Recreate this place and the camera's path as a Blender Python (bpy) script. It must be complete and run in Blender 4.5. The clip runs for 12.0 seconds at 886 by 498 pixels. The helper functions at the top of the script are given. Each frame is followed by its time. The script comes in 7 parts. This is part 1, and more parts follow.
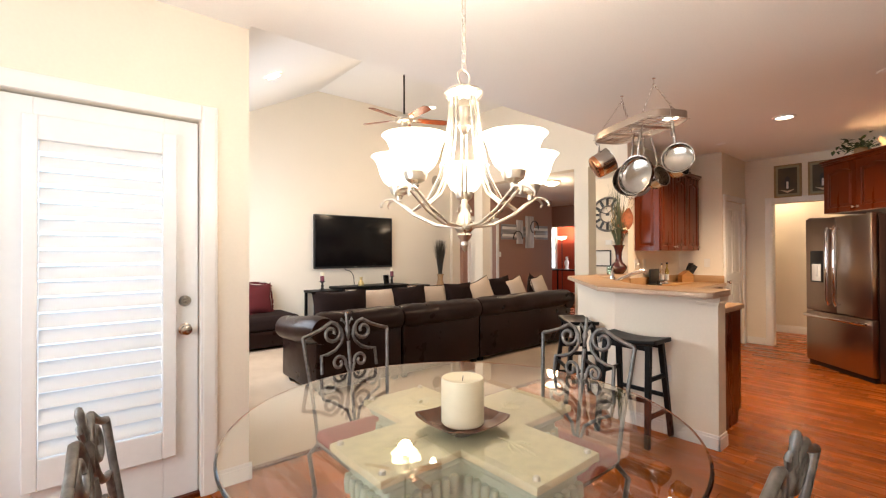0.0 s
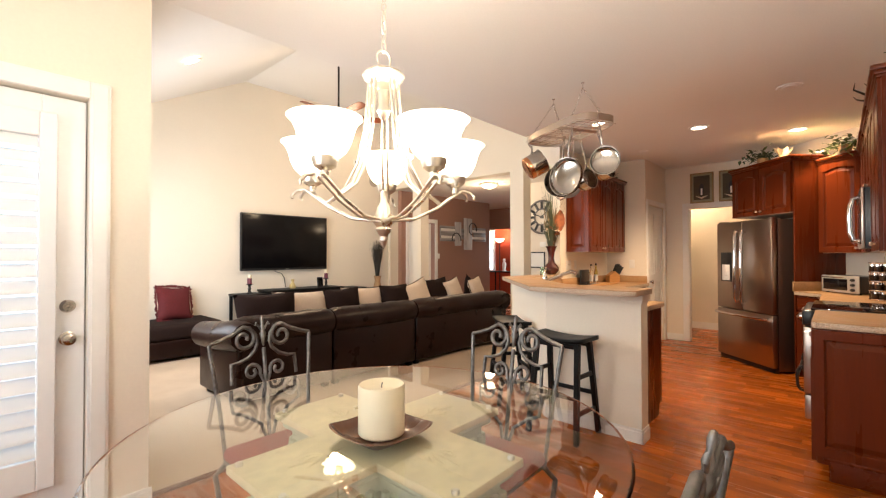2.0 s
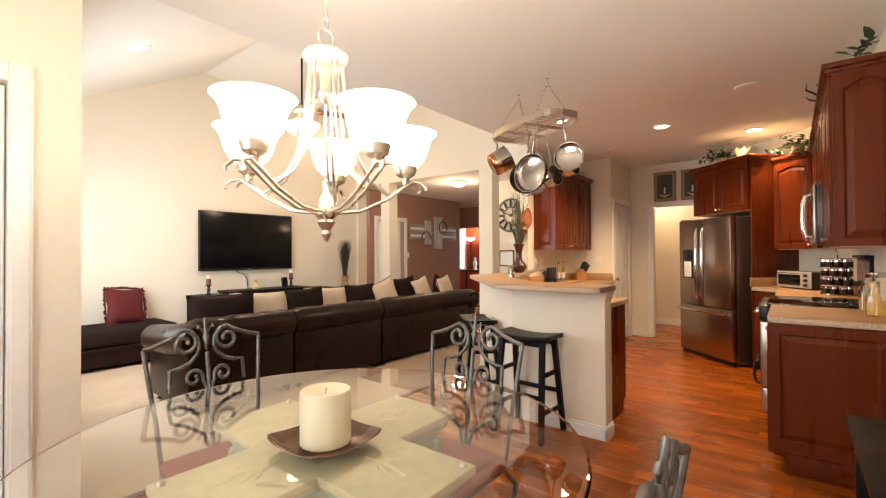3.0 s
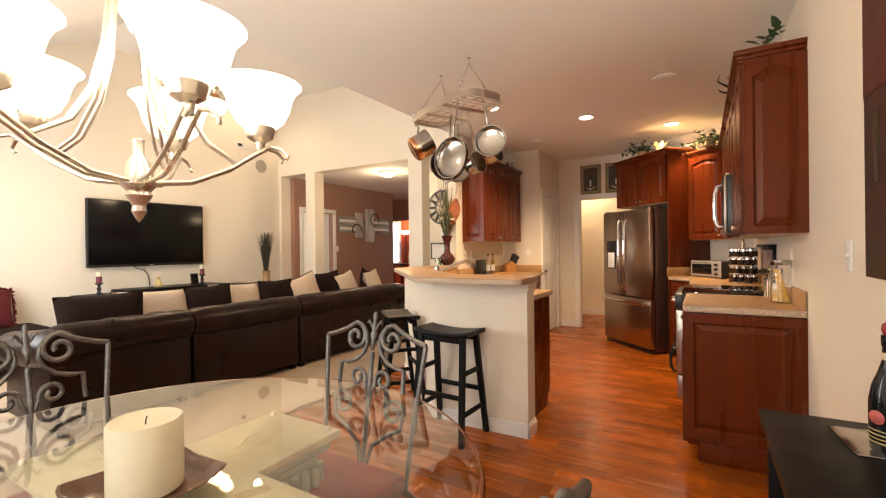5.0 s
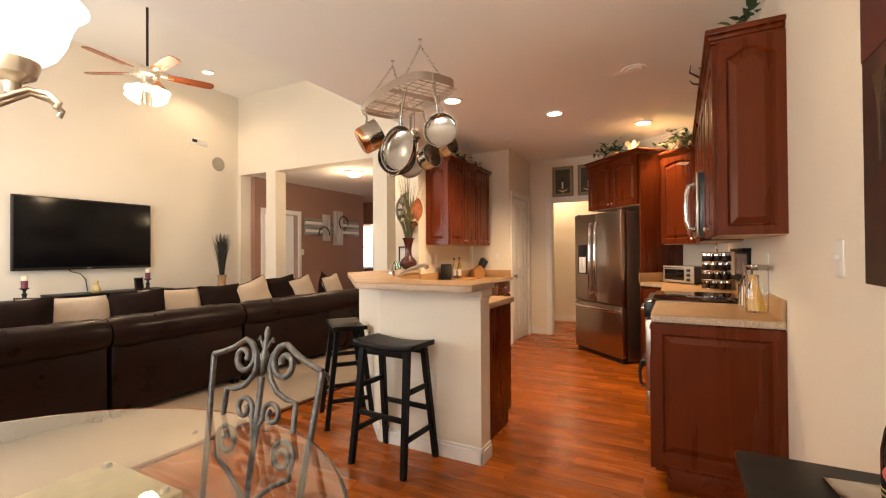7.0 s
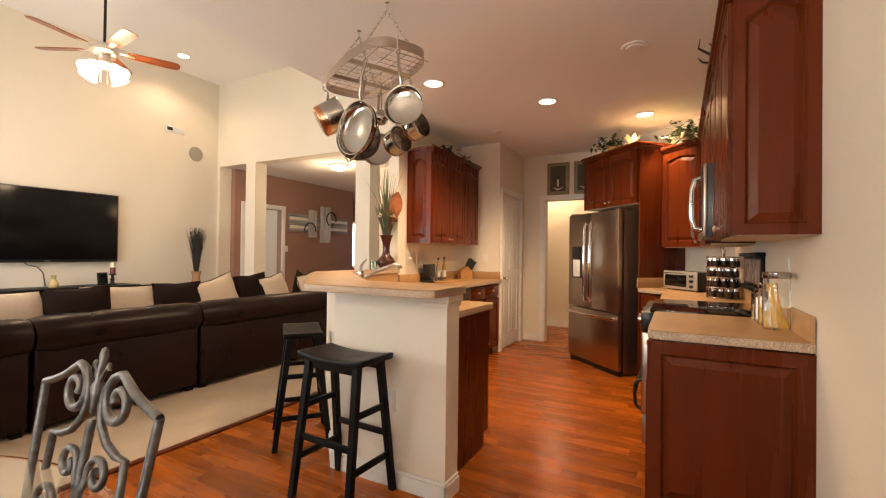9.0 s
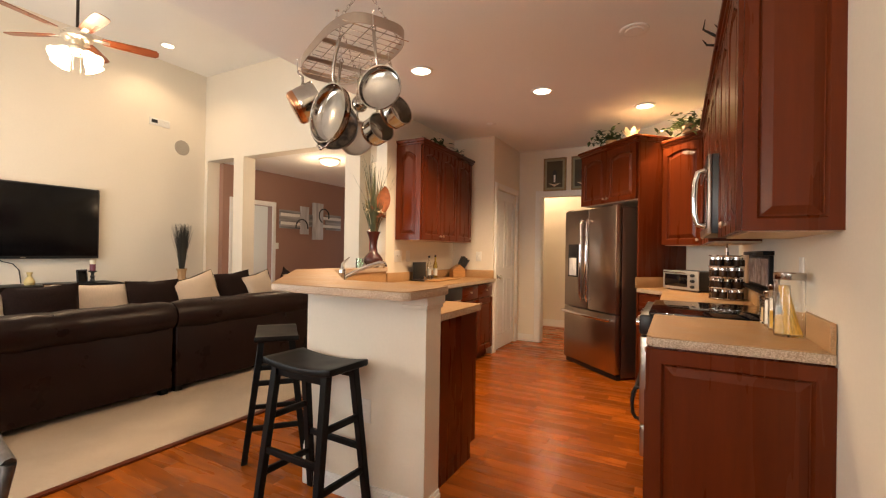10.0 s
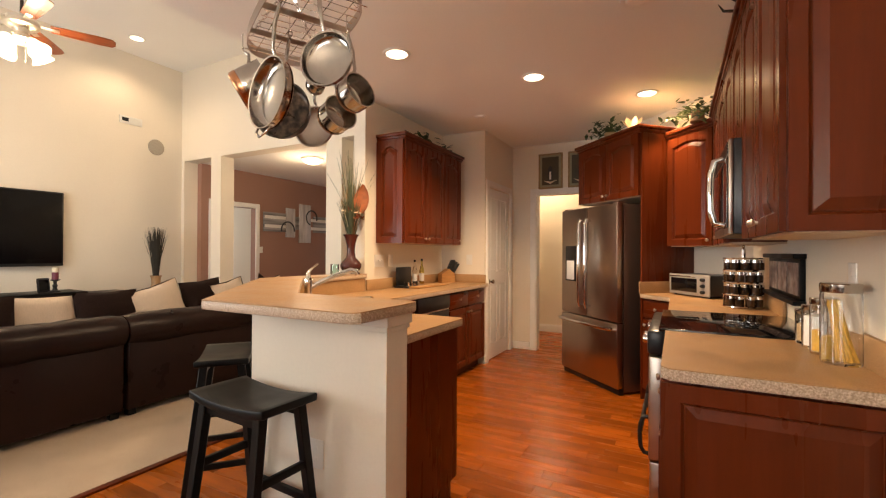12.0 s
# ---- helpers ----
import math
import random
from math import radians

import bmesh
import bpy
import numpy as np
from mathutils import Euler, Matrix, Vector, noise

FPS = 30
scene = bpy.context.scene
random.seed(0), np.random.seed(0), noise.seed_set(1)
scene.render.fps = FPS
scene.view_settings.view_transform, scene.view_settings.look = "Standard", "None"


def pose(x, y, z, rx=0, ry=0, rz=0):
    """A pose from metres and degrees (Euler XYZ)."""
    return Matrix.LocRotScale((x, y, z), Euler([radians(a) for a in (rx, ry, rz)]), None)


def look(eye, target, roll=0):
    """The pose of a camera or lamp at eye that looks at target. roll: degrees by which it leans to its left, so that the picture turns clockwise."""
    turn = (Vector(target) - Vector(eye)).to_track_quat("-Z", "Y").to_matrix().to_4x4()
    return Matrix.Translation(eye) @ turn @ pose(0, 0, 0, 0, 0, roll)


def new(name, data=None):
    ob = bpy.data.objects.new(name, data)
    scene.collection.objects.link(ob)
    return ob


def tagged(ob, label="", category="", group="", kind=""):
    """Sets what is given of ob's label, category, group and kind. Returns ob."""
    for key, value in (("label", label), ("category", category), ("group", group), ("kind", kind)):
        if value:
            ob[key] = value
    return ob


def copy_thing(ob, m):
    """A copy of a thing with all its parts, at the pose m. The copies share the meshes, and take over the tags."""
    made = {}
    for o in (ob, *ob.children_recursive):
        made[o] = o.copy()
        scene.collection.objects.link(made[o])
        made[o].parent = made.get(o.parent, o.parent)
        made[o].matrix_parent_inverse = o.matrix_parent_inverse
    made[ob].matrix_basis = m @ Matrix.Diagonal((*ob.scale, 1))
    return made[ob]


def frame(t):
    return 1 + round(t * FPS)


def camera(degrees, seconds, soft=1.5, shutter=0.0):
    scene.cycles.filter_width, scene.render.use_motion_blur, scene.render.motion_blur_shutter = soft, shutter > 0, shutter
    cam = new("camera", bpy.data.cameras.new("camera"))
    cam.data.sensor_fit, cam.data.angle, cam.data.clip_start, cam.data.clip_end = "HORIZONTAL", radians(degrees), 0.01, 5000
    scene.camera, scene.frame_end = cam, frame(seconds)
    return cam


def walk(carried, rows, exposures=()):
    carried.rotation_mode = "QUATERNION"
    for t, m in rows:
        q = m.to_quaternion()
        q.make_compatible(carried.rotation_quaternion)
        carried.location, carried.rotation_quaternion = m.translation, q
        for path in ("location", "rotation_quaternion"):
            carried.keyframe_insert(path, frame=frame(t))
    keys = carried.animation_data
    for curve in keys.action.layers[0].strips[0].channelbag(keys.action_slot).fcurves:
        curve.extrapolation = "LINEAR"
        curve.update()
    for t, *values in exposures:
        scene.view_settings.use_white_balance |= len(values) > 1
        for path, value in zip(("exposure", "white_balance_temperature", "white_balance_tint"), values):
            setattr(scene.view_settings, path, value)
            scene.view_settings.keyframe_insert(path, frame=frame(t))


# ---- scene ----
cam = camera(90.8, 12.0, soft=1.2)
PATH = [
    (0, (0.195, 0.22, 1.353), (1.487, 1.746, 1.37), -0.2),
    (0.5, (0.234, 0.232, 1.347), (1.573, 1.718, 1.363), -0.2),
    (1, (0.264, 0.241, 1.343), (1.652, 1.681, 1.359), -0.2),
    (1.5, (0.283, 0.25, 1.339), (1.722, 1.64, 1.361), -0.0),
    (2, (0.318, 0.25, 1.332), (1.802, 1.59, 1.36), -0.1),
    (2.5, (0.37, 0.252, 1.325), (1.897, 1.544, 1.354), -0.2),
    (4.5, (0.647, 0.262, 1.298), (2.325, 1.35, 1.299), -0.8),
    (5, (0.733, 0.268, 1.292), (2.454, 1.288, 1.288), -0.7),
    (5.5, (0.824, 0.272, 1.284), (2.574, 1.239, 1.28), -0.6),
    (6, (0.918, 0.261, 1.282), (2.683, 1.201, 1.284), -0.5),
    (6.5, (1.025, 0.247, 1.277), (2.787, 1.192, 1.288), -0.6),
    (7, (1.131, 0.24, 1.271), (2.893, 1.185, 1.289), -0.4),
    (9, (1.581, 0.255, 1.262), (3.342, 1.201, 1.281), 0.7),
    (9.5, (1.698, 0.258, 1.252), (3.459, 1.206, 1.266), 0.8),
    (10, (1.801, 0.268, 1.261), (3.564, 1.211, 1.27), 0.9),
    (10.5, (1.904, 0.286, 1.269), (3.671, 1.223, 1.276), 0.9),
    (11, (1.993, 0.304, 1.271), (3.758, 1.246, 1.279), 0.7),
    (11.5, (2.101, 0.319, 1.276), (3.865, 1.263, 1.285), 0.5),
    (12, (2.203, 0.33, 1.29), (3.968, 1.271, 1.303), 0.3),
]
walk(cam, [(t, look(eye, target, roll)) for t, eye, target, roll in PATH],
     exposures=[(0, 0.06, 6100, 10), (2.5, 0.07, 6450, 10), (5.5, 0.08, 6750, 10), (7, 0.04, 6750, 10), (12, -0.04, 6650, 10)])

# ---- world and sun ----
world = bpy.data.worlds.new("sky")
scene.world = world
world.use_nodes = True
_sky = world.node_tree.nodes.new("ShaderNodeTexSky")
_sky.sky_type = "NISHITA"
_sky.sun_disc = False
_sky.sun_elevation = radians(48)
_sky.sun_rotation = radians(200)
world.node_tree.nodes["Background"].inputs[1].default_value = 0.12
world.node_tree.links.new(_sky.outputs[0], world.node_tree.nodes["Background"].inputs[0])


def lamp(name, kind, energy, colour, m, size=0.05, size_y=None, spot=None):
    data = bpy.data.lights.new(name, kind)
    data.energy = energy
    data.color = colour
    if kind == "AREA":
        data.size = size
        if size_y:
            data.shape = "RECTANGLE"
            data.size_y = size_y
    elif kind == "SUN":
        data.angle = radians(size)
    else:
        data.shadow_soft_size = size
    if spot:
        data.spot_size = radians(spot)
        data.spot_blend = 0.6
    ob = new(name, data)
    ob.matrix_world = m
    return ob


lamp("sun", "SUN", 3.0, (1.0, 0.93, 0.84), look((0, 0, 10), (0 - 0.2, 0 + 0.63, 10 - 0.74)), size=0.5)
DAY = (0.92, 0.96, 1.0)
WARM = (1.0, 0.725, 0.455)
LAMPWHITE = (1.0, 0.86, 0.695)
# area lamps for daylight: patio door, and two windows assumed out of view
lamp("daylight_west", "AREA", 106, DAY, pose(1.10, 5.2, 1.55, 0, -90, 0), 1.4, 2.4)
lamp("daylight_door", "AREA", 5, (0.70, 0.85, 1.0), pose(0.31, 3.11, 1.1, -90, 0, 0), 0.55, 1.6)
lamp("daylight_nook", "AREA", 46, (0.93, 0.97, 1.0), pose(-1.38, 1.4, 1.5, 0, -90, 0), 1.4, 2.0)

# ---- materials ----
def material(name, base, rough=0.5, metal=0.0, grain=0.0, scale=30.0, stain=0.0, stain_scale=2.0, bump=0.0, stretch=(1, 1, 1),
             spec=0.5, coat=0.0, wear=1.0, per_object=0.0, per_island=0.0, second=None):
    """Principled surface with grain and stains at two scales, in object metres."""
    m = bpy.data.materials.new(name)
    m.use_nodes = True
    nt = m.node_tree
    b = nt.nodes["Principled BSDF"]
    b.inputs["Base Color"].default_value = (*base, 1)
    b.inputs["Roughness"].default_value = rough
    b.inputs["Metallic"].default_value = metal
    b.inputs["Specular IOR Level"].default_value = spec
    b.inputs["Coat Weight"].default_value = coat
    b.inputs["Coat Roughness"].default_value = 0.15
    co = nt.nodes.new("ShaderNodeTexCoord")
    mp = nt.nodes.new("ShaderNodeMapping")
    mp.inputs["Scale"].default_value = stretch
    nt.links.new(co.outputs["Object"], mp.inputs["Vector"])
    vec = mp.outputs["Vector"]
    if per_object or per_island:
        # shift the grain from piece to piece
        src = nt.nodes.new("ShaderNodeObjectInfo").outputs["Random"] if per_object else nt.nodes.new("ShaderNodeNewGeometry").outputs["Random Per Island"]
        add = nt.nodes.new("ShaderNodeVectorMath")
        mul = nt.nodes.new("ShaderNodeVectorMath")
        mul.operation = "SCALE"
        mul.inputs[0].default_value = (7.3, 11.1, 5.7)
        nt.links.new(src, mul.inputs["Scale"])
        nt.links.new(vec, add.inputs[0])
        nt.links.new(mul.outputs[0], add.inputs[1])
        vec = add.outputs[0]
    colour = None

    def noise_tex(sc, detail):
        n = nt.nodes.new("ShaderNodeTexNoise")
        n.inputs["Scale"].default_value = sc
        n.inputs["Detail"].default_value = detail
        nt.links.new(vec, n.inputs["Vector"])
        return n

    def mix(kind, fac, a, bcol):
        x = nt.nodes.new("ShaderNodeMix")
        x.data_type = "RGBA"
        x.blend_type = kind
        if isinstance(fac, float):
            x.inputs[0].default_value = fac
        else:
            nt.links.new(fac, x.inputs[0])
        for sock, v in ((x.inputs[6], a), (x.inputs[7], bcol)):
            if isinstance(v, tuple):
                sock.default_value = (*v, 1)
            else:
                nt.links.new(v, sock)
        return x.outputs[2]

    def ramp(sock, lo, hi):
        r = nt.nodes.new("ShaderNodeMapRange")
        r.inputs["From Min"].default_value, r.inputs["From Max"].default_value = 0.3, 0.7
        r.inputs["To Min"].default_value, r.inputs["To Max"].default_value = lo, hi
        nt.links.new(sock, r.inputs["Value"])
        return r.outputs[0]

    g = noise_tex(scale, 6.0)
    s = noise_tex(stain_scale, 3.0)
    colour = base
    if second is not None:
        colour = mix("MIX", ramp(g.outputs["Fac"], 0.0, 1.0), base, second)
    if grain:
        colour = mix("MULTIPLY", 1.0, colour, _grey(nt, ramp(g.outputs["Fac"], 1 - grain, 1 + grain * 0.4)))
    if stain:
        colour = mix("MULTIPLY", 1.0, colour, _grey(nt, ramp(s.outputs["Fac"], 1 - stain, 1 + stain * 0.4)))
    if per_object or per_island:
        amount = per_object or per_island
        r = nt.nodes.new("ShaderNodeMapRange")
        r.inputs["To Min"].default_value, r.inputs["To Max"].default_value = 1 - amount, 1 + amount * 0.5
        nt.links.new(src, r.inputs["Value"])
        colour = mix("MULTIPLY", 1.0, colour, _grey(nt, r.outputs[0]))
    if not isinstance(colour, tuple):
        nt.links.new(colour, b.inputs["Base Color"])
    if rough < 0.95:
        nt.links.new(ramp(s.outputs["Fac"], rough * (1 - 0.15 * wear), min(1.0, rough * (1 + 0.2 * wear))), b.inputs["Roughness"])
    if bump:
        bp = nt.nodes.new("ShaderNodeBump")
        bp.inputs["Strength"].default_value = 0.5
        bp.inputs["Distance"].default_value = bump
        nt.links.new(g.outputs["Fac"], bp.inputs["Height"])
        nt.links.new(bp.outputs["Normal"], b.inputs["Normal"])
    return m


def _grey(nt, sock):
    c = nt.nodes.new("ShaderNodeCombineColor")
    for i in range(3):
        nt.links.new(sock, c.inputs[i])
    return c.outputs[0]


def glass(name, colour=(1, 1, 1), rough=0.0, ior=1.45):
    m = bpy.data.materials.new(name)
    m.use_nodes = True
    b = m.node_tree.nodes["Principled BSDF"]
    b.inputs["Base Color"].default_value = (*colour, 1)
    b.inputs["Roughness"].default_value = rough
    b.inputs["IOR"].default_value = ior
    b.inputs["Transmission Weight"].default_value = 1.0
    return m


def glow(name, colour, strength):
    m = bpy.data.materials.new(name)
    m.use_nodes = True
    b = m.node_tree.nodes["Principled BSDF"]
    b.inputs["Base Color"].default_value = (*colour, 1)
    b.inputs["Emission Color"].default_value = (*colour, 1)
    b.inputs["Emission Strength"].default_value = strength
    return m


M_WALL = material("cream wall paint", (0.79, 0.715, 0.595), 0.75, grain=0.02, scale=60, stain=0.04, stain_scale=0.8, bump=0.0003)
M_CEIL = material("flat ceiling paint", (0.88, 0.855, 0.81), 0.9, grain=0.02, scale=90, stain=0.03, stain_scale=0.6, bump=0.0006)
M_TRIM = material("white trim paint", (0.82, 0.80, 0.76), 0.35, grain=0.02, scale=25, stain=0.03, stain_scale=3)
M_DOORW = material("white door paint", (0.80, 0.80, 0.79), 0.4, grain=0.02, scale=25, stain=0.03, stain_scale=2)
M_BROWN = material("brown wall paint", (0.36, 0.20, 0.145), 0.7, grain=0.04, scale=60, stain=0.06, stain_scale=0.8, bump=0.0008)
M_RED = material("red wall paint", (0.36, 0.045, 0.014), 0.7, grain=0.04, scale=60, stain=0.05)
M_CARPET = material("beige carpet", (0.52, 0.40, 0.29), 1.0, grain=0.25, scale=420, stain=0.10, stain_scale=2.5, bump=0.006, spec=0.1)
M_PLANK = material("hardwood plank", (0.38, 0.088, 0.0060), 0.26, grain=0.22, scale=3, stain=0.26, stain_scale=0.9, bump=0.0002, stretch=(9, 1.2, 1), per_object=0.36, spec=0.24)
M_PLANKS = material("hardwood planks far", (0.38, 0.088, 0.0060), 0.26, grain=0.22, scale=3, stain=0.26, stain_scale=0.9, bump=0.0002, stretch=(9, 1.2, 1), per_island=0.36, spec=0.24)
M_CHERRY = material("cherry cabinet wood", (0.112, 0.0188, 0.0034), 0.28, grain=0.10, scale=7, stain=0.13, stain_scale=1.2, stretch=(10, 10, 0.8), spec=0.21)
M_CHERRY_X = material("cherry wood along x", (0.112, 0.0188, 0.0034), 0.28, grain=0.10, scale=7, stain=0.13, stain_scale=1.2, stretch=(0.8, 10, 10), spec=0.21)
M_UNDER = material("pale cabinet underside", (0.62, 0.46, 0.30), 0.5, grain=0.1, scale=10, stretch=(1, 12, 1))
M_COUNTER = material("tan laminate counter", (0.40, 0.215, 0.085), 0.38, spec=0.35, grain=0.2, scale=220, stain=0.12, stain_scale=6, second=(0.49, 0.30, 0.15))
M_EDGE = material("speckled counter edge", (0.36, 0.24, 0.155), 0.45, grain=0.16, scale=190, second=(0.66, 0.53, 0.40), stain=0.05)
M_STEEL = material("brushed stainless steel", (0.47, 0.40, 0.34), 0.30, metal=1.0, grain=0.03, scale=14, stretch=(60, 60, 1.5), stain=0.02, stain_scale=0.6, wear=0.15)
M_STEELX = material("polished pan steel", (0.50, 0.47, 0.43), 0.15, metal=1.0, grain=0.08, scale=20, stain=0.15, stain_scale=9)
M_COPPER = material("copper pan base", (0.60, 0.28, 0.14), 0.22, metal=1.0, grain=0.1, scale=30, stain=0.15, stain_scale=9)
M_NICKEL = material("satin nickel", (0.80, 0.74, 0.64), 0.30, metal=1.0, grain=0.06, scale=40, stain=0.1, stain_scale=12)
M_CHROME = material("chrome", (0.80, 0.79, 0.78), 0.08, metal=1.0, stain=0.05)
M_IRON = material("brushed pewter iron", (0.22, 0.21, 0.20), 0.38, metal=0.85, grain=0.35, scale=60, stain=0.3, stain_scale=14, bump=0.001)
M_BLACKWOOD = material("black painted wood", (0.004, 0.0037, 0.0037), 0.42, spec=0.18, grain=0.15, scale=12, stain=0.2, stain_scale=5, stretch=(1, 1, 0.2), bump=0.0003)
M_BLACK = material("black plastic", (0.012, 0.012, 0.013), 0.35, stain=0.1, stain_scale=8)
M_SCREEN = material("switched-off screen", (0.004, 0.0035, 0.004), 0.20, spec=0.22, stain=0.05)
M_COOKTOP = material("black glass cooktop", (0.006, 0.006, 0.007), 0.06, stain=0.05)
M_LEATHER = material("dark brown leather", (0.0150, 0.0056, 0.0040), 0.30, grain=0.25, scale=170, stain=0.2, stain_scale=5, bump=0.0012, spec=0.16)
M_SUEDE = material("dark brown chenille", (0.018, 0.009, 0.007), 0.95, grain=0.3, scale=90, bump=0.002, spec=0.15)
M_PILLOW = material("tan striped pillow cloth", (0.62, 0.50, 0.39), 0.9, grain=0.12, scale=30, stretch=(14, 1, 1), bump=0.0015, spec=0.2)
M_REDCLOTH = material("dark red cloth", (0.10, 0.005, 0.007), 0.85, grain=0.25, scale=60, bump=0.003)
M_SEATRED = material("burgundy seat cloth", (0.27, 0.026, 0.026), 0.7, grain=0.18, scale=120, stain=0.1, stain_scale=6, bump=0.001)
M_STONE = material("pale green cast stone", (0.52, 0.56, 0.40), 0.65, grain=0.12, scale=30, stain=0.16, stain_scale=5, bump=0.002)
M_STONETOP = material("cream cast stone", (0.80, 0.69, 0.42), 0.6, grain=0.10, scale=30, stain=0.12, stain_scale=5, bump=0.002)
M_WAX = material("ivory candle wax", (0.80, 0.72, 0.52), 0.5, grain=0.04, scale=20, stain=0.05)
M_TRAY = material("bronzed wooden tray", (0.135, 0.060, 0.032), 0.26, grain=0.2, scale=20, stain=0.2)
M_GLASS = glass("clear table glass", (0.965, 0.985, 0.97), ior=1.52)
M_JARGLASS = glass("clear jar glass", (0.98, 0.98, 0.97))
M_SHADE = glow("frosted lit glass", (1.0, 0.86, 0.66), 4.5)
M_CANLIGHT = glow("lit recessed lamp", (1.0, 0.82, 0.58), 9.0)
M_FANLIGHT = glow("lit fan glass", (1.0, 0.85, 0.62), 6.0)
M_LEAF = material("dark green leaf", (0.035, 0.075, 0.020), 0.5, grain=0.3, scale=30, per_island=0.5)
M_LEAFB = material("variegated leaf", (0.16, 0.22, 0.06), 0.5, grain=0.3, scale=30, per_island=0.6)
M_DRY = material("dried grass", (0.36, 0.24, 0.11), 0.8, grain=0.3, scale=30, per_island=0.5)
M_REED = material("dark dried reed", (0.035, 0.03, 0.022), 0.8, grain=0.3, scale=30, per_island=0.4)
M_ORANGE = material("rust coloured leaf", (0.35, 0.10, 0.03), 0.7, grain=0.3, scale=30, per_island=0.4)
M_VASE = material("dark oxblood glaze", (0.075, 0.016, 0.012), 0.18, grain=0.3, scale=18, stain=0.3, stain_scale=7)
M_POTTAN = material("tan woven vase", (0.38, 0.22, 0.10), 0.6, grain=0.3, scale=40, bump=0.002)
M_FANWOOD = material("cherry fan blade", (0.23, 0.055, 0.016), 0.3, grain=0.25, scale=8, stretch=(1, 10, 1))
M_CREAM = material("cream ceramic", (0.72, 0.58, 0.38), 0.4, stain=0.1)
M_WHITEPL = material("white plastic plate", (0.80, 0.78, 0.73), 0.4, stain=0.03)

# ---- mesh tools ----
def box(bm, x0, x1, y0, y1, z0, z1, bevel=0.0, m=None):
    """An axis-aligned block, optionally bevelled, optionally moved by m."""
    r = bmesh.ops.create_cube(bm, size=1.0)
    vs = r["verts"]
    bmesh.ops.scale(bm, vec=(x1 - x0, y1 - y0, z1 - z0), verts=vs)
    bmesh.ops.translate(bm, vec=((x0 + x1) / 2, (y0 + y1) / 2, (z0 + z1) / 2), verts=vs)
    if bevel:
        es = list({e for v in vs for e in v.link_edges})
        out = bmesh.ops.bevel(bm, geom=es, offset=bevel, segments=2, affect="EDGES", profile=0.5)
        vs = list({v for f in out["faces"] for v in f.verts} | {v for v in vs if v.is_valid})
    if m is not None:
        bmesh.ops.transform(bm, matrix=m, verts=vs)
    return vs


def lathe(bm, profile, seg=24, m=None, cap=True):
    """A turned solid about z from (radius, height) pairs."""
    rings = []
    for r, z in profile:
        if r < 1e-5:
            rings.append([bm.verts.new((0, 0, z))])
        else:
            rings.append([bm.verts.new((r * math.cos(2 * math.pi * i / seg), r * math.sin(2 * math.pi * i / seg), z)) for i in range(seg)])
    for a, b in zip(rings, rings[1:]):
        for i in range(seg):
            j = (i + 1) % seg
            q = [a[i % len(a)], a[j % len(a)], b[j % len(b)], b[i % len(b)]]
            q = [v for k, v in enumerate(q) if v not in q[:k]]
            if len(q) > 2:
                bm.faces.new(q)
    if cap:
        for ring in (rings[0], rings[-1]):
            if len(ring) > 2:
                bm.faces.new(ring)
    vs = [v for ring in rings for v in ring]
    if m is not None:
        bmesh.ops.transform(bm, matrix=m, verts=vs)
    return vs


def tube(bm, pts, r, seg=8, m=None, radii=None):
    """A round bar along a line of points."""
    pts = [Vector(p) for p in pts]
    rings = []
    up = Vector((0, 0, 1))
    prev = None
    for i, p in enumerate(pts):
        d = (pts[min(i + 1, len(pts) - 1)] - pts[max(i - 1, 0)]).normalized()
        if prev is None:
            side = d.cross(up)
            if side.length < 0.1:
                side = d.cross(Vector((1, 0, 0)))
        else:
            side = prev - d * prev.dot(d)
        side.normalize()
        prev = side
        other = d.cross(side)
        rr = radii[i] if radii else r
        rings.append([bm.verts.new(p + side * rr * math.cos(2 * math.pi * k / seg) + other * rr * math.sin(2 * math.pi * k / seg)) for k in range(seg)])
    for a, b in zip(rings, rings[1:]):
        for k in range(seg):
            bm.faces.new((a[k], a[(k + 1) % seg], b[(k + 1) % seg], b[k]))
    bm.faces.new(rings[0][::-1])
    bm.faces.new(rings[-1])
    vs = [v for ring in rings for v in ring]
    if m is not None:
        bmesh.ops.transform(bm, matrix=m, verts=vs)
    return vs


def prism(bm, outline, z0, z1, m=None):
    """An upright solid over a plan outline."""
    lo = [bm.verts.new((x, y, z0)) for x, y in outline]
    hi = [bm.verts.new((x, y, z1)) for x, y in outline]
    n = len(lo)
    for i in range(n):
        bm.faces.new((lo[i], lo[(i + 1) % n], hi[(i + 1) % n], hi[i]))
    bm.faces.new(lo[::-1])
    bm.faces.new(hi)
    if m is not None:
        bmesh.ops.transform(bm, matrix=m, verts=lo + hi)
    return lo + hi


def bevel_all(bm, width, seg=2, angle=30):
    bmesh.ops.recalc_face_normals(bm, faces=bm.faces)
    es = [e for e in bm.edges if len(e.link_faces) == 2 and e.calc_face_angle(0) > radians(angle)]
    bmesh.ops.bevel(bm, geom=es, offset=width, segments=seg, affect="EDGES", profile=0.5)


def mesh_of(name, bm, material, smooth=None):
    bmesh.ops.recalc_face_normals(bm, faces=bm.faces)
    me = bpy.data.meshes.new(name)
    bm.to_mesh(me)
    bm.free()
    me.materials.append(material)
    if smooth is not None:
        me.shade_smooth()
        me.set_sharp_from_angle(angle=radians(smooth))
    return me


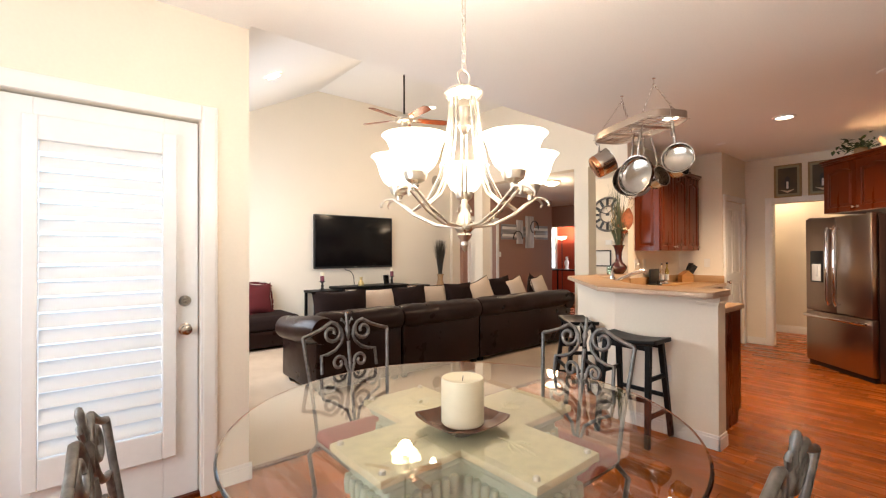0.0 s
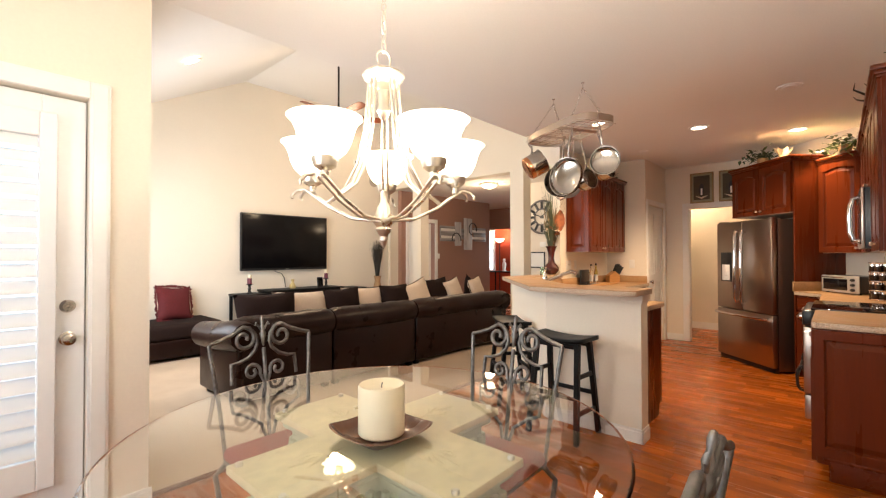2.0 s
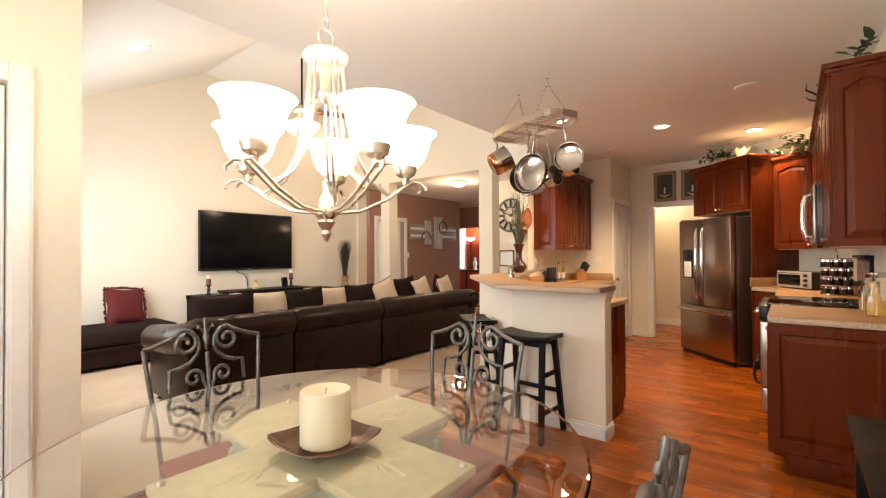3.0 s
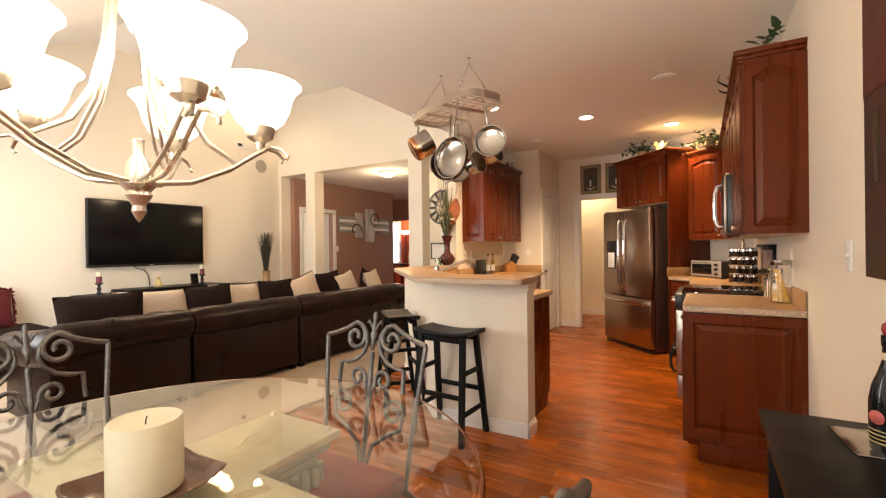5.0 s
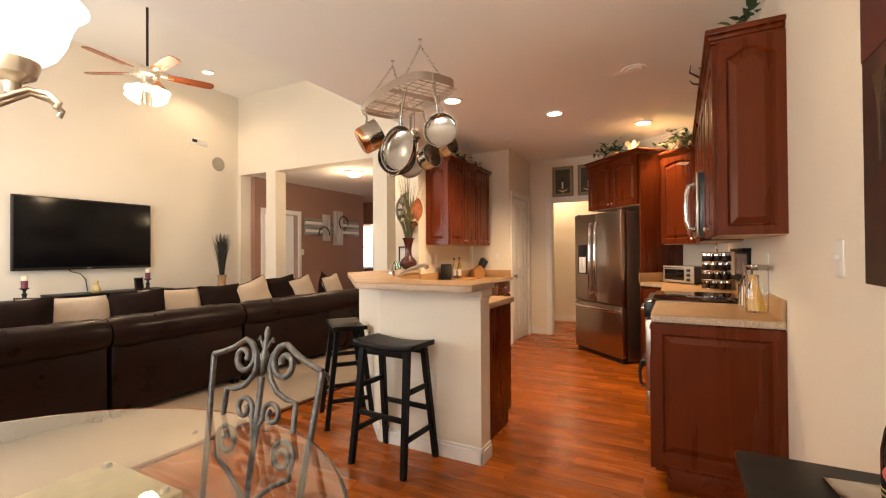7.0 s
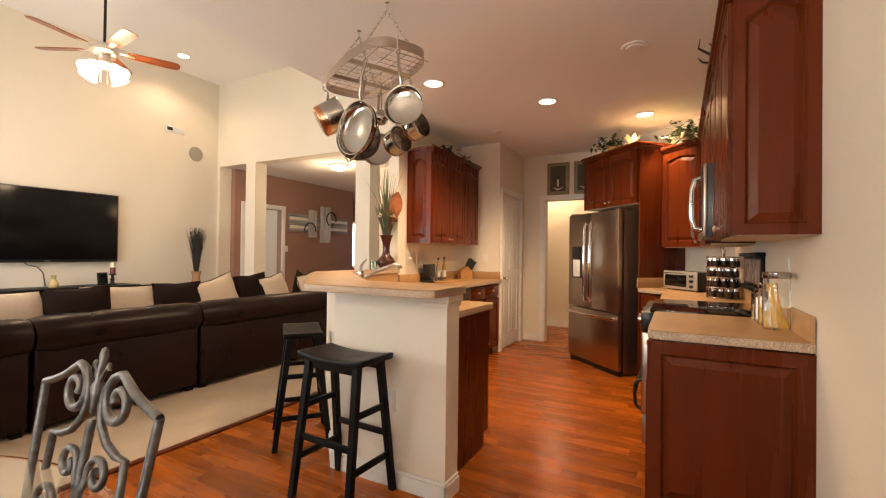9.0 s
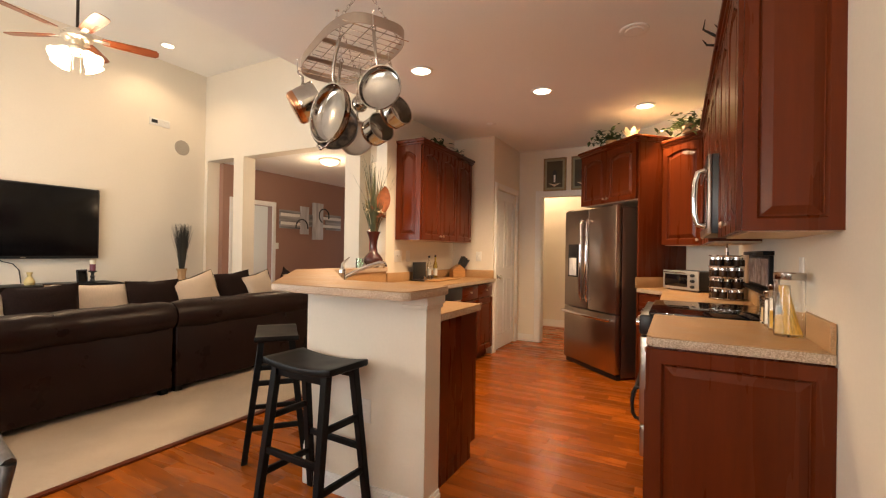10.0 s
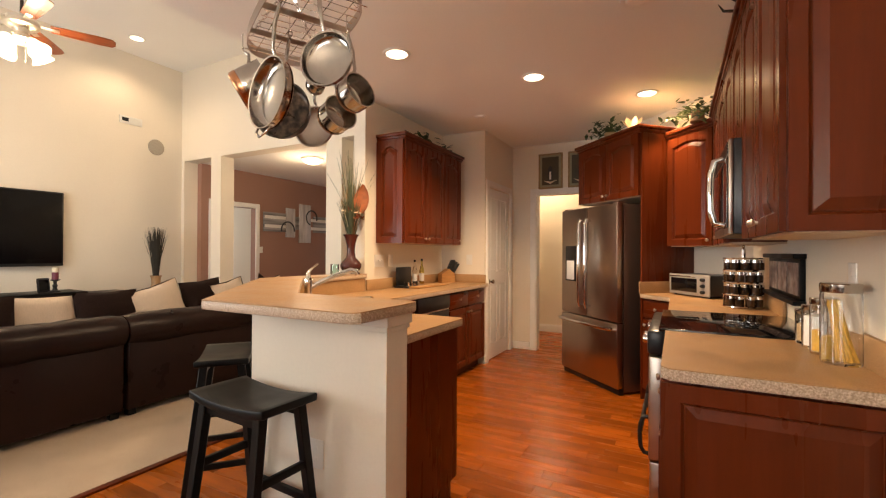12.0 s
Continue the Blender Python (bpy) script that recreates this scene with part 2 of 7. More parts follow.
def part(name, bm, material, parent, label="", smooth=35, at=None):
    ob = new(name, mesh_of(name, bm, material, smooth))
    if parent is not None:
        ob.parent = parent
    if at is not None:
        ob.matrix_local = at
    if label:
        ob["label"] = label
    return ob


def thing(name, m, label, category, group="", kind=""):
    """An empty at a thing's base, which its parts hang under."""
    ob = new(name)
    ob.empty_display_size = 0.1
    ob.matrix_world = m
    return tagged(ob, label, category, group, kind)


def solid(name, bm, material, label, category, m=None, smooth=35, group="", kind=""):
    ob = new(name, mesh_of(name, bm, material, smooth))
    if m is not None:
        ob.matrix_world = m
    return tagged(ob, label, category, group, kind)


def structure(name, blocks, material, label, category="wall", bevel=0.0):
    bm = bmesh.new()
    for b in blocks:
        box(bm, *b, bevel=bevel)
    return solid(name, bm, material, label, category, kind="structure", smooth=None)


def sub(parent, name, material, maker, label="", smooth=35, at=None):
    bm = bmesh.new()
    maker(bm)
    return part(name, bm, material, parent, label, smooth, at)

# ---- the large structure ----
YS, YN, XE, ZC, ZV = -0.217, 2.97, 6.37, 2.70, 4.12     # kitchen wall, nook wall, great room's east wall, flat and high ceilings
YT, XK, XW = 7.27, 7.87, -1.40                          # television wall, kitchen's end wall, nook's end wall

structure("floor", [(XW, 14.0, YS - 0.15, 3.05, -0.12, -0.012), (6.37, 14.0, 3.05, 12.0, -0.12, -0.012)], M_PLANKS, "base under the reddish hardwood floor", "floor")
structure("carpet", [(1.0, 6.37, 3.085, YT, -0.12, 0.008)], M_CARPET, "beige wall-to-wall carpet in the living room", "carpet")
structure("wall_south", [(XW - 0.15, 6.60, YS - 0.15, YS, 0, ZC)], M_WALL, "cream painted kitchen wall", "wall")
bm = bmesh.new()
prism(bm, [(6.60, YS - 0.15), (8.02, 1.18), (8.02, 1.02), (6.76, YS - 0.15)], 0, ZC)
prism(bm, [(6.60, YS), (7.87, 1.03), (7.87, 1.18), (6.45, YS)], 0, ZC)
solid("wall_corner", bm, M_WALL, "cream wall set diagonally across the kitchen corner", "wall", kind="structure", smooth=None)
structure("wall_nook_west", [(XW - 0.15, XW, YS, 0.4, 0, ZC), (XW - 0.15, XW, 2.4, YN, 0, ZC), (XW - 0.15, XW, 0.4, 2.4, 0, 0.8), (XW - 0.15, XW, 0.4, 2.4, 2.2, ZC)], M_WALL, "cream nook wall with a window opening", "wall")
structure("wall_nook_north", [(XW - 0.15, -0.12, YN, YN + 0.15, 0, ZC), (0.74, 1.0, YN, YN + 0.15, 0, ZC + 0.02), (-0.12, 0.74, YN, YN + 0.15, 2.10, ZC)], M_WALL, "cream nook wall with the patio door opening", "wall")
structure("wall_west", [(0.85, 1.0, YN + 0.15, 4.0, 0, 2.9), (0.85, 1.0, 6.4, YT, 0, 2.9), (0.85, 1.0, 4.0, 6.4, 0, 0.85), (0.85, 1.0, 4.0, 6.4, 2.25, 2.9)], M_WALL, "cream living room wall with a window opening", "wall")
structure("wall_tv", [(0.85, XE, YT, YT + 0.15, 0, ZV + 0.1)], M_WALL, "tall cream wall behind the television", "wall")
structure("wall_east", [(XE, XE + 0.22, 7.20, YT, 0, 2.70), (XE, XE + 0.22, 6.30, 6.53, 0, 2.70), (XE, XE + 0.22, 3.976, 4.227, 0, 2.70), (XE, XE + 0.22, 2.972, 3.1, 0, 2.70), (XE, XE + 0.22, 2.921, YT, 2.70, ZV)], M_WALL, "cream wall with square piers and open bays", "wall")
structure("wall_over_kitchen", [(0.85, XE + 0.22, 2.80, 2.915, ZC + 0.12, ZV + 0.1)], M_WALL, "upper cream wall over the kitchen ceiling edge", "wall")
structure("wall_kitchen_north", [(5.39, 6.98, 2.84, 2.97, 0, ZC), (6.88, 6.98, 2.28, 2.84, 0, ZC)], M_WALL, "cream wall behind the kitchen cabinets", "wall")
structure("wall_pantry", [(7.72, XK, 2.28, 2.38, 0, ZC), (6.98, 7.72, 2.28, 2.38, 2.06, ZC)], M_WALL, "cream wall with the pantry door", "wall")
structure("wall_kitchen_end", [(XK, XK + 0.12, 1.95, 2.28, 0, ZC), (XK, XK + 0.12, 1.0, 1.12, 0, ZC), (XK, XK + 0.12, 1.12, 1.95, 2.04, ZC)], M_WALL, "cream end wall with the hallway doorway", "wall")
structure("wall_hallway", [(9.3, 9.42, 0.6, 3.2, 0, ZC), (XK + 0.12, 9.3, 3.08, 3.2, 0, ZC), (XK + 0.12, 9.3, 0.6, 0.72, 0, ZC)], M_WALL, "cream walls of the back hallway", "wall")
structure("ceiling_kitchen", [(XW - 0.15, 0.995, 2.92, 3.10, ZC, ZC + 0.12), (XW - 0.15, 14.0, YS - 0.15, 2.92, ZC, ZC + 0.12)], M_CEIL, "flat off-white kitchen ceiling", "ceiling")
structure("ceiling_hall", [(XE + 0.22, 14.0, 2.921, 12.0, 2.70, 2.82)], M_CEIL, "flat off-white hall ceiling", "ceiling")
bm = bmesh.new()
box(bm, 3.38, XE + 0.3, 2.80, YT + 0.15, ZV, ZV + 0.12)
_v = [(0.85, 2.80), (3.38, ZV), (3.38, ZV + 0.12), (0.85, 2.92)]
lo = [bm.verts.new((x, 2.80, z)) for x, z in _v]
hi = [bm.verts.new((x, YT + 0.15, z)) for x, z in _v]
for i in range(4):
    bm.faces.new((lo[i], lo[(i + 1) % 4], hi[(i + 1) % 4], hi[i]))
bm.faces.new(lo), bm.faces.new(hi)
solid("ceiling_great_room", bm, M_CEIL, "high off-white ceiling with one sloping side", "ceiling", kind="structure", smooth=None)
# hall beyond the piers
structure("wall_brown", [(6.59, 6.80, 7.10, 7.22, 0, 2.70), (7.62, 9.75, 7.10, 7.22, 0, 2.70), (6.80, 7.62, 7.10, 7.22, 2.06, 2.70)], M_BROWN, "brown painted hall wall", "wall")
structure("wall_far", [(13.0, 13.12, 2.9, 12.0, 0, 2.70)], M_RED, "red painted wall of a far room", "wall")
structure("wall_far_brown", [(11.0, 11.12, 8.7, 12.0, 0, 2.70), (11.0, 11.12, 4.72, 6.6, 0, 2.70), (11.0, 11.12, 6.6, 8.7, 2.1, 2.70)], M_BROWN, "brown wall with a wide opening to the far room", "wall")
structure("wall_hall_close", [(6.59, 14.0, 12.0, 12.12, 0, 2.70), (6.59, 6.71, 7.22, 12.0, 0, 2.70)], M_WALL, "cream wall closing the hall", "wall")
structure("wall_hall_south", [(6.98, 7.6, 2.97, 3.07, 0, 2.70), (7.6, 7.72, 2.97, 4.72, 0, 2.70), (7.72, 14.0, 4.6, 4.72, 0, 2.70)], M_WALL, "cream hall wall behind the kitchen", "wall")

# half wall of the breakfast bar
bm = bmesh.new()
prism(bm, [(3.55, 1.285), (3.69, 1.285), (3.69, 1.97), (4.55, 2.83), (5.39, 2.83), (5.39, 2.97), (4.49, 2.97), (3.55, 2.03)], 0, 1.048)
solid("bar_half_wall", bm, M_WALL, "cream half wall under the breakfast bar", "wall", kind="structure", smooth=None)


# outdoors, seen through the blinds
structure("ground", [(-400, 400, -400, 400, -0.35, -0.22)], material("pale patio concrete", (0.42, 0.41, 0.39), 0.9, grain=0.2, scale=6, stain=0.2, stain_scale=0.5), "pale concrete patio and yard outside", "ground")
# ---- kitchen cabinets ----
def door_panel(bm, w, h, arch=0.0, t=0.024, stile=0.055):
    """A raised-panel door: x 0..w, z 0..h, its front towards -y."""
    n = 14
    lo, hi = (stile, stile), (w - stile, h - stile - arch)
    opening, outer = [], []

    def put(x, z, ox, oz):
        opening.append((x, z))
        outer.append((ox, oz))
    put(lo[0], lo[1], 0, 0)
    put(hi[0], lo[1], w, 0)
    put(hi[0], hi[1], w, hi[1])
    put(hi[0], hi[1] + 0.001, w, h)
    for i in range(1, n):
        f = i / n
        x = hi[0] + (lo[0] - hi[0]) * f
        z = hi[1] + arch * math.sin(math.pi * f) ** 1.5
        put(x, z, x, h)
    put(lo[0], hi[1] + 0.001, 0, h)
    put(lo[0], hi[1], 0, hi[1])
    cx, cz = w / 2, (lo[1] + hi[1]) / 2

    def ring(pts, y, d=0.0):
        fx = 1 - 2 * d / max(hi[0] - lo[0], 0.05)
        fz = 1 - 2 * d / max(hi[1] - lo[1], 0.05)
        return [bm.verts.new((cx + (x - cx) * fx, y, cz + (z - cz) * fz)) for x, z in pts]
    back = [bm.verts.new((x, 0, z)) for x, z in outer]
    loops = [back, [bm.verts.new((x, -t, z)) for x, z in outer], ring(opening, -t), ring(opening, -t + 0.007, 0.006), ring(opening, -t + 0.014, 0.010), ring(opening, -t + 0.014, 0.014), ring(opening, -t + 0.002, 0.044)]
    for a, b in zip(loops, loops[1:]):
        for i in range(len(a)):
            j = (i + 1) % len(a)
            bm.faces.new((a[i], a[j], b[j], b[i]))
    bm.faces.new(loops[-1])
    bm.faces.new(back)
    bmesh.ops.remove_doubles(bm, verts=bm.verts, dist=0.0002)


def add_door(parent, x, z, w, h, arch=0.0, knob=None, name="door", mat=None, y=0.0):
    d = sub(parent, name, mat or M_CHERRY, lambda bm: door_panel(bm, w - 0.004, h - 0.004, arch), at=pose(x + 0.002, y, z + 0.002), smooth=None)
    if knob:
        sub(d, "knob", M_NICKEL, lambda bm: lathe(bm, [(0.006, 0.0), (0.006, 0.010), (0.013, 0.015), (0.014, 0.020), (0.009, 0.025), (0.0, 0.026)], 12), "satin nickel knob", at=pose(knob[0], -0.0235, knob[1], 90, 0, 0))
    return d


def drawer(parent, x, z, w, h, y=0.0):
    def make(bm):
        box(bm, 0, w - 0.006, -0.02, 0, 0, h - 0.006, bevel=0.006)
    d = sub(parent, "drawer", M_CHERRY_X, make, at=pose(x + 0.003, y, z + 0.003))
    sub(d, "knob", M_NICKEL, lambda bm: lathe(bm, [(0.006, 0.0), (0.006, 0.010), (0.013, 0.015), (0.014, 0.020), (0.009, 0.025), (0.0, 0.026)], 12), "satin nickel knob", at=pose(w / 2, -0.019, h / 2, 90, 0, 0))
    return d


def crown(bm, x0, x1, y0, y1, z):
    box(bm, x0 - 0.006, x1 + 0.006, y0 - 0.008, y1, z, z + 0.016, bevel=0.003)
    box(bm, x0 - 0.016, x1 + 0.016, y0 - 0.018, y1, z + 0.015, z + 0.038, bevel=0.006)
    box(bm, x0 - 0.030, x1 + 0.030, y0 - 0.032, y1, z + 0.037, z + 0.066, bevel=0.006)


def upper(m, w, d, h, doors, label, arch=0.03, ends=(), crown_on=True, knob_low=True):
    """A wall cabinet: its front at local y 0, depth behind it."""
    t = thing("wall_cabinet", m, label, "cabinet")
    sub(t, "body", M_CHERRY, lambda bm: box(bm, 0, w, 0, d, 0.006, h, bevel=0.002))
    sub(t, "underside", M_UNDER, lambda bm: box(bm, 0.012, w - 0.012, 0.012, d, -0.004, 0.008), "pale unfinished underside")
    dw = w / doors
    for i in range(doors):
        left = i % 2 == 0 if doors > 1 else True
        kx = dw - 0.035 if left else 0.03
        add_door(t, i * dw, 0.0, dw, h, arch, (kx, 0.045 if knob_low else h - 0.05))
    if "right" in ends:
        sub(t, "end_panel", M_CHERRY, lambda bm: door_panel(bm, d + 0.01, h, 0.045, stile=0.042), "raised end panel with an arched top", at=pose(w, -0.008, 0, 0, 0, 90), smooth=None)
    if "left" in ends:
        sub(t, "end_panel", M_CHERRY, lambda bm: door_panel(bm, d + 0.01, h, 0.045), "raised end panel with an arched top", at=pose(0, d, 0, 0, 0, -90), smooth=None)
    if crown_on:
        sub(t, "crown_moulding", M_CHERRY_X, lambda bm: crown(bm, -0.01, w + 0.01, -0.02, d, h))
        # unseen pale board, added so the ceiling bounce is less red
        sub(t, "top_board", M_UNDER, lambda bm: box(bm, -0.03, w + 0.03, -0.04, d, h + 0.0665, h + 0.069), "pale board added on top to bounce paler light")
    return t


def base(m, w, d, doors, label, drawers=0, height=0.89, toe=0.09):
    t = thing("base_cabinet", m, label, "cabinet")
    sub(t, "body", M_CHERRY, lambda bm: (box(bm, 0, w, 0, d, toe, height, bevel=0.002)))
    sub(t, "toe_kick", M_CHERRY_X, lambda bm: box(bm, 0.0, w, 0.055, d, 0.0, toe))
    top = height
    if drawers:
        dw = w / drawers
        for i in range(drawers):
            drawer(t, i * dw, height - 0.165, dw, 0.155)
        top = height - 0.17
    if doors:
        dw = w / doors
        for i in range(doors):
            kx = dw - 0.035 if (i % 2 == 0 and doors > 1) else 0.035
            add_door(t, i * dw, toe + 0.01, dw, top - toe - 0.02, 0.0, (kx, top - toe - 0.07))
    return t


# run along the kitchen wall
UF = 0.055
u = upper(pose(4.48, UF, 1.35, 0, 0, 180), 0.78, UF - YS, 0.955, 2, "tall cherry wall cabinet with an arched end panel", ends=("right",))
upper(pose(5.24, UF, 1.80, 0, 0, 180), 0.76, UF - YS, 0.505, 2, "short cherry wall cabinet over the microwave")
upper(pose(6.12, UF, 1.35, 0, 0, 180), 0.88, UF - YS, 0.955, 2, "cherry wall cabinet beyond the microwave")
b = base(pose(4.47, 0.354, 0, 0, 0, 180), 0.71, 0.354 - YS, 1, "cherry base cabinet with a raised end panel beside the stove", drawers=1)
sub(b, "end_panel", M_CHERRY, lambda bm: door_panel(bm, 0.588, 0.745, 0.0, stile=0.055), "raised cherry end panel", at=pose(0.71, -0.018, 0.14, 0, 0, 90), smooth=None)
sub(b, "base_moulding", M_CHERRY_X, lambda bm: (box(bm, 0.71, 0.722, 0.06, 0.575, 0.0, 0.125, bevel=0.003), box(bm, 0.71, 0.732, 0.03, 0.575, 0.120, 0.142, bevel=0.004)))
base(pose(6.10, 0.354, 0, 0, 0, 180), 0.84, 0.354 - YS, 2, "cherry base cabinet beyond the stove", drawers=2)

# fridge corner, set diagonally
S2 = math.sqrt(0.5)


def diag(s, d, z=0.0):
    """A place along the diagonal wall: s from its south end, d out into the room, facing the room."""
    return pose(6.45 + S2 * (s - d), -0.24 + S2 * (s + d), z, 0, 0, -135)


S_PANEL = (6.449 + 0.609 - 6.45 + 0.24) * S2
t = upper(diag(S_PANEL + 0.90, 0.60, 1.80), 0.90, 0.59, 0.56, 2, "cherry cabinet over the refrigerator with arched doors", arch=0.03)
sub(t, "side_panel", M_CHERRY, lambda bm: box(bm, 0.90, 0.918, 0.0, 0.585, -1.80, 0.56, bevel=0.002), "full-height cherry side panel")
upper(diag(S_PANEL - 0.025, 0.31, 1.35), 0.46, 0.30, 0.955, 1, "cherry wall cabinet set across the corner")
base(diag(S_PANEL - 0.025, 0.575), 0.30, 0.56, 1, "narrow cherry base cabinet beside the refrigerator", drawers=1)

# left run under the bar and along the pantry wall
b = base(pose(4.30, 1.385, 0, 0, 0, 90), 0.375, 0.60, 1, "cherry sink cabinet at the end of the bar", drawers=1)
sub(b, "end_panel", M_CHERRY, lambda bm: (box(bm, -0.018, 0.0, -0.018, 0.60, 0.09, 0.889, bevel=0.003), box(bm, -0.018, 0.0, 0.055, 0.60, 0.0, 0.091)), "plain dark cherry end panel", smooth=None)
bm = bmesh.new()
prism(bm, [(3.70, 1.762), (4.30, 1.762), (4.92, 2.29), (5.37, 2.29), (5.37, 2.82), (4.56, 2.82), (3.70, 1.96)], 0.09, 0.89)
prism(bm, [(3.70, 1.762), (4.245, 1.762), (4.88, 2.34), (5.37, 2.34), (5.37, 2.82), (4.56, 2.82), (3.70, 1.96)], 0.0, 0.09)
solid("corner_sink_cabinet", bm, M_CHERRY, "cherry corner cabinet under the kitchen sink", "cabinet", smooth=None)
base(pose(5.985, 2.29, 0), 0.87, 0.54, 2, "cherry base cabinet with two drawers beside the dishwasher", drawers=2)
upper(pose(5.575, 2.55, 1.37), 1.18, 0.285, 0.955, 3, "cherry wall cabinet with three arched doors and an end panel", ends=("left",))


def slab(name, outline, z, label, lip=0.04):
    """A laminate worktop: a smooth top sheet over a speckled, rounded edge."""
    t = thing(name, pose(0, 0, 0), label, "worktop")

    def edge(bm):
        prism(bm, outline, z - lip, z - 0.003)
        bevel_all(bm, 0.006, 2, 60)

    def top(bm):
        prism(bm, outline, z - 0.0035, z)
    sub(t, "edge", M_EDGE, edge, "speckled cream and brown laminate edge")
    sub(t, "top", M_COUNTER, top)
    return t


# ---- worktops ----
t = slab("breakfast_bar_counter", [(3.322, 1.30), (3.330, 1.272), (3.355, 1.250), (3.69, 1.250), (3.722, 1.262), (3.735, 1.30), (3.735, 1.94), (4.60, 2.80), (5.38, 2.80), (5.38, 3.00), (4.43, 3.06), (3.322, 2.05)], 1.088, "tan laminate breakfast bar top with a speckled edge")
bm = bmesh.new()
prism(bm, [(3.541, 1.277), (3.699, 1.277), (3.699, 1.42), (3.541, 1.42)], 0.985, 1.005)
prism(bm, [(3.533, 1.269), (3.707, 1.269), (3.707, 1.42), (3.533, 1.42)], 1.006, 1.047)
bevel_all(bm, 0.004, 2, 60)
solid("trim_bar_cap", bm, M_WALL, "cream painted moulding under the bar top", "trim", kind="structure", smooth=None)
t = slab("sink_counter", [(3.692, 1.345), (4.335, 1.345), (4.355, 1.365), (4.355, 1.75), (4.94, 2.235), (6.876, 2.235), (6.876, 2.835), (5.392, 2.835), (4.556, 2.827), (3.692, 1.965)], 0.932, "tan laminate counter with the sink")
sub(t, "bar_backsplash", M_COUNTER, lambda bm: (prism(bm, [(3.692, 1.36), (3.702, 1.36), (3.702, 1.955), (4.559, 2.815), (5.37, 2.815), (5.37, 2.827), (4.553, 2.827), (3.692, 1.965)], 0.933, 1.046)), "tan laminate splash behind the sink", smooth=None)
sub(t, "backsplash", M_COUNTER, lambda bm: (box(bm, 5.40, 6.876, 2.815, 2.837, 0.932, 1.03, bevel=0.004), box(bm, 6.856, 6.877, 2.26, 2.815, 0.932, 1.03, bevel=0.004)))
t = slab("stove_counter", [(3.735, YS + 0.002), (4.478, YS + 0.002), (4.478, 0.372), (3.76, 0.372), (3.735, 0.35)], 0.932, "tan laminate counter beside the stove")
sub(t, "backsplash", M_COUNTER, lambda bm: box(bm, 3.735, 4.478, YS + 0.003, YS + 0.022, 0.932, 1.035, bevel=0.004))
_p = [diag(S_PANEL - 0.02, 0.0), diag(S_PANEL - 0.02, 0.62)]
_q = [(m.translation.x, m.translation.y) for m in _p]
t = slab("corner_counter", [(5.242, YS + 0.002), (6.447, YS + 0.002), _q[0], _q[1], (5.84 + 0.372 - 0.02, 0.372), (5.242, 0.372)], 0.932, "tan laminate counter running into the diagonal corner")
sub(t, "backsplash", M_COUNTER, lambda bm: (box(bm, 5.242, 6.43, YS + 0.003, YS + 0.022, 0.932, 1.035, bevel=0.004), box(bm, 0, 0.62, 0.0, 0.018, 0.0, 0.103, bevel=0.003, m=diag(S_PANEL - 0.02, 0.62, 0.932) @ pose(0.0, 0, 0, 0, 0, 90) @ pose(0, 0, 0))))

# ---- appliances ----
f = thing("refrigerator", diag((7.05 + 1.44 - 6.45 + 0.24) * S2, 0.76), "stainless steel french-door refrigerator with bottom freezer", "refrigerator")
sub(f, "cabinet", material("bronze-grey painted steel", (0.17, 0.11, 0.085), 0.32, metal=0.7), lambda bm: box(bm, 0.005, 0.905, 0.075, 0.75, 0.02, 1.735, bevel=0.008), "grey painted steel casing")


def fdoor(x0, x1, z0, z1):
    def make(bm):
        box(bm, x0, x1, 0.0, 0.068, z0, z1, bevel=0.012)
    return make


d1 = sub(f, "door", M_STEEL, fdoor(0.003, 0.449, 0.655, 1.74), "brushed stainless steel door with a dispenser")
d2 = sub(f, "door", M_STEEL, fdoor(0.457, 0.907, 0.655, 1.74), "brushed stainless steel door")
d3 = sub(f, "freezer_drawer", M_STEEL, fdoor(0.003, 0.907, 0.055, 0.645), "brushed stainless steel drawer")


def bar_handle(x, z0, z1):
    def make(bm):
        tube(bm, [(x, 0.0, z0 + 0.03), (x, -0.045, z0 + 0.015), (x, -0.058, z0 + 0.06), (x, -0.062, (z0 + z1) / 2), (x, -0.058, z1 - 0.06), (x, -0.045, z1 - 0.015), (x, 0.0, z1 - 0.03)], 0.018, 12)
    return make


sub(d1, "handle", M_CHROME, bar_handle(0.400, 0.74, 1.63), "polished bar handle")
sub(d2, "handle", M_CHROME, bar_handle(0.505, 0.74, 1.63), "polished bar handle")
sub(d3, "handle", M_CHROME, lambda bm: tube(bm, [(0.05, 0.0, 0.595), (0.035, -0.045, 0.595), (0.09, -0.060, 0.595), (0.455, -0.072, 0.595), (0.82, -0.060, 0.595), (0.875, -0.045, 0.595), (0.86, 0.0, 0.595)], 0.017, 12), "polished bar handle")
sub(d1, "dispenser", M_BLACK, lambda bm: (box(bm, 0.085, 0.275, -0.008, 0.02, 0.99, 1.36, bevel=0.006), box(bm, 0.095, 0.265, -0.012, 0.0, 1.22, 1.35, bevel=0.004)), "black water and ice dispenser")
sub(d1, "dispenser_bay", M_WHITEPL, lambda bm: (box(bm, 0.11, 0.25, -0.011, 0.0, 1.005, 1.205, bevel=0.004), box(bm, 0.15, 0.21, -0.022, -0.010, 1.06, 1.20, bevel=0.008)), "pale grey dispenser bay and paddle")
for hx in (0.02, 0.82):
    sub(f, "hinge_cover", M_STEEL, lambda bm: box(bm, hx, hx + 0.07, 0.02, 0.12, 1.735, 1.757, bevel=0.005))
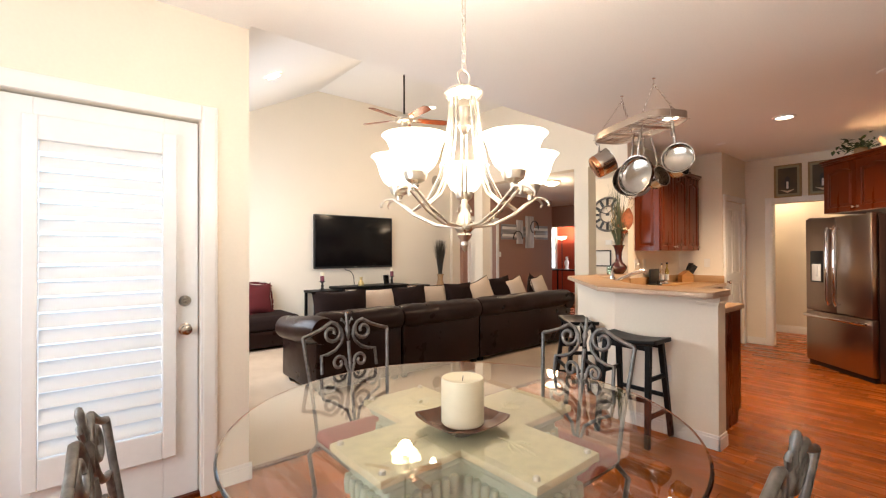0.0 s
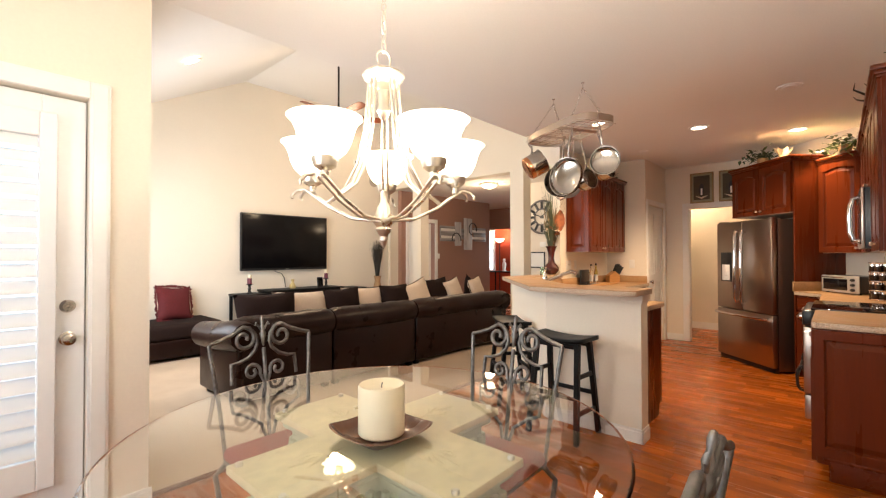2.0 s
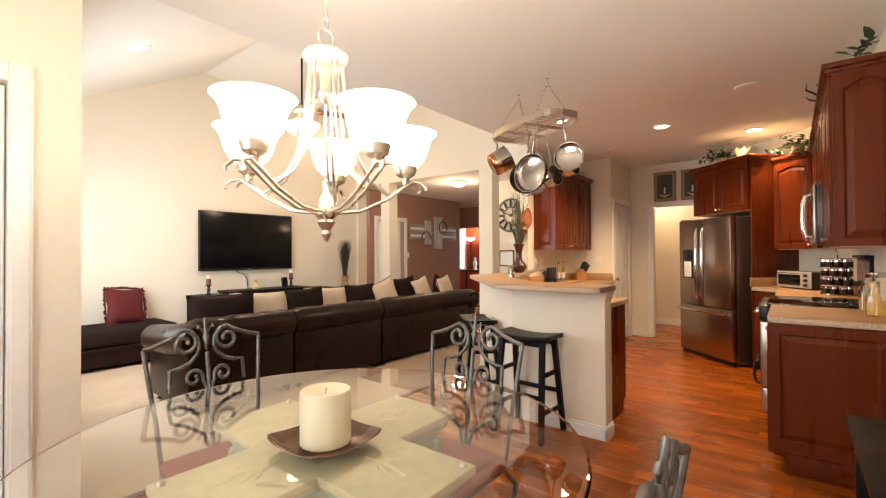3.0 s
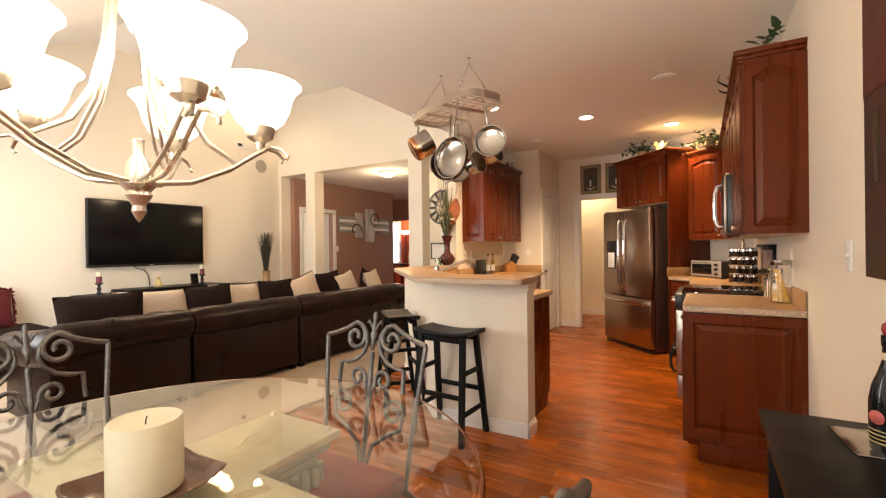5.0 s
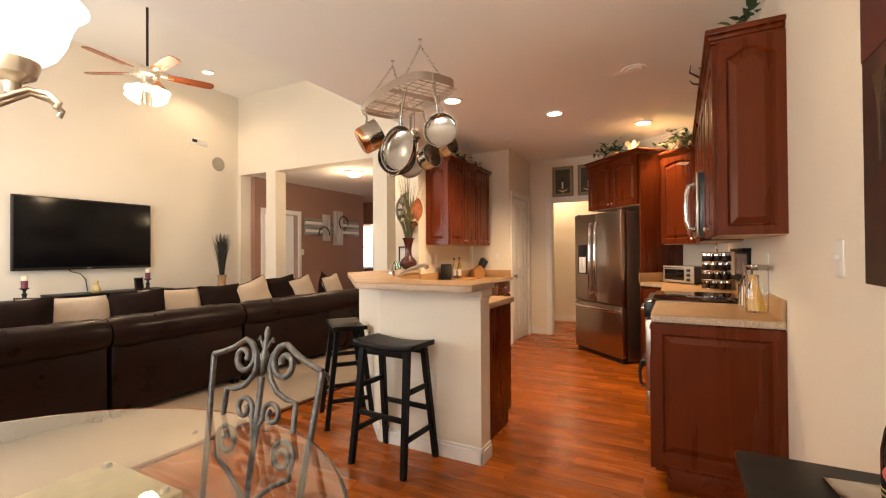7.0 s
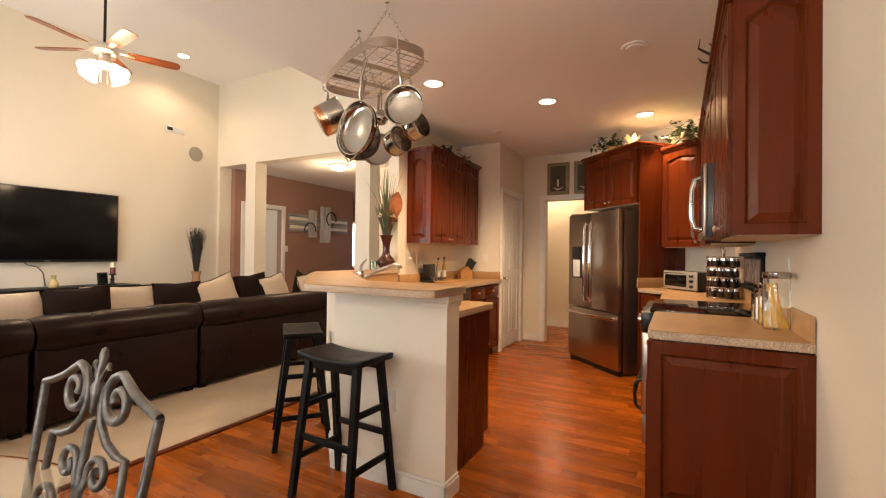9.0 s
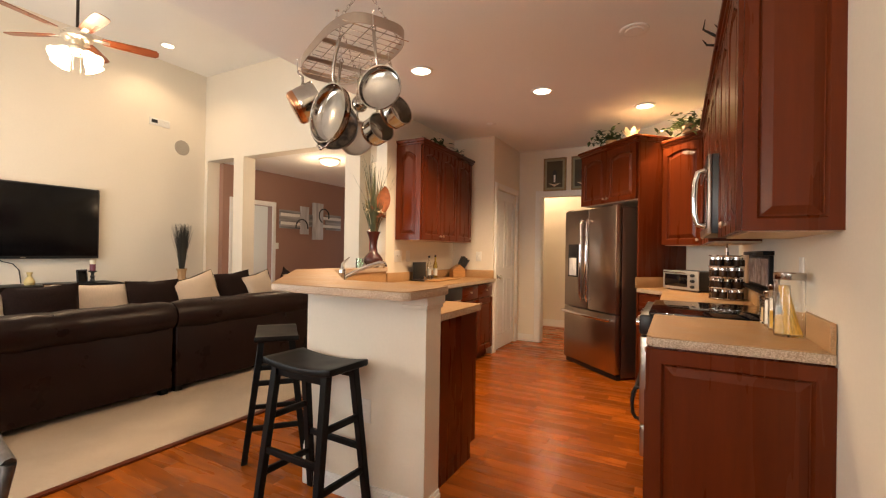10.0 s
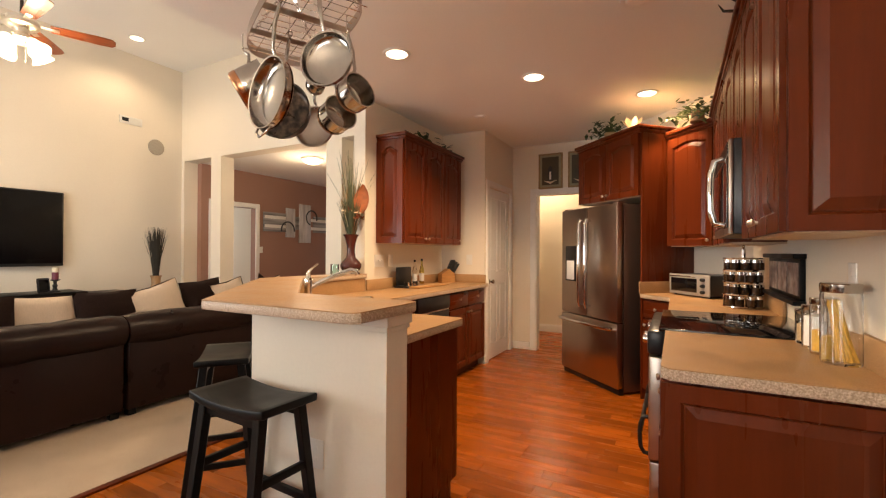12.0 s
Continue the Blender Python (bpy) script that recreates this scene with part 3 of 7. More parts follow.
sub(f, "kick_grille", M_BLACK, lambda bm: box(bm, 0.01, 0.90, 0.03, 0.08, 0.0, 0.05, bevel=0.004), "black kick grille")

r = thing("stove", pose(5.24, 0.40, 0, 0, 0, 180), "stainless electric stove with a black glass cooktop", "stove")
sub(r, "body", M_STEEL, lambda bm: box(bm, 0.003, 0.757, 0.03, 0.63, 0.03, 0.92, bevel=0.004))
sub(r, "cooktop", M_COOKTOP, lambda bm: box(bm, -0.002, 0.762, 0.0, 0.635, 0.926, 0.940, bevel=0.004), "black glass cooktop")
od = sub(r, "oven_door", M_STEEL, lambda bm: box(bm, 0.006, 0.754, -0.044, 0.03, 0.315, 0.80, bevel=0.008))
sub(od, "window", M_COOKTOP, lambda bm: box(bm, 0.12, 0.64, -0.048, -0.03, 0.36, 0.66, bevel=0.003), "dark oven window")
sub(od, "handle", M_BLACK, lambda bm: [tube(bm, [(x, -0.035, 0.50), (x, -0.068, 0.495), (x, -0.082, 0.46), (x, -0.084, 0.40), (x, -0.080, 0.35), (x, -0.066, 0.325), (x, -0.035, 0.32)], 0.010, 8) for x in (0.06, 0.70)] + [tube(bm, [(0.06, -0.084, 0.42), (0.70, -0.084, 0.42)], 0.011, 8)], "black looped handle", smooth=60)
dr = sub(r, "drawer", M_STEEL, lambda bm: box(bm, 0.006, 0.754, -0.040, 0.03, 0.13, 0.305, bevel=0.008))
sub(r, "control_panel", M_BLACK, lambda bm: box(bm, 0.003, 0.757, -0.050, 0.03, 0.81, 0.925, bevel=0.016), "black control panel")
for kx in (0.10, 0.22, 0.54, 0.66):
    sub(r, "knob", M_CHROME, lambda bm: lathe(bm, [(0.020, 0), (0.019, 0.02), (0.012, 0.026), (0, 0.027)], 14), "chrome stove knob", at=pose(kx, -0.050, 0.868, 90, 0, 0))

mw = thing("microwave", pose(5.237, 0.115, 1.375, 0, 0, 180), "stainless over-the-range microwave with a curved handle", "microwave")
sub(mw, "body", M_BLACK, lambda bm: box(bm, 0, 0.754, 0.007, 0.345, 0, 0.42, bevel=0.004), "black metal casing")
sub(mw, "door", M_STEEL, lambda bm: box(bm, 0.0, 0.56, -0.012, 0.006, 0.0, 0.42, bevel=0.004), "stainless door")
sub(mw, "window", M_COOKTOP, lambda bm: box(bm, 0.03, 0.50, -0.015, 0.0, 0.04, 0.345, bevel=0.003), "dark glass window")
sub(mw, "keypad", M_COOKTOP, lambda bm: box(bm, 0.575, 0.742, -0.015, 0.0, 0.03, 0.345, bevel=0.003), "black glass keypad")
sub(mw, "panel", M_STEEL, lambda bm: box(bm, 0.562, 0.754, -0.012, 0.006, 0.0, 0.42, bevel=0.004), "control panel")
sub(mw, "handle", M_CHROME, lambda bm: tube(bm, [(0.53, -0.01, 0.05), (0.53, -0.05, 0.06), (0.53, -0.065, 0.12), (0.53, -0.068, 0.21), (0.53, -0.065, 0.30), (0.53, -0.05, 0.36), (0.53, -0.01, 0.37)], 0.016, 12), "curved chrome handle")
for i in range(4):
    sub(mw, "vent_slat", M_BLACK, lambda bm: box(bm, 0.02, 0.735, -0.017, 0.0, 0, 0.008), at=pose(0, 0, 0.36 + 0.014 * i))

dw = thing("dishwasher", pose(5.38, 2.27, 0), "black dishwasher under the counter", "dishwasher")
sub(dw, "door", M_BLACK, lambda bm: box(bm, 0.003, 0.598, 0.0, 0.03, 0.11, 0.74, bevel=0.006))
sub(dw, "body", M_BLACK, lambda bm: box(bm, 0.003, 0.598, 0.03, 0.54, 0.0, 0.888, bevel=0.004))
sub(dw, "control_panel", M_BLACK, lambda bm: box(bm, 0.003, 0.598, -0.012, 0.03, 0.75, 0.885, bevel=0.012))
sub(dw, "trim", M_CHROME, lambda bm: box(bm, 0.02, 0.58, -0.004, 0.01, 0.738, 0.752), "thin chrome strip")

# ---- trim, doors, windows ----
def run(name, segs, material, label, category, h, t):
    """Skirting or the like along straight plan segments, each with a stepped top."""
    bm = bmesh.new()
    for (x0, y0), (x1, y1) in segs:
        L = math.hypot(x1 - x0, y1 - y0)
        m = pose(x0, y0, 0, 0, 0, math.degrees(math.atan2(y1 - y0, x1 - x0)))
        box(bm, -0.0, L, 0.0, t, 0.0, h * 0.8, bevel=0.002, m=m)
        box(bm, -0.0, L, 0.0, t * 0.6, h * 0.79, h, bevel=0.003, m=m)
    return solid(name, bm, material, label, category, kind="structure", smooth=None)


run("baseboard", [((1.015, YN), (0.83, YN))], M_TRIM, "white painted baseboard by the patio door", "baseboard", 0.10, 0.014)
run("baseboard_bar", [((3.55, 1.272), (3.55, 2.03)), ((3.69, 1.285), (3.536, 1.285)), ((3.55, 2.03), (4.49, 2.97))], M_TRIM, "white painted baseboard round the bar", "baseboard", 0.10, 0.014)
run("baseboard_pantry", [((6.91, 2.28), (6.866, 2.28)), ((XK, 2.28), (7.80, 2.28)), ((XK, 2.04), (XK, 2.28))], M_TRIM, "white painted baseboard beside the pantry", "baseboard", 0.10, 0.014)
run("baseboard_hallway", [((9.3, 0.72), (9.3, 3.08)), ((9.3, 3.08), (8.0, 3.08))], M_TRIM, "white painted baseboard in the hallway", "baseboard", 0.12, 0.014)
run("baseboard_south", [((-1.4, YS), (3.73, YS))], M_TRIM, "white painted baseboard along the kitchen wall", "baseboard", 0.10, 0.014)
run("baseboard_living", [((XE, YT), (1.0, YT))], M_TRIM, "white painted baseboard under the television wall", "baseboard", 0.10, 0.014)
structure("trim_threshold", [(1.0, XE, 3.045, 3.09, -0.002, 0.012)], M_CHERRY_X, "reddish wooden strip between hardwood and carpet", "threshold", bevel=0.003)


def casing(name, m, w, h, cw, label, t=0.018):
    """A door casing round an opening w by h, local x along it, front towards -y."""
    bm = bmesh.new()
    for x0, x1, z0, z1 in ((-cw, 0, 0, h + cw), (w, w + cw, 0, h + cw), (0, w, h, h + cw)):
        box(bm, x0, x1, -t, 0, z0, z1, bevel=0.004)
        inner = (x0 + 0.012, x1 - 0.012) if x1 - x0 < 0.2 else (x0, x1)
        box(bm, inner[0], inner[1], -t - 0.005, -t + 0.001, z0, z1 - 0.012, bevel=0.003)
    return solid(name, bm, M_TRIM, label, "door casing", m=m, kind="structure", smooth=None)


# patio door with a shuttered window
casing("trim_patio_door", pose(-0.12, YN, 0), 0.86, 2.10, 0.085, "white casing round the patio door")
d = tagged(thing("door_1", pose(-0.115, YN + 0.035, 0.02), "white patio door with a shuttered glass panel, closed", "door"), kind="structure")


def leaf(bm):
    box(bm, 0.0, 0.165, 0, 0.045, 0, 2.07, bevel=0.003)
    box(bm, 0.685, 0.85, 0, 0.045, 0, 2.07, bevel=0.003)
    box(bm, 0.165, 0.685, 0, 0.045, 0, 0.36, bevel=0.003)
    box(bm, 0.165, 0.685, 0, 0.045, 1.88, 2.07, bevel=0.003)


sub(d, "leaf", M_DOORW, leaf, smooth=None)


def shutter_frame(bm):
    for x0, x1, z0, z1 in ((0.13, 0.185, 0.24, 1.98), (0.675, 0.74, 0.24, 1.98), (0.185, 0.675, 0.24, 0.385), (0.185, 0.675, 1.865, 1.98)):
        box(bm, x0, x1, -0.04, -0.002, z0, z1, bevel=0.005)


sub(d, "shutter_frame", M_DOORW, shutter_frame, "white shutter frame", smooth=None)
pane = sub(d, "pane", M_JARGLASS, lambda bm: box(bm, 0.165, 0.685, 0.018, 0.026, 0.36, 1.88), "clear glass pane", smooth=None)
pane.visible_shadow = False
M_SLAT = material("white shutter slat", (0.80, 0.80, 0.80), 0.5, stain=0.03)
_bm = bmesh.new()
for v in lathe(_bm, [(0.5, 0.0), (0.5, 0.486)], 12, cap=True):
    v.co.x, v.co.y = v.co.x * 0.076, v.co.y * 0.010
bmesh.ops.transform(_bm, matrix=pose(0.187, 0, 0, 0, 90, 0) @ pose(0, 0, 0, 0, 0, 0), verts=_bm.verts)
slat_mesh = mesh_of("slat", _bm, M_SLAT, 40)
for i in range(20):
    o = new("slat", slat_mesh)
    o.parent = d
    o.matrix_local = pose(0, -0.02, 0.425 + i * 0.0745) @ pose(0, 0, 0, 56, 0, 0) @ pose(0, 0, 0, 90, 0, 0)
sub(d, "deadbolt", M_STEELX, lambda bm: lathe(bm, [(0.031, 0), (0.031, 0.006), (0.024, 0.014), (0.020, 0.018), (0.010, 0.018), (0.009, 0.026), (0, 0.027)], 20), "satin nickel deadbolt", at=pose(0.785, 0, 1.07, 90, 0, 0))
sub(d, "doorknob", M_STEELX, lambda bm: lathe(bm, [(0.033, 0), (0.033, 0.006), (0.014, 0.012), (0.012, 0.030), (0.024, 0.040), (0.029, 0.052), (0.025, 0.062), (0.012, 0.067), (0, 0.067)], 20), "satin nickel doorknob", at=pose(0.785, 0, 0.915, 90, 0, 0))
structure("trim_sill", [(-0.12, 0.74, YN, YN + 0.15, 0.0, 0.02)], M_CHERRY_X, "wooden sill under the patio door", "sill")

# pantry door, four panels
casing("trim_pantry_door", pose(6.985, 2.28, 0), 0.735, 2.06, 0.075, "white casing round the pantry door")


def four_panel(parent, w, h):
    def make(bm):
        box(bm, 0, w, 0.012, 0.035, 0, h)
        s = 0.095
        for x0, x1, z0, z1 in ((0, s, 0, h), (w - s, w, 0, h), (w / 2 - s / 2, w / 2 + s / 2, 0.18, 0.90), (w / 2 - s / 2, w / 2 + s / 2, 1.04, h - 0.11), (s, w - s, 0, 0.18), (s, w - s, h - 0.11, h), (s, w - s, 0.90, 1.04)):
            box(bm, x0, x1, 0.0, 0.0125, z0, z1, bevel=0.003)
        for x0, x1 in ((s + 0.025, w / 2 - s / 2 - 0.025), (w / 2 + s / 2 + 0.025, w - s - 0.025)):
            for z0, z1 in ((0.205, 0.875), (1.065, h - 0.135)):
                box(bm, x0, x1, 0.004, 0.0125, z0, z1, bevel=0.006)
    return sub(parent, "leaf", M_DOORW, make, smooth=None)


d = tagged(thing("door_2", pose(6.99, 2.288, 0.01), "white four-panel pantry door, closed", "door"), kind="structure")
four_panel(d, 0.725, 2.04)
sub(d, "doorknob", M_STEELX, lambda bm: lathe(bm, [(0.030, 0), (0.030, 0.006), (0.013, 0.012), (0.012, 0.030), (0.027, 0.045), (0.024, 0.060), (0, 0.065)], 16), "satin nickel doorknob", at=pose(0.055, 0, 0.93, 90, 0, 0))
for hz in (0.25, 1.0, 1.75):
    sub(d, "hinge", M_NICKEL, lambda bm: lathe(bm, [(0, 0), (0.007, 0), (0.007, 0.09), (0, 0.09)], 10), "satin nickel hinge", at=pose(0.717, -0.026, hz))
casing("trim_hall_doorway", pose(XK, 1.95, 0, 0, 0, -90), 0.83, 2.04, 0.085, "white casing round the hallway opening")
structure("trim_hall_jamb", [(XK, XK + 0.12, 1.945, 1.952, 0, 2.04)], M_TRIM, "white jamb of the hallway opening", "jamb")
# door in the brown wall, standing open into a bright room
casing("trim_brown_door", pose(6.80, 7.10, 0), 0.82, 2.06, 0.085, "white casing round the hall door")
d = tagged(thing("door_3", pose(6.815, 7.16, 0.01, 0, 0, 62), "white panelled hall door standing open", "door"), kind="structure")
four_panel(d, 0.78, 2.03)
# unseen fill lamp added to brighten this room, which has no window
lamp("bedroom_fill", "AREA", 30, DAY, look((7.4, 9.8, 1.6), (7.3, 8.0, 1.2)), 1.2, 1.4)
structure("wall_bedroom", [(7.9, 8.0, 7.22, 12.0, 0, 2.70)], M_WALL, "pale wall of the room behind the hall door", "wall")


def window_frame(name, m, w, h, label):
    t = tagged(thing(name, m, label, "window"), kind="structure")

    def fr(bm):
        for x0, x1, z0, z1 in ((0, 0.05, 0, h), (w - 0.05, w, 0, h), (0.05, w - 0.05, 0, 0.05), (0.05, w - 0.05, h - 0.05, h), (0.05, w - 0.05, h / 2 - 0.025, h / 2 + 0.025), (w / 2 - 0.025, w / 2 + 0.025, 0.05, h / 2 - 0.025), (w / 2 - 0.025, w / 2 + 0.025, h / 2 + 0.025, h - 0.05)):
            box(bm, x0, x1, 0.0, 0.05, z0, z1, bevel=0.004)
    sub(t, "window_frame", M_TRIM, fr, smooth=None)
    p = sub(t, "pane", M_JARGLASS, lambda bm: box(bm, 0.05, w - 0.05, 0.022, 0.028, 0.05, h - 0.05), smooth=None)
    p.visible_shadow = False


# unseen windows, assumed where the west and nook daylight lamps stand
window_frame("window_1", pose(0.93, 4.0, 0.85, 0, 0, 90), 2.4, 1.4, "white framed living room window, assumed out of view")
window_frame("window_2", pose(XW - 0.05, 0.4, 0.8, 0, 0, 90), 2.0, 1.4, "white framed window of the breakfast nook, assumed out of view")

# ---- breakfast nook ----
TX, TY = 1.28, 1.39
# pedestal of cast stone with a cross-shaped top
p = thing("table_pedestal", pose(TX, TY, 0), "pale green cast-stone pedestal with a cross-shaped cream top", "table base")


def cross(bm, a, b, z0, z1):
    pts = [(a, -b), (a, b), (b, b), (b, a), (-b, a), (-b, b), (-a, b), (-a, -b), (-b, -b), (-b, -a), (b, -a), (b, -b)]
    return prism(bm, pts, z0, z1)


sub(p, "top_slab", M_STONETOP, lambda bm: (cross(bm, 0.45, 0.155, 0.702, 0.728), bevel_all(bm, 0.005, 2, 60)), "cream carved stone top")


def moulding(bm):
    cross(bm, 0.43, 0.138, 0.672, 0.703)
    cross(bm, 0.40, 0.115, 0.615, 0.673)
    bevel_all(bm, 0.012, 3, 60)


sub(p, "moulding", M_STONE, moulding)


def shaft(bm):
    cross(bm, 0.28, 0.10, 0.10, 0.616)
    bevel_all(bm, 0.02, 3, 60)


sub(p, "shaft", M_STONE, shaft)
# fluted bands under the top
_bm = bmesh.new()
lathe(_bm, [(0.0, 0.0), (0.014, 0.004), (0.017, 0.03), (0.014, 0.06), (0.0, 0.066)], 10)
bead = mesh_of("flute", _bm, M_STONE, 60)
for k in range(4):
    rot = pose(0, 0, 0, 0, 0, 90 * k)
    for i in range(7):
        o = new("flute", bead)
        o.parent = p
        o.matrix_local = rot @ pose(0.405, -0.105 + 0.035 * i, 0.575)
    for sgn in (-1, 1):
        for i in range(7):
            o = new("flute", bead)
            o.parent = p
            o.matrix_local = rot @ pose(0.375 - 0.037 * i, sgn * 0.118, 0.575)
sub(p, "foot_slab", M_STONE, lambda bm: (cross(bm, 0.30, 0.15, 0.0, 0.06), cross(bm, 0.29, 0.12, 0.06, 0.11), bevel_all(bm, 0.012, 2, 60)))
# carved leaf sprays and bolts on the slab
for k in range(4):
    rot = pose(0, 0, 0, 0, 0, 90 * k)

    def spray(bm):
        for i in range(5):
            a = radians(-50 + 25 * i)
            L = 0.10 - 0.012 * abs(i - 2)
            tube(bm, [(0.22, 0, 0.7275), (0.22 + 0.5 * L * math.cos(a), 0.5 * L * math.sin(a), 0.7300), (0.22 + L * math.cos(a * 0.8), L * math.sin(a * 0.8), 0.7280)], 0.004, 6, radii=[0.002, 0.006, 0.001])
        tube(bm, [(0.17, 0.0, 0.7275), (0.24, 0.01, 0.729), (0.34, -0.01, 0.7285)], 0.0035, 6)
    sub(p, "carved_leaf", M_STONETOP, spray, at=rot)
    for sgn in (-1, 1):
        sub(p, "bolt", M_NICKEL, lambda bm: lathe(bm, [(0.011, 0), (0.011, 0.006), (0.008, 0.011), (0, 0.012)], 12), "small metal stud", at=rot @ pose(0.425, sgn * 0.125, 0.7278))
g = bmesh.new()
lathe(g, [(0.0, 0.744), (0.790, 0.744), (0.797, 0.7455), (0.800, 0.750), (0.797, 0.7545), (0.790, 0.756), (0.0, 0.756)], 96)
ob = solid("glass_tabletop", g, M_GLASS, "round clear glass tabletop on the stone pedestal", "tabletop", m=pose(TX, TY + 0.025, -0.001), smooth=None)
ob.visible_shadow = False

# tray and candle
def tray(bm):
    loops = []
    for r, z in ((0.090, 0.0), (0.104, 0.006), (0.131, 0.022), (0.136, 0.025), (0.130, 0.026), (0.106, 0.011), (0.098, 0.006)):
        pts = []
        for qx, qy, a0 in ((1, 1, 0), (-1, 1, 90), (-1, -1, 180), (1, -1, 270)):
            for i in range(12):
                a = radians(a0 + 7.5 * i)
                cx, cy = math.cos(a), math.sin(a)
                k = 0.97 * r / (abs(cx) ** 6 + abs(cy) ** 6) ** (1 / 6)
                pts.append((k * cx, k * cy, z + (0.012 * (min(abs(cx), abs(cy)) / 0.707) ** 3 if r > 0.12 else 0.0)))
        loops.append([bm.verts.new(q) for q in pts])
    for a, b in zip(loops, loops[1:]):
        for i in range(len(a)):
            j = (i + 1) % len(a)
            bm.faces.new((a[i], a[j], b[j], b[i]))
    bm.faces.new(loops[0]), bm.faces.new(loops[-1])


bm = bmesh.new()
tray(bm)
solid("candle_tray", bm, M_TRAY, "square bronze-brown tray with turned-up rims", "tray", m=pose(TX - 0.05, TY - 0.048, 0.757), smooth=50)
c = thing("pillar_candle", pose(TX - 0.05, TY - 0.05, 0.764), "thick ivory pillar candle standing on a tray", "candle")
sub(c, "wax", M_WAX, lambda bm: lathe(bm, [(0.0, 0), (0.070, 0.0), (0.074, 0.005), (0.074, 0.150), (0.071, 0.156), (0.064, 0.155), (0.045, 0.146), (0.0, 0.143)], 40))
sub(c, "wick", M_BLACK, lambda bm: tube(bm, [(0, 0, 0.142), (0.001, 0, 0.152), (0.004, 0.001, 0.160)], 0.0015, 5), "short dark wick")


def scroll(cx, cz, r0, r1, a0, a1, n=22):
    """Points of a spiral in the plane of a chair back."""
    out = []
    for i in range(n + 1):
        f = i / n
        a = radians(a0 + (a1 - a0) * f)
        r = r0 + (r1 - r0) * f
        out.append((cx + r * math.cos(a), 0.0, cz + r * math.sin(a)))
    return out


def iron_chair(m, label):
    """Scrolled iron chair; it faces local -y, its back at local y 0.21."""
    t = thing("iron_chair", m, label, "chair", group="chairs round the table")
    R = 0.0095
    lean = pose(0, 0.215, 0.44, -9, 0, 0)

    def post(sgn):
        def make(bm):
            tube(bm, [(sgn * 0.20, 0, -0.02), (sgn * 0.215, 0, 0.2), (sgn * 0.245, 0, 0.50)], R, 8, m=lean)
        return make
    for sgn in (-1, 1):
        sub(t, "back_post", M_IRON, post(sgn), smooth=60)

        def top(bm):
            pts = [(sgn * 0.245, 0, 0.50), (sgn * 0.20, 0, 0.512), (sgn * 0.15, 0, 0.53), (sgn * 0.115, 0, 0.548)]
            sp = scroll(sgn * 0.092, 0.505, 0.057, 0.014, 90 if sgn > 0 else 90, (90 + 470) if sgn > 0 else (90 - 470))
            tube(bm, pts[:3] + sp, R, 8, m=lean)
        sub(t, "top_scroll", M_IRON, top, smooth=60)

        def curve(bm):
            pts = [(sgn * 0.092, 0, 0.562), (sgn * 0.060, 0, 0.552), (sgn * 0.037, 0, 0.522), (sgn * 0.030, 0, 0.485), (sgn * 0.040, 0, 0.452), (sgn * 0.075, 0, 0.418), (sgn * 0.12, 0, 0.402), (sgn * 0.155, 0, 0.40), (sgn * 0.158, 0, 0.31)]
            tube(bm, pts, R * 0.9, 8, m=lean)
        sub(t, "side_curve", M_IRON, curve, smooth=60)

        def inner(bm):
            sp = scroll(sgn * 0.062, 0.350, 0.040, 0.012, -20 if sgn < 0 else 200, (-20 + 430) if sgn < 0 else (200 - 430))
            tube(bm, [(sgn * 0.004, 0, 0.24), (sgn * 0.010, 0, 0.30)] + sp, R * 0.85, 8, m=lean)
        sub(t, "inner_scroll", M_IRON, inner, smooth=60)

        def low(bm):
            sp = scroll(sgn * 0.125, 0.235, 0.048, 0.014, 20 if sgn > 0 else 160, (20 + 480) if sgn > 0 else (160 - 480))
            tube(bm, [(sgn * 0.012, 0, 0.02), (sgn * 0.035, 0, 0.10), (sgn * 0.10, 0, 0.15), (sgn * 0.16, 0, 0.18)] + sp, R * 0.85, 8, m=lean)
        sub(t, "lower_scroll", M_IRON, low, smooth=60)

    sub(t, "centre_rod", M_IRON, lambda bm: tube(bm, [(0, 0, -0.02), (0, 0, 0.20), (0, 0, 0.455)], R, 8, m=lean), smooth=60)

    def finial(bm):
        lathe(bm, [(0, 0.46), (0.007, 0.47), (0.010, 0.50), (0.015, 0.522), (0.008, 0.537), (0.012, 0.552), (0.007, 0.57), (0.009, 0.592), (0.006, 0.606), (0, 0.61)], 12, m=lean)
        for sgn in (-1, 1):
            tube(bm, [(0, 0, 0.53), (sgn * 0.02, 0, 0.56), (sgn * 0.030, 0, 0.575), (sgn * 0.034, 0, 0.562)], 0.005, 6, m=lean)
    sub(t, "finial", M_IRON, finial, "leafy iron finial", smooth=60)
    sub(t, "lower_rail", M_IRON, lambda bm: tube(bm, [(-0.20, 0, -0.01), (0.20, 0, -0.01)], R, 8, m=lean), smooth=60)
    sub(t, "seat_frame", M_IRON, lambda bm: (tube(bm, [(-0.21, -0.21, 0.43), (0.21, -0.21, 0.43), (0.205, 0.205, 0.43), (-0.205, 0.205, 0.43), (-0.21, -0.21, 0.43)], 0.011, 8)), smooth=60)
    legs = ((-0.20, -0.20, -0.02, -0.03), (0.20, -0.20, 0.02, -0.03), (-0.195, 0.20, -0.02, 0.06), (0.195, 0.20, 0.02, 0.06))
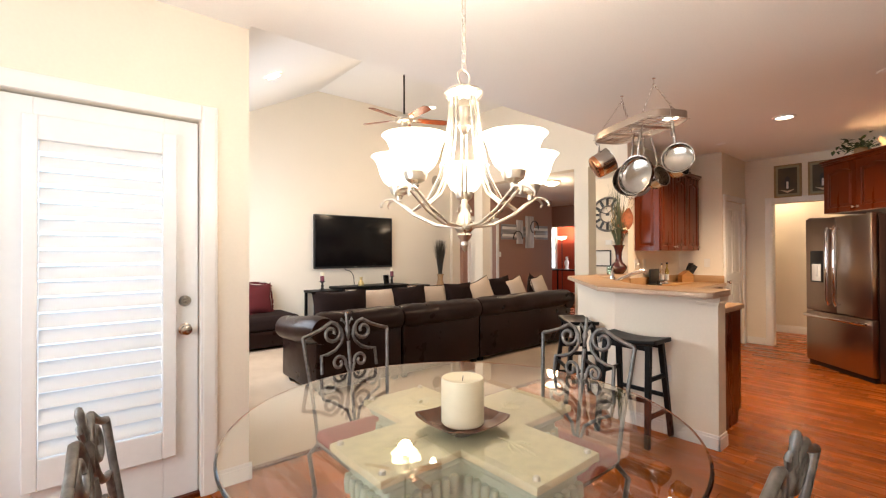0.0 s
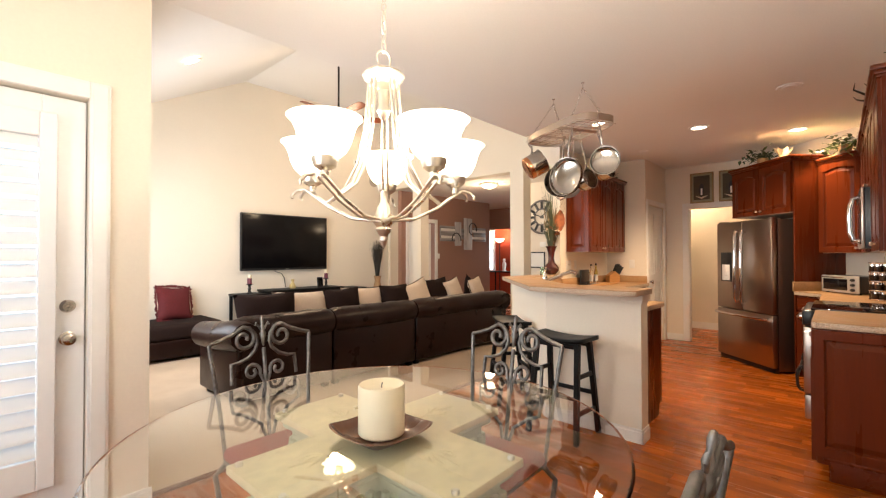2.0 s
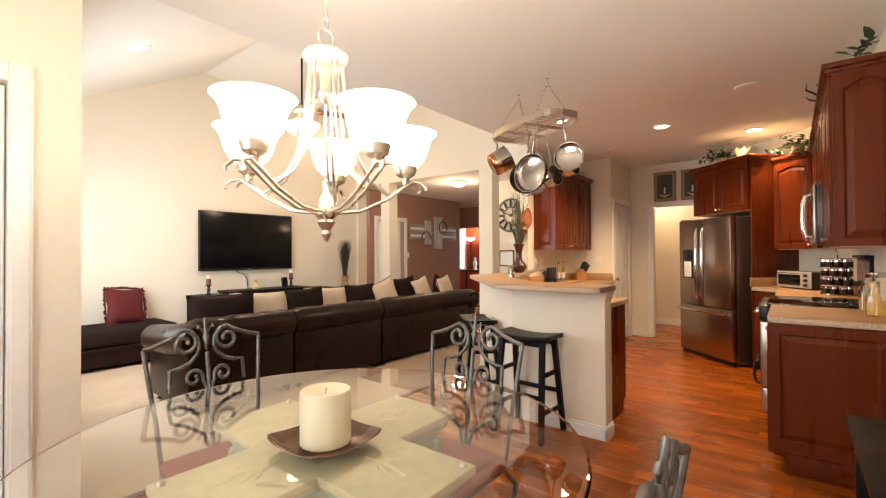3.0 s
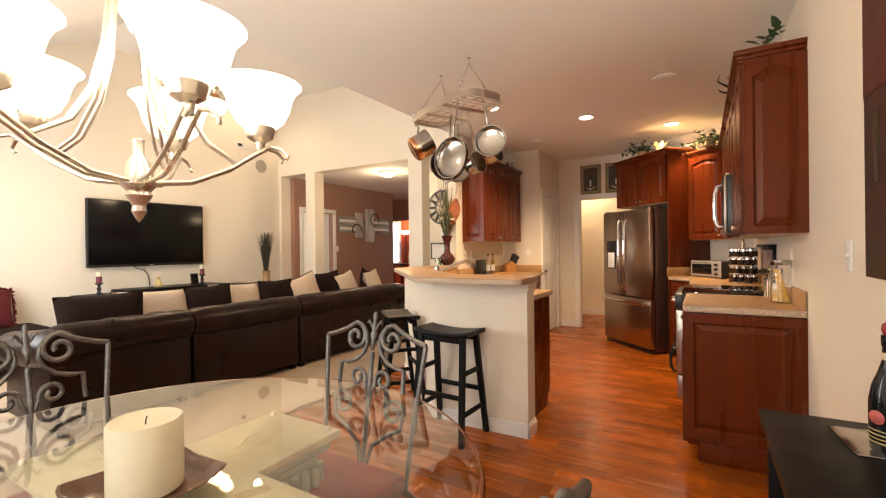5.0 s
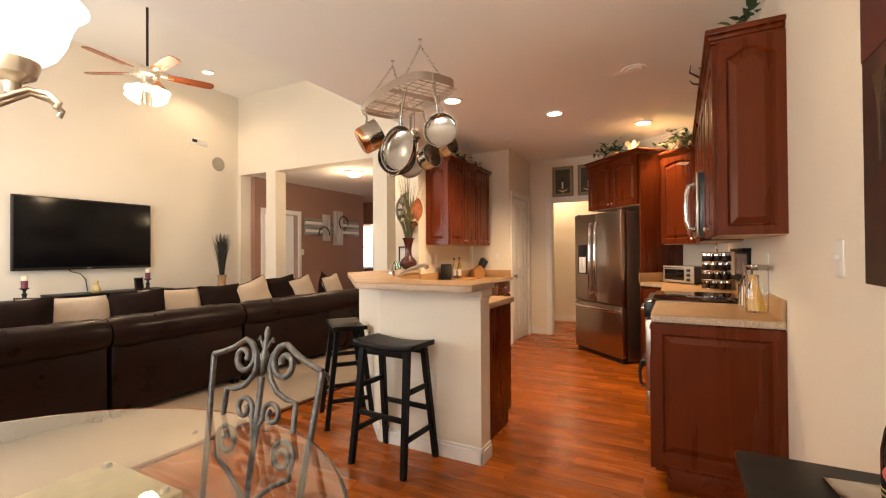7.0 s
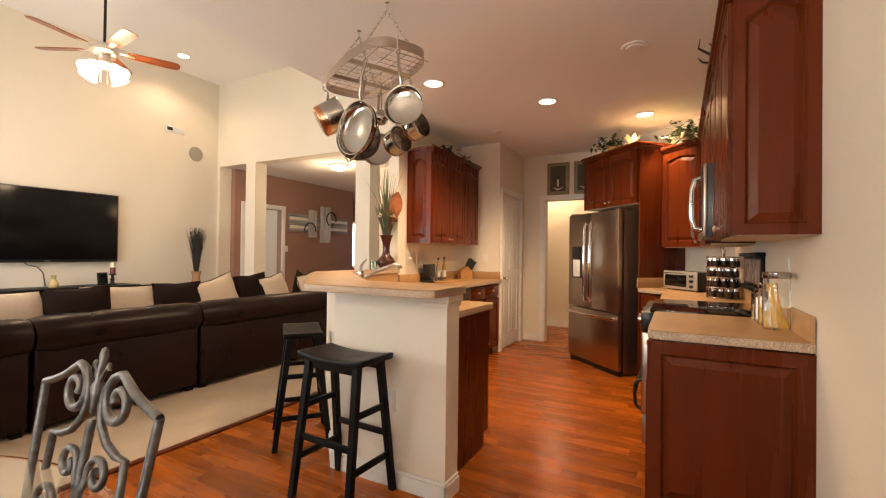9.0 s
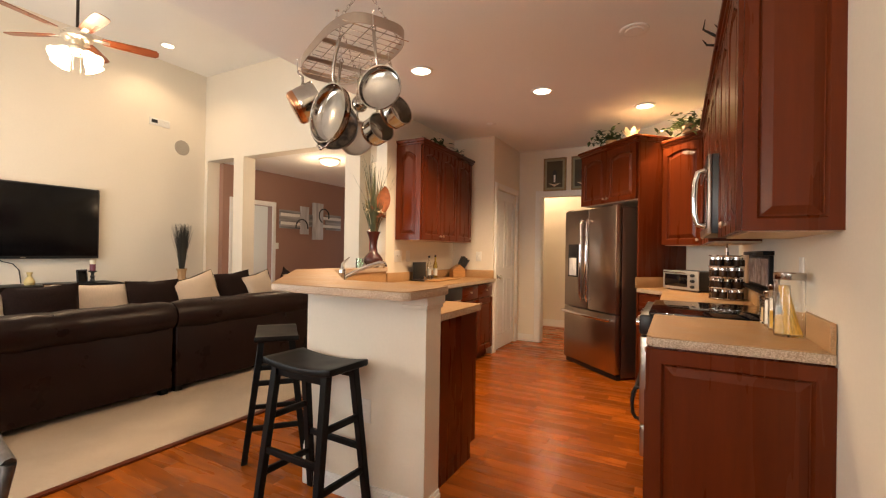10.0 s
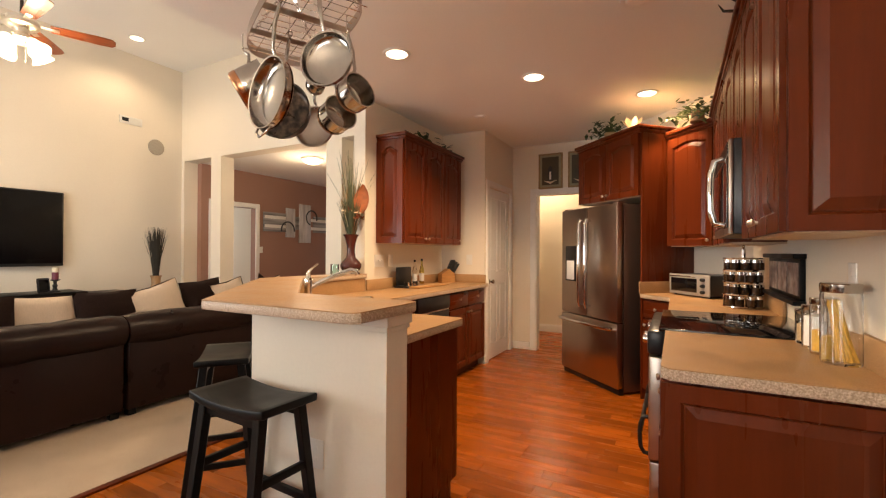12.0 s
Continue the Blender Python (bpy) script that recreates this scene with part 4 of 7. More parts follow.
    for x, y, dx, dy in legs:
        sub(t, "leg", M_IRON, lambda bm: tube(bm, [(x, y, 0.435), (x + dx * 1.6, y + dy, 0.36), (x + dx * 0.6, y + dy * 0.6, 0.18), (x + dx * 1.5, y + dy * 1.4, 0.02), (x + dx * 2.2, y + dy * 1.9, 0.006)], 0.011, 8), smooth=60)

    def seat(bm):
        box(bm, -0.225, 0.225, -0.235, 0.195, 0.442, 0.50)
        bevel_all(bm, 0.024, 4, 60)
        for v in bm.verts:
            if v.co.z > 0.48:
                v.co.z += 0.012 * max(0, 1 - (v.co.x / 0.22) ** 2) * max(0, 1 - ((v.co.y + 0.02) / 0.22) ** 2)
    sub(t, "seat", M_SEATRED, seat, "padded burgundy cloth seat", smooth=60)
    return t


ch = iron_chair(pose(1.305, 2.02, 0, 0, 0, 0), "scrolled pewter iron chair with a burgundy seat")
copy_thing(ch, pose(1.78, 1.385, 0, 0, 0, -90))
copy_thing(ch, pose(0.51, 1.33, 0, 0, 0, 81))
copy_thing(ch, pose(1.16, 0.715, 0, 0, 0, 180))

# ---- chandelier ----
CX, CY = 1.205, 1.30
c = thing("chandelier", pose(CX, CY, 0), "brushed nickel chandelier with five lit white glass bowls", "chandelier")
sub(c, "canopy", M_NICKEL, lambda bm: lathe(bm, [(0.065, ZC), (0.065, ZC - 0.012), (0.045, ZC - 0.03), (0.012, ZC - 0.035), (0, ZC - 0.035)], 24))


def link(i):
    def make(bm):
        z = 1.985 + 0.031 * i
        pts = [(0.008 * math.cos(a), 0, z + 0.020 * math.sin(a)) for a in [2 * math.pi * k / 12 for k in range(13)]]
        tube(bm, pts, 0.0022, 5, m=pose(0, 0, 0, 0, 0, 90 * (i % 2)))
    return make


for i in range(22):
    sub(c, "chain_link", M_NICKEL, link(i), smooth=60)
sub(c, "ring", M_NICKEL, lambda bm: tube(bm, [(0.027 * math.cos(2 * math.pi * k / 20), 0, 1.945 + 0.027 * math.sin(2 * math.pi * k / 20)) for k in range(21)], 0.0035, 8), smooth=60)
sub(c, "hub", M_NICKEL, lambda bm: lathe(bm, [(0, 1.925), (0.014, 1.922), (0.02, 1.91), (0.058, 1.902), (0.066, 1.892), (0.060, 1.880), (0.050, 1.872), (0.046, 1.86), (0.02, 1.845), (0.016, 1.80), (0.022, 1.78), (0.012, 1.76), (0, 1.75)], 28))
sub(c, "lower_hub", M_NICKEL, lambda bm: lathe(bm, [(0, 1.535), (0.012, 1.53), (0.010, 1.50), (0.022, 1.48), (0.026, 1.46), (0.034, 1.445), (0.034, 1.435), (0.022, 1.42), (0.026, 1.412), (0.012, 1.39), (0.014, 1.378), (0.006, 1.362), (0, 1.355)], 24))
ARM = 0.245
for k in range(5):
    rot = pose(0, 0, 0, 0, 0, 47 + 72 * k)

    def arm(bm):
        for off in (-0.012, 0.012):
            tube(bm, [(0.03, off, 1.44), (0.10, off, 1.447), (0.18, off, 1.485), (0.235, off, 1.525), (0.265, off, 1.545), (0.29, off * 1.6, 1.540), (0.305, off * 2.2, 1.525), (0.30, off * 2.4, 1.515)], 0.0048, 7)
    a = sub(c, "arm", M_NICKEL, arm, at=rot, smooth=60)

    def stem(bm):
        for off in (-0.008, 0.008):
            tube(bm, [(0.045, off, 1.89), (0.052, off, 1.82), (0.062, off, 1.72), (0.085, off, 1.62), (0.13, off, 1.54), (0.19, off, 1.50)], 0.0042, 7)
    sub(c, "stem", M_NICKEL, stem, at=rot, smooth=60)
    sub(a, "cup", M_NICKEL, lambda bm: lathe(bm, [(0, 1.535), (0.010, 1.537), (0.012, 1.555), (0.030, 1.567), (0.036, 1.585), (0.034, 1.602), (0.02, 1.606), (0, 1.606)], 22, m=pose(ARM, 0, 0)))
    sub(a, "shade", M_SHADE, lambda bm: lathe(bm, [(0.028, 1.590), (0.038, 1.592), (0.056, 1.608), (0.069, 1.634), (0.076, 1.662), (0.086, 1.684), (0.099, 1.696), (0.095, 1.697), (0.082, 1.686), (0.072, 1.663), (0.065, 1.637), (0.052, 1.612), (0.032, 1.597)], 32, m=pose(ARM, 0, 0), cap=False), "frosted white glass bowl, lit", smooth=70)
    q = rot @ Vector((ARM, 0, 1.67))
    lamp("chandelier_bulb", "POINT", 13.5, LAMPWHITE, pose(CX + q.x, CY + q.y, q.z + 0.06), 0.04)

# ---- console, painting and switch on the kitchen wall ----
t = thing("console_table", pose(1.62, YS + 0.02, 0), "black painted console table with a thin metal front edge", "table")
sub(t, "tabletop", M_BLACKWOOD, lambda bm: box(bm, 0.0, 0.89, 0.0, 0.31, 0.722, 0.75, bevel=0.004))
for x, y in ((0.03, 0.03), (0.03, 0.25), (0.82, 0.03), (0.82, 0.25)):
    sub(t, "leg", M_BLACKWOOD, lambda bm: box(bm, x, x + 0.04, y, y + 0.04, 0.0, 0.724, bevel=0.003))
sub(t, "apron", M_BLACKWOOD, lambda bm: (box(bm, 0.05, 0.84, 0.265, 0.283, 0.62, 0.724), box(bm, 0.84, 0.857, 0.05, 0.27, 0.62, 0.724)))
sub(t, "shelf", M_BLACKWOOD, lambda bm: box(bm, 0.03, 0.86, 0.03, 0.28, 0.20, 0.22, bevel=0.003))
for i in range(5):
    sub(t, "rail", M_BLACKWOOD, lambda bm: box(bm, 0.845, 0.857, 0.085 + 0.035 * i, 0.10 + 0.035 * i, 0.22, 0.63))

# ---- bar stools ----
def stool(m, label):
    t = thing("bar_stool", m, label, "stool", group="stools at the bar")

    def seat(bm):
        nx, ny = 12, 6
        grid = []
        for s in (0, 1):
            rows = []
            for i in range(nx + 1):
                col = []
                for j in range(ny + 1):
                    x = -0.225 + 0.45 * i / nx
                    y = -0.125 + 0.25 * j / ny
                    z = 0.742 - 0.020 * (1 - (x / 0.225) ** 2) - (0.032 if s else 0)
                    col.append(bm.verts.new((x, y, z)))
                rows.append(col)
            grid.append(rows)
        for s in (0, 1):
            for i in range(nx):
                for j in range(ny):
                    bm.faces.new((grid[s][i][j], grid[s][i + 1][j], grid[s][i + 1][j + 1], grid[s][i][j + 1]))
        rim = [(i, 0) for i in range(nx + 1)] + [(nx, j) for j in range(1, ny + 1)] + [(i, ny) for i in range(nx - 1, -1, -1)] + [(0, j) for j in range(ny - 1, 0, -1)]
        for a, b in zip(rim, rim[1:] + rim[:1]):
            bm.faces.new((grid[0][a[0]][a[1]], grid[0][b[0]][b[1]], grid[1][b[0]][b[1]], grid[1][a[0]][a[1]]))
        bevel_all(bm, 0.006, 2, 60)
    sub(t, "seat", M_BLACKWOOD, seat, "black saddle-shaped wooden seat", smooth=40)
    feet = {}
    for sx in (-1, 1):
        for sy in (-1, 1):
            top, bot = Vector((sx * 0.165, sy * 0.085, 0.712)), Vector((sx * 0.195, sy * 0.168, 0.0))
            feet[sx, sy] = (top, bot)

            def leg(bm):
                vs = []
                for p, h in ((bot, 0.017), (top, 0.019)):
                    vs.append([bm.verts.new(p + Vector((a * h, b * h, 0))) for a, b in ((-1, -1), (1, -1), (1, 1), (-1, 1))])
                for i in range(4):
                    j = (i + 1) % 4
                    bm.faces.new((vs[0][i], vs[0][j], vs[1][j], vs[1][i]))
                bm.faces.new(vs[0]), bm.faces.new(vs[1])
                bevel_all(bm, 0.003, 1)
            sub(t, "leg", M_BLACKWOOD, leg)

    def at(k, z):
        top, bot = feet[k]
        return bot.lerp(top, z / 0.712)
    for a, b, zs in (((-1, -1), (1, -1), (0.31,)), ((-1, 1), (1, 1), (0.31,)), ((-1, -1), (-1, 1), (0.20, 0.46)), ((1, -1), (1, 1), (0.20, 0.46))):
        for z in zs:
            def bar(bm):
                p, q = at(a, z), at(b, z)
                L = (q - p).length
                m2 = Matrix.Translation(p) @ (q - p).to_track_quat("X", "Z").to_matrix().to_4x4()
                box(bm, 0, L, -0.010, 0.010, -0.015, 0.015, bevel=0.003, m=m2)
            sub(t, "stretcher", M_BLACKWOOD, bar)

    for sy in (-1, 1):
        sub(t, "apron", M_BLACKWOOD, lambda bm: box(bm, -0.165, 0.165, sy * 0.088 - 0.009, sy * 0.088 + 0.009, 0.655, 0.700, bevel=0.002))
    return t


st = stool(pose(3.365, 1.79, 0, 0, 0, 87), "black wooden saddle stool standing at the bar")
copy_thing(st, pose(3.765, 2.51, 0, 0, 0, 49))

# ---- living room: leather sectional ----
def sofa_section(m, L, label, arm=False, arm_right=False):
    t = thing("sofa_section", m, label, "sofa", group="sections of the leather sofa")

    def back(bm):
        box(bm, 0.012, L - 0.012, 0.055, 0.30, 0.05, 0.64, bevel=0.02)
    sub(t, "back", M_LEATHER, back, smooth=50)

    def roll(bm):
        pts = [(0.006 + (L - 0.012) * i / 16, 0.135 + 0.004 * math.sin(i * 1.7), 0.655 + 0.003 * math.sin(i * 2.3)) for i in range(17)]
        rad = [0.118] + [0.132 + 0.003 * math.sin(i * 1.3) for i in range(15)] + [0.118]
        tube(bm, pts, 0.13, 22, radii=rad)
    sub(t, "top_roll", M_LEATHER, roll, "padded leather roll along the top", smooth=70)
    sub(t, "base", M_LEATHER, lambda bm: box(bm, 0.01, L - 0.01, 0.07, 0.92, 0.05, 0.30, bevel=0.02), smooth=50)
    n = max(1, round(L / 0.8))
    for i in range(n):
        a, b = 0.02 + (L - 0.04) * i / n, 0.02 + (L - 0.04) * (i + 1) / n

        def cushion(bm):
            box(bm, a + 0.004, b - 0.004, 0.30, 0.96, 0.29, 0.46)
            bevel_all(bm, 0.05, 4, 60)
        sub(t, "seat_cushion", M_LEATHER, cushion, smooth=70)
    for x in (0.06, L - 0.06):
        for y in (0.12, 0.86):
            sub(t, "foot", M_BLACKWOOD, lambda bm: box(bm, x - 0.03, x + 0.03, y - 0.03, y + 0.03, 0.0, 0.055, bevel=0.004))
    for on, x0 in ((arm, 0.0), (arm_right, L)):
        if on:
            def armf(bm):
                box(bm, x0 - 0.02, x0 + 0.15 if x0 == 0 else x0 + 0.02, 0.07, 0.94, 0.05, 0.56, bevel=0.02) if x0 == 0 else box(bm, x0 - 0.15, x0 + 0.02, 0.07, 0.94, 0.05, 0.56, bevel=0.02)
                cx = x0 + 0.05 if x0 == 0 else x0 - 0.05
                tube(bm, [(cx - 0.02, 0.02, 0.625), (cx - 0.02, 0.10, 0.63), (cx - 0.02, 0.5, 0.58), (cx - 0.02, 0.96, 0.55)], 0.13, 22, radii=[0.12, 0.14, 0.135, 0.12])
            sub(t, "armrest", M_LEATHER, armf, "rolled leather armrest", smooth=60)
    return t


sofa_section(pose(1.93, 3.98, 0.008, 0, 0, 0), 0.93, "dark brown leather sofa section with a rolled arm", arm=True)
sofa_section(pose(2.86, 3.98, 0.008, 0, 0, 0), 1.16, "dark brown leather sofa section, middle piece")
sofa_section(pose(4.02, 3.98, 0.008, 0, 0, 0), 1.95, "long dark brown leather sofa section beside the bar", arm_right=True)


def pillow(name, m, w, h, mat, label, thick=0.15, piping=None):
    t = thing(name, m, label, "pillow", group="scatter pillows on the sofa")

    def make(bm):
        n = 12
        g = {}
        for s in (-1, 1):
            for i in range(n + 1):
                for j in range(n + 1):
                    u, v = -1 + 2 * i / n, -1 + 2 * j / n
                    edge = i in (0, n) or j in (0, n)
                    if edge and s == 1:
                        g[s, i, j] = g[-1, i, j]
                        continue
                    puff = (max(0.0, 1 - u * u) * max(0.0, 1 - v * v)) ** 0.42
                    pinch = 1 - 0.07 * (1 - abs(v)) * abs(u) ** 3 - 0.0
                    pz = 1 - 0.07 * (1 - abs(u)) * abs(v) ** 3
                    wob = 0.010 * noise.noise(Vector((u * 2.1, v * 2.3, s * 3.0 + w * 9)))
                    g[s, i, j] = bm.verts.new((u * w / 2 * pinch, s * thick / 2 * puff + wob, (v + 1) * h / 2 * pz + (1 - pz) * h / 2))
        for s in (-1, 1):
            for i in range(n):
                for j in range(n):
                    q = [g[s, i, j], g[s, i + 1, j], g[s, i + 1, j + 1], g[s, i, j + 1]]
                    bm.faces.new(q)
        return g
    sub(t, "cover", mat, make, smooth=80)
    if piping:
        def pipe(bm):
            pts = []
            for u0, v0, u1, v1 in ((-1, -1, 1, -1), (1, -1, 1, 1), (1, 1, -1, 1), (-1, 1, -1, -1)):
                for k in range(8):
                    f = k / 8
                    u, v = u0 + (u1 - u0) * f, v0 + (v1 - v0) * f
                    pinch = 1 - 0.07 * (1 - abs(v)) * abs(u) ** 3
                    pz = 1 - 0.07 * (1 - abs(u)) * abs(v) ** 3
                    pts.append((u * w / 2 * pinch, 0, (v + 1) * h / 2 * pz + (1 - pz) * h / 2))
            tube(bm, pts + pts[:1], 0.006, 6)
        sub(t, "piping", piping, pipe, "dark corded edge", smooth=60)
    return t


_rows = [(2.38, 4.42, 0.62, 0, -4), (2.80, 4.50, 0.64, 1, -4), (3.30, 4.43, 0.46, 0, -5), (3.62, 4.50, 0.60, 1, -4), (4.10, 4.43, 0.46, 0, -2),
         (4.58, 4.44, 0.52, 1, 8), (4.98, 4.44, 0.44, 0, 3), (5.30, 4.42, 0.42, 1, 10), (5.60, 4.44, 0.42, 0, 4), (5.82, 4.40, 0.40, 1, 12)]
for i, (x, y, w, tan, turn) in enumerate(_rows):
    roll = (0, 3, -3, 4, 0, -14, -5, -10, 28, -8)[i]
    m = pose(x, y, 0.495, -14, roll if i > 4 else roll * 0.5, turn)
    if tan:
        pillow("scatter_pillow", m, w, 0.50 if i > 4 else 0.46, M_PILLOW, "tan striped scatter pillow with dark piping, leaning on the sofa back", piping=M_SUEDE)
    else:
        pillow("scatter_pillow", m, w, 0.47 + (0.05 if i in (6, 8) else 0), M_SUEDE, "dark brown chenille scatter pillow, leaning on the sofa back")

# leather chaise with a red pillow
t = thing("leather_ottoman", pose(1.25, 6.42, 0.008), "dark brown leather chaise against the wall", "ottoman")
sub(t, "base", M_LEATHER, lambda bm: box(bm, 0, 1.48, 0.0, 0.78, 0.04, 0.26, bevel=0.02), smooth=50)
sub(t, "cushion", M_SUEDE, lambda bm: (box(bm, 0.0, 1.48, 0.0, 0.78, 0.255, 0.46), bevel_all(bm, 0.06, 4, 60)), "dark padded seat cushion", smooth=70)
for x in (0.06, 1.42):
    for y in (0.06, 0.72):
        sub(t, "foot", M_BLACKWOOD, lambda bm: box(bm, x - 0.03, x + 0.03, y - 0.03, y + 0.03, 0.0, 0.045, bevel=0.004))
pr = pillow("red_pillow", pose(2.28, 6.88, 0.462, -18, 6, 14), 0.46, 0.46, M_REDCLOTH, "dark red ruffled pillow on the chaise")


def ruffle(bm):
    random.seed(4)
    for i in range(70):
        a = 2 * math.pi * i / 70
        u, v = math.cos(a), math.sin(a)
        k = 1 / max(abs(u), abs(v))
        p = Vector((u * k * 0.225, 0, 0.23 + v * k * 0.225))
        d = Vector((u, 0, v)) * random.uniform(0.02, 0.04)
        s = Vector((-v, 0, u)) * 0.016
        o = Vector((0, random.uniform(-0.02, 0.02), 0))
        bm.faces.new([bm.verts.new(q) for q in (p - s, p + s, p + s + d + o, p - s + d - o)])


sub(pr, "ruffle", M_REDCLOTH, ruffle, "ruffled edge")

# ---- television wall ----
t = thing("television", pose(3.275, 7.185, 1.088), "large black flat television hung on the wall", "television")
sub(t, "casing", M_BLACK, lambda bm: box(bm, 0, 1.555, 0.004, 0.055, 0, 0.925, bevel=0.008))
sub(t, "screen", M_SCREEN, lambda bm: box(bm, 0.018, 1.537, 0.0, 0.01, 0.035, 0.908, bevel=0.001), "switched-off glossy screen")
sub(t, "badge", M_NICKEL, lambda bm: box(bm, 0.75, 0.80, -0.001, 0.003, 0.012, 0.02), "small pale badge")
sub(t, "wall_mount", M_BLACK, lambda bm: box(bm, 0.45, 1.10, 0.05, 0.084, 0.25, 0.70), "black wall bracket")
sub(t, "cable", M_BLACK, lambda bm: tube(bm, [(0.55, 0.04, 0.02), (0.60, 0.05, -0.03), (0.70, 0.055, -0.06), (0.76, 0.06, -0.14), (0.78, 0.06, -0.3)], 0.006, 6), "black cable hanging down", smooth=60)
t = thing("media_console", pose(3.58, 6.78, 0.008), "low black media console under the television", "console")
sub(t, "body", M_BLACKWOOD, lambda bm: box(bm, 0, 1.32, 0, 0.46, 0.06, 0.74, bevel=0.006))
sub(t, "top", M_BLACKWOOD, lambda bm: box(bm, -0.02, 1.34, -0.02, 0.465, 0.74, 0.775, bevel=0.006))
for x in (0.02, 0.67):
    sub(t, "door", M_BLACKWOOD, lambda bm: door_panel(bm, 0.63, 0.62, 0.0), at=pose(x, 0, 0.1))
for x in (0.02, 1.24):
    sub(t, "plinth", M_BLACKWOOD, lambda bm: box(bm, x, x + 0.06, 0.02, 0.44, 0, 0.062))
for nm, x in (("side_stand", 3.10), ("side_stand", 5.02)):
    t = thing(nm, pose(x, 6.80, 0.008), "small black stand beside the media console", "side table")
    sub(t, "top", M_BLACKWOOD, lambda bm: box(bm, 0, 0.42, 0, 0.42, 0.70, 0.735, bevel=0.005))
    sub(t, "shelf", M_BLACKWOOD, lambda bm: box(bm, 0.02, 0.40, 0.02, 0.40, 0.20, 0.22))
    for px in (0.01, 0.37):
        for py in (0.01, 0.37):
            sub(t, "leg", M_BLACKWOOD, lambda bm: box(bm, px, px + 0.04, py, py + 0.04, 0, 0.702, bevel=0.003))
M_CANDLERED = material("plum candle wax", (0.16, 0.03, 0.05), 0.5)
for x, y, z in ((3.33, 7.0, 0.743), (4.66, 6.95, 0.783)):
    t = thing("candle_holder", pose(x, y, z), "dark turned candlestick holding a white-topped candle", "candlestick")
    sub(t, "stem", M_BLACK, lambda bm: lathe(bm, [(0, 0), (0.055, 0), (0.058, 0.008), (0.030, 0.02), (0.018, 0.05), (0.028, 0.075), (0.014, 0.10), (0.020, 0.125), (0.046, 0.14), (0.050, 0.148), (0, 0.148)], 18))
    sub(t, "candle", M_CANDLERED, lambda bm: lathe(bm, [(0.032, 0.148), (0.032, 0.235), (0, 0.235)], 18), "plum lower half of the candle")
    sub(t, "candle_top", M_WAX, lambda bm: lathe(bm, [(0.032, 0.2352), (0.032, 0.29), (0.028, 0.293), (0, 0.290)], 18), "ivory upper half of the candle")
t = thing("photo_frame", pose(4.50, 6.95, 0.783, -8, 0, 12), "small black photo frame on the media console", "photo frame")
sub(t, "frame", M_BLACK, lambda bm: box(bm, 0, 0.13, 0, 0.015, 0.0, 0.17, bevel=0.004))
sub(t, "print", M_SCREEN, lambda bm: box(bm, 0.018, 0.112, -0.001, 0.004, 0.02, 0.15), "dark glossy picture")
M_GOLDBOX = material("pale gold glass", (0.55, 0.42, 0.18), 0.3)
bm = bmesh.new()
lathe(bm, [(0, 0), (0.045, 0), (0.055, 0.03), (0.04, 0.07), (0.02, 0.10), (0.03, 0.15), (0, 0.15)], 16)
solid("ornament", bm, M_GOLDBOX, "pale gold ornament standing on the media console", "ornament", m=pose(4.05, 7.0, 0.783))


def blades(bm, n, r, h, spread, seed, width=0.004, droop=0.3, z0=0.0):
    """Grass blades rising from a neck."""
    random.seed(seed)
    for i in range(n):
        a = random.uniform(0, 2 * math.pi)
        s = spread * random.uniform(0.1, 1.0)
        hh = h * random.uniform(0.75, 1.0)
        p0 = Vector((r * math.cos(a) * random.random(), r * math.sin(a) * random.random(), z0))
        p2 = Vector((s * math.cos(a), s * math.sin(a), z0 + hh))
        p1 = p0.lerp(p2, 0.5) - Vector((s * math.cos(a), s * math.sin(a), 0)) * droop * 0.3
        side = Vector((-math.sin(a), math.cos(a), 0)) * width
        ring = []
        for p, k in ((p0, 1.0), (p1, 1.0), (p2, 0.3)):
            ring.append((bm.verts.new(p - side * k), bm.verts.new(p + side * k)))
        for q, w in zip(ring, ring[1:]):
            bm.faces.new((q[0], q[1], w[1], w[0]))


t = thing("floor_vase", pose(5.82, 6.95, 0.008), "tan floor vase filled with dark dried reeds", "vase")
sub(t, "vase", M_POTTAN, lambda bm: lathe(bm, [(0, 0), (0.10, 0), (0.12, 0.05), (0.14, 0.25), (0.12, 0.50), (0.085, 0.68), (0.055, 0.80), (0.060, 0.88), (0.075, 0.92), (0.060, 0.92), (0, 0.90)], 24))
sub(t, "reeds", M_REED, lambda bm: blades(bm, 260, 0.04, 0.72, 0.17, 8, 0.004, z0=0.90), "bundle of dark dried reeds")["kind"] = "stuff"
t = thing("wall_vent", pose(5.48, YT - 0.014, 3.10), "white return air grille on the wall", "vent")
sub(t, "frame", M_WHITEPL, lambda bm: box(bm, 0, 0.30, 0.004, 0.014, 0, 0.11, bevel=0.003))
sub(t, "opening", M_BLACK, lambda bm: box(bm, 0.03, 0.115, 0.0, 0.006, 0.035, 0.085), "dark opening")
for i in range(4):
    sub(t, "slat", M_WHITEPL, lambda bm: box(bm, 0.135, 0.28, 0.0, 0.006, 0.018 + 0.02 * i, 0.030 + 0.02 * i))
bm = bmesh.new()
lathe(bm, [(0, 0.0), (0.115, 0.0), (0.118, 0.004), (0.112, 0.010), (0, 0.012)], 32, m=pose(0, 0, 0, 90, 0, 0))
solid("wall_speaker", bm, material("grey speaker mesh", (0.42, 0.37, 0.30), 0.8, grain=0.3, scale=300), "round grey in-wall loudspeaker", "speaker", m=pose(5.98, YT, 2.846))

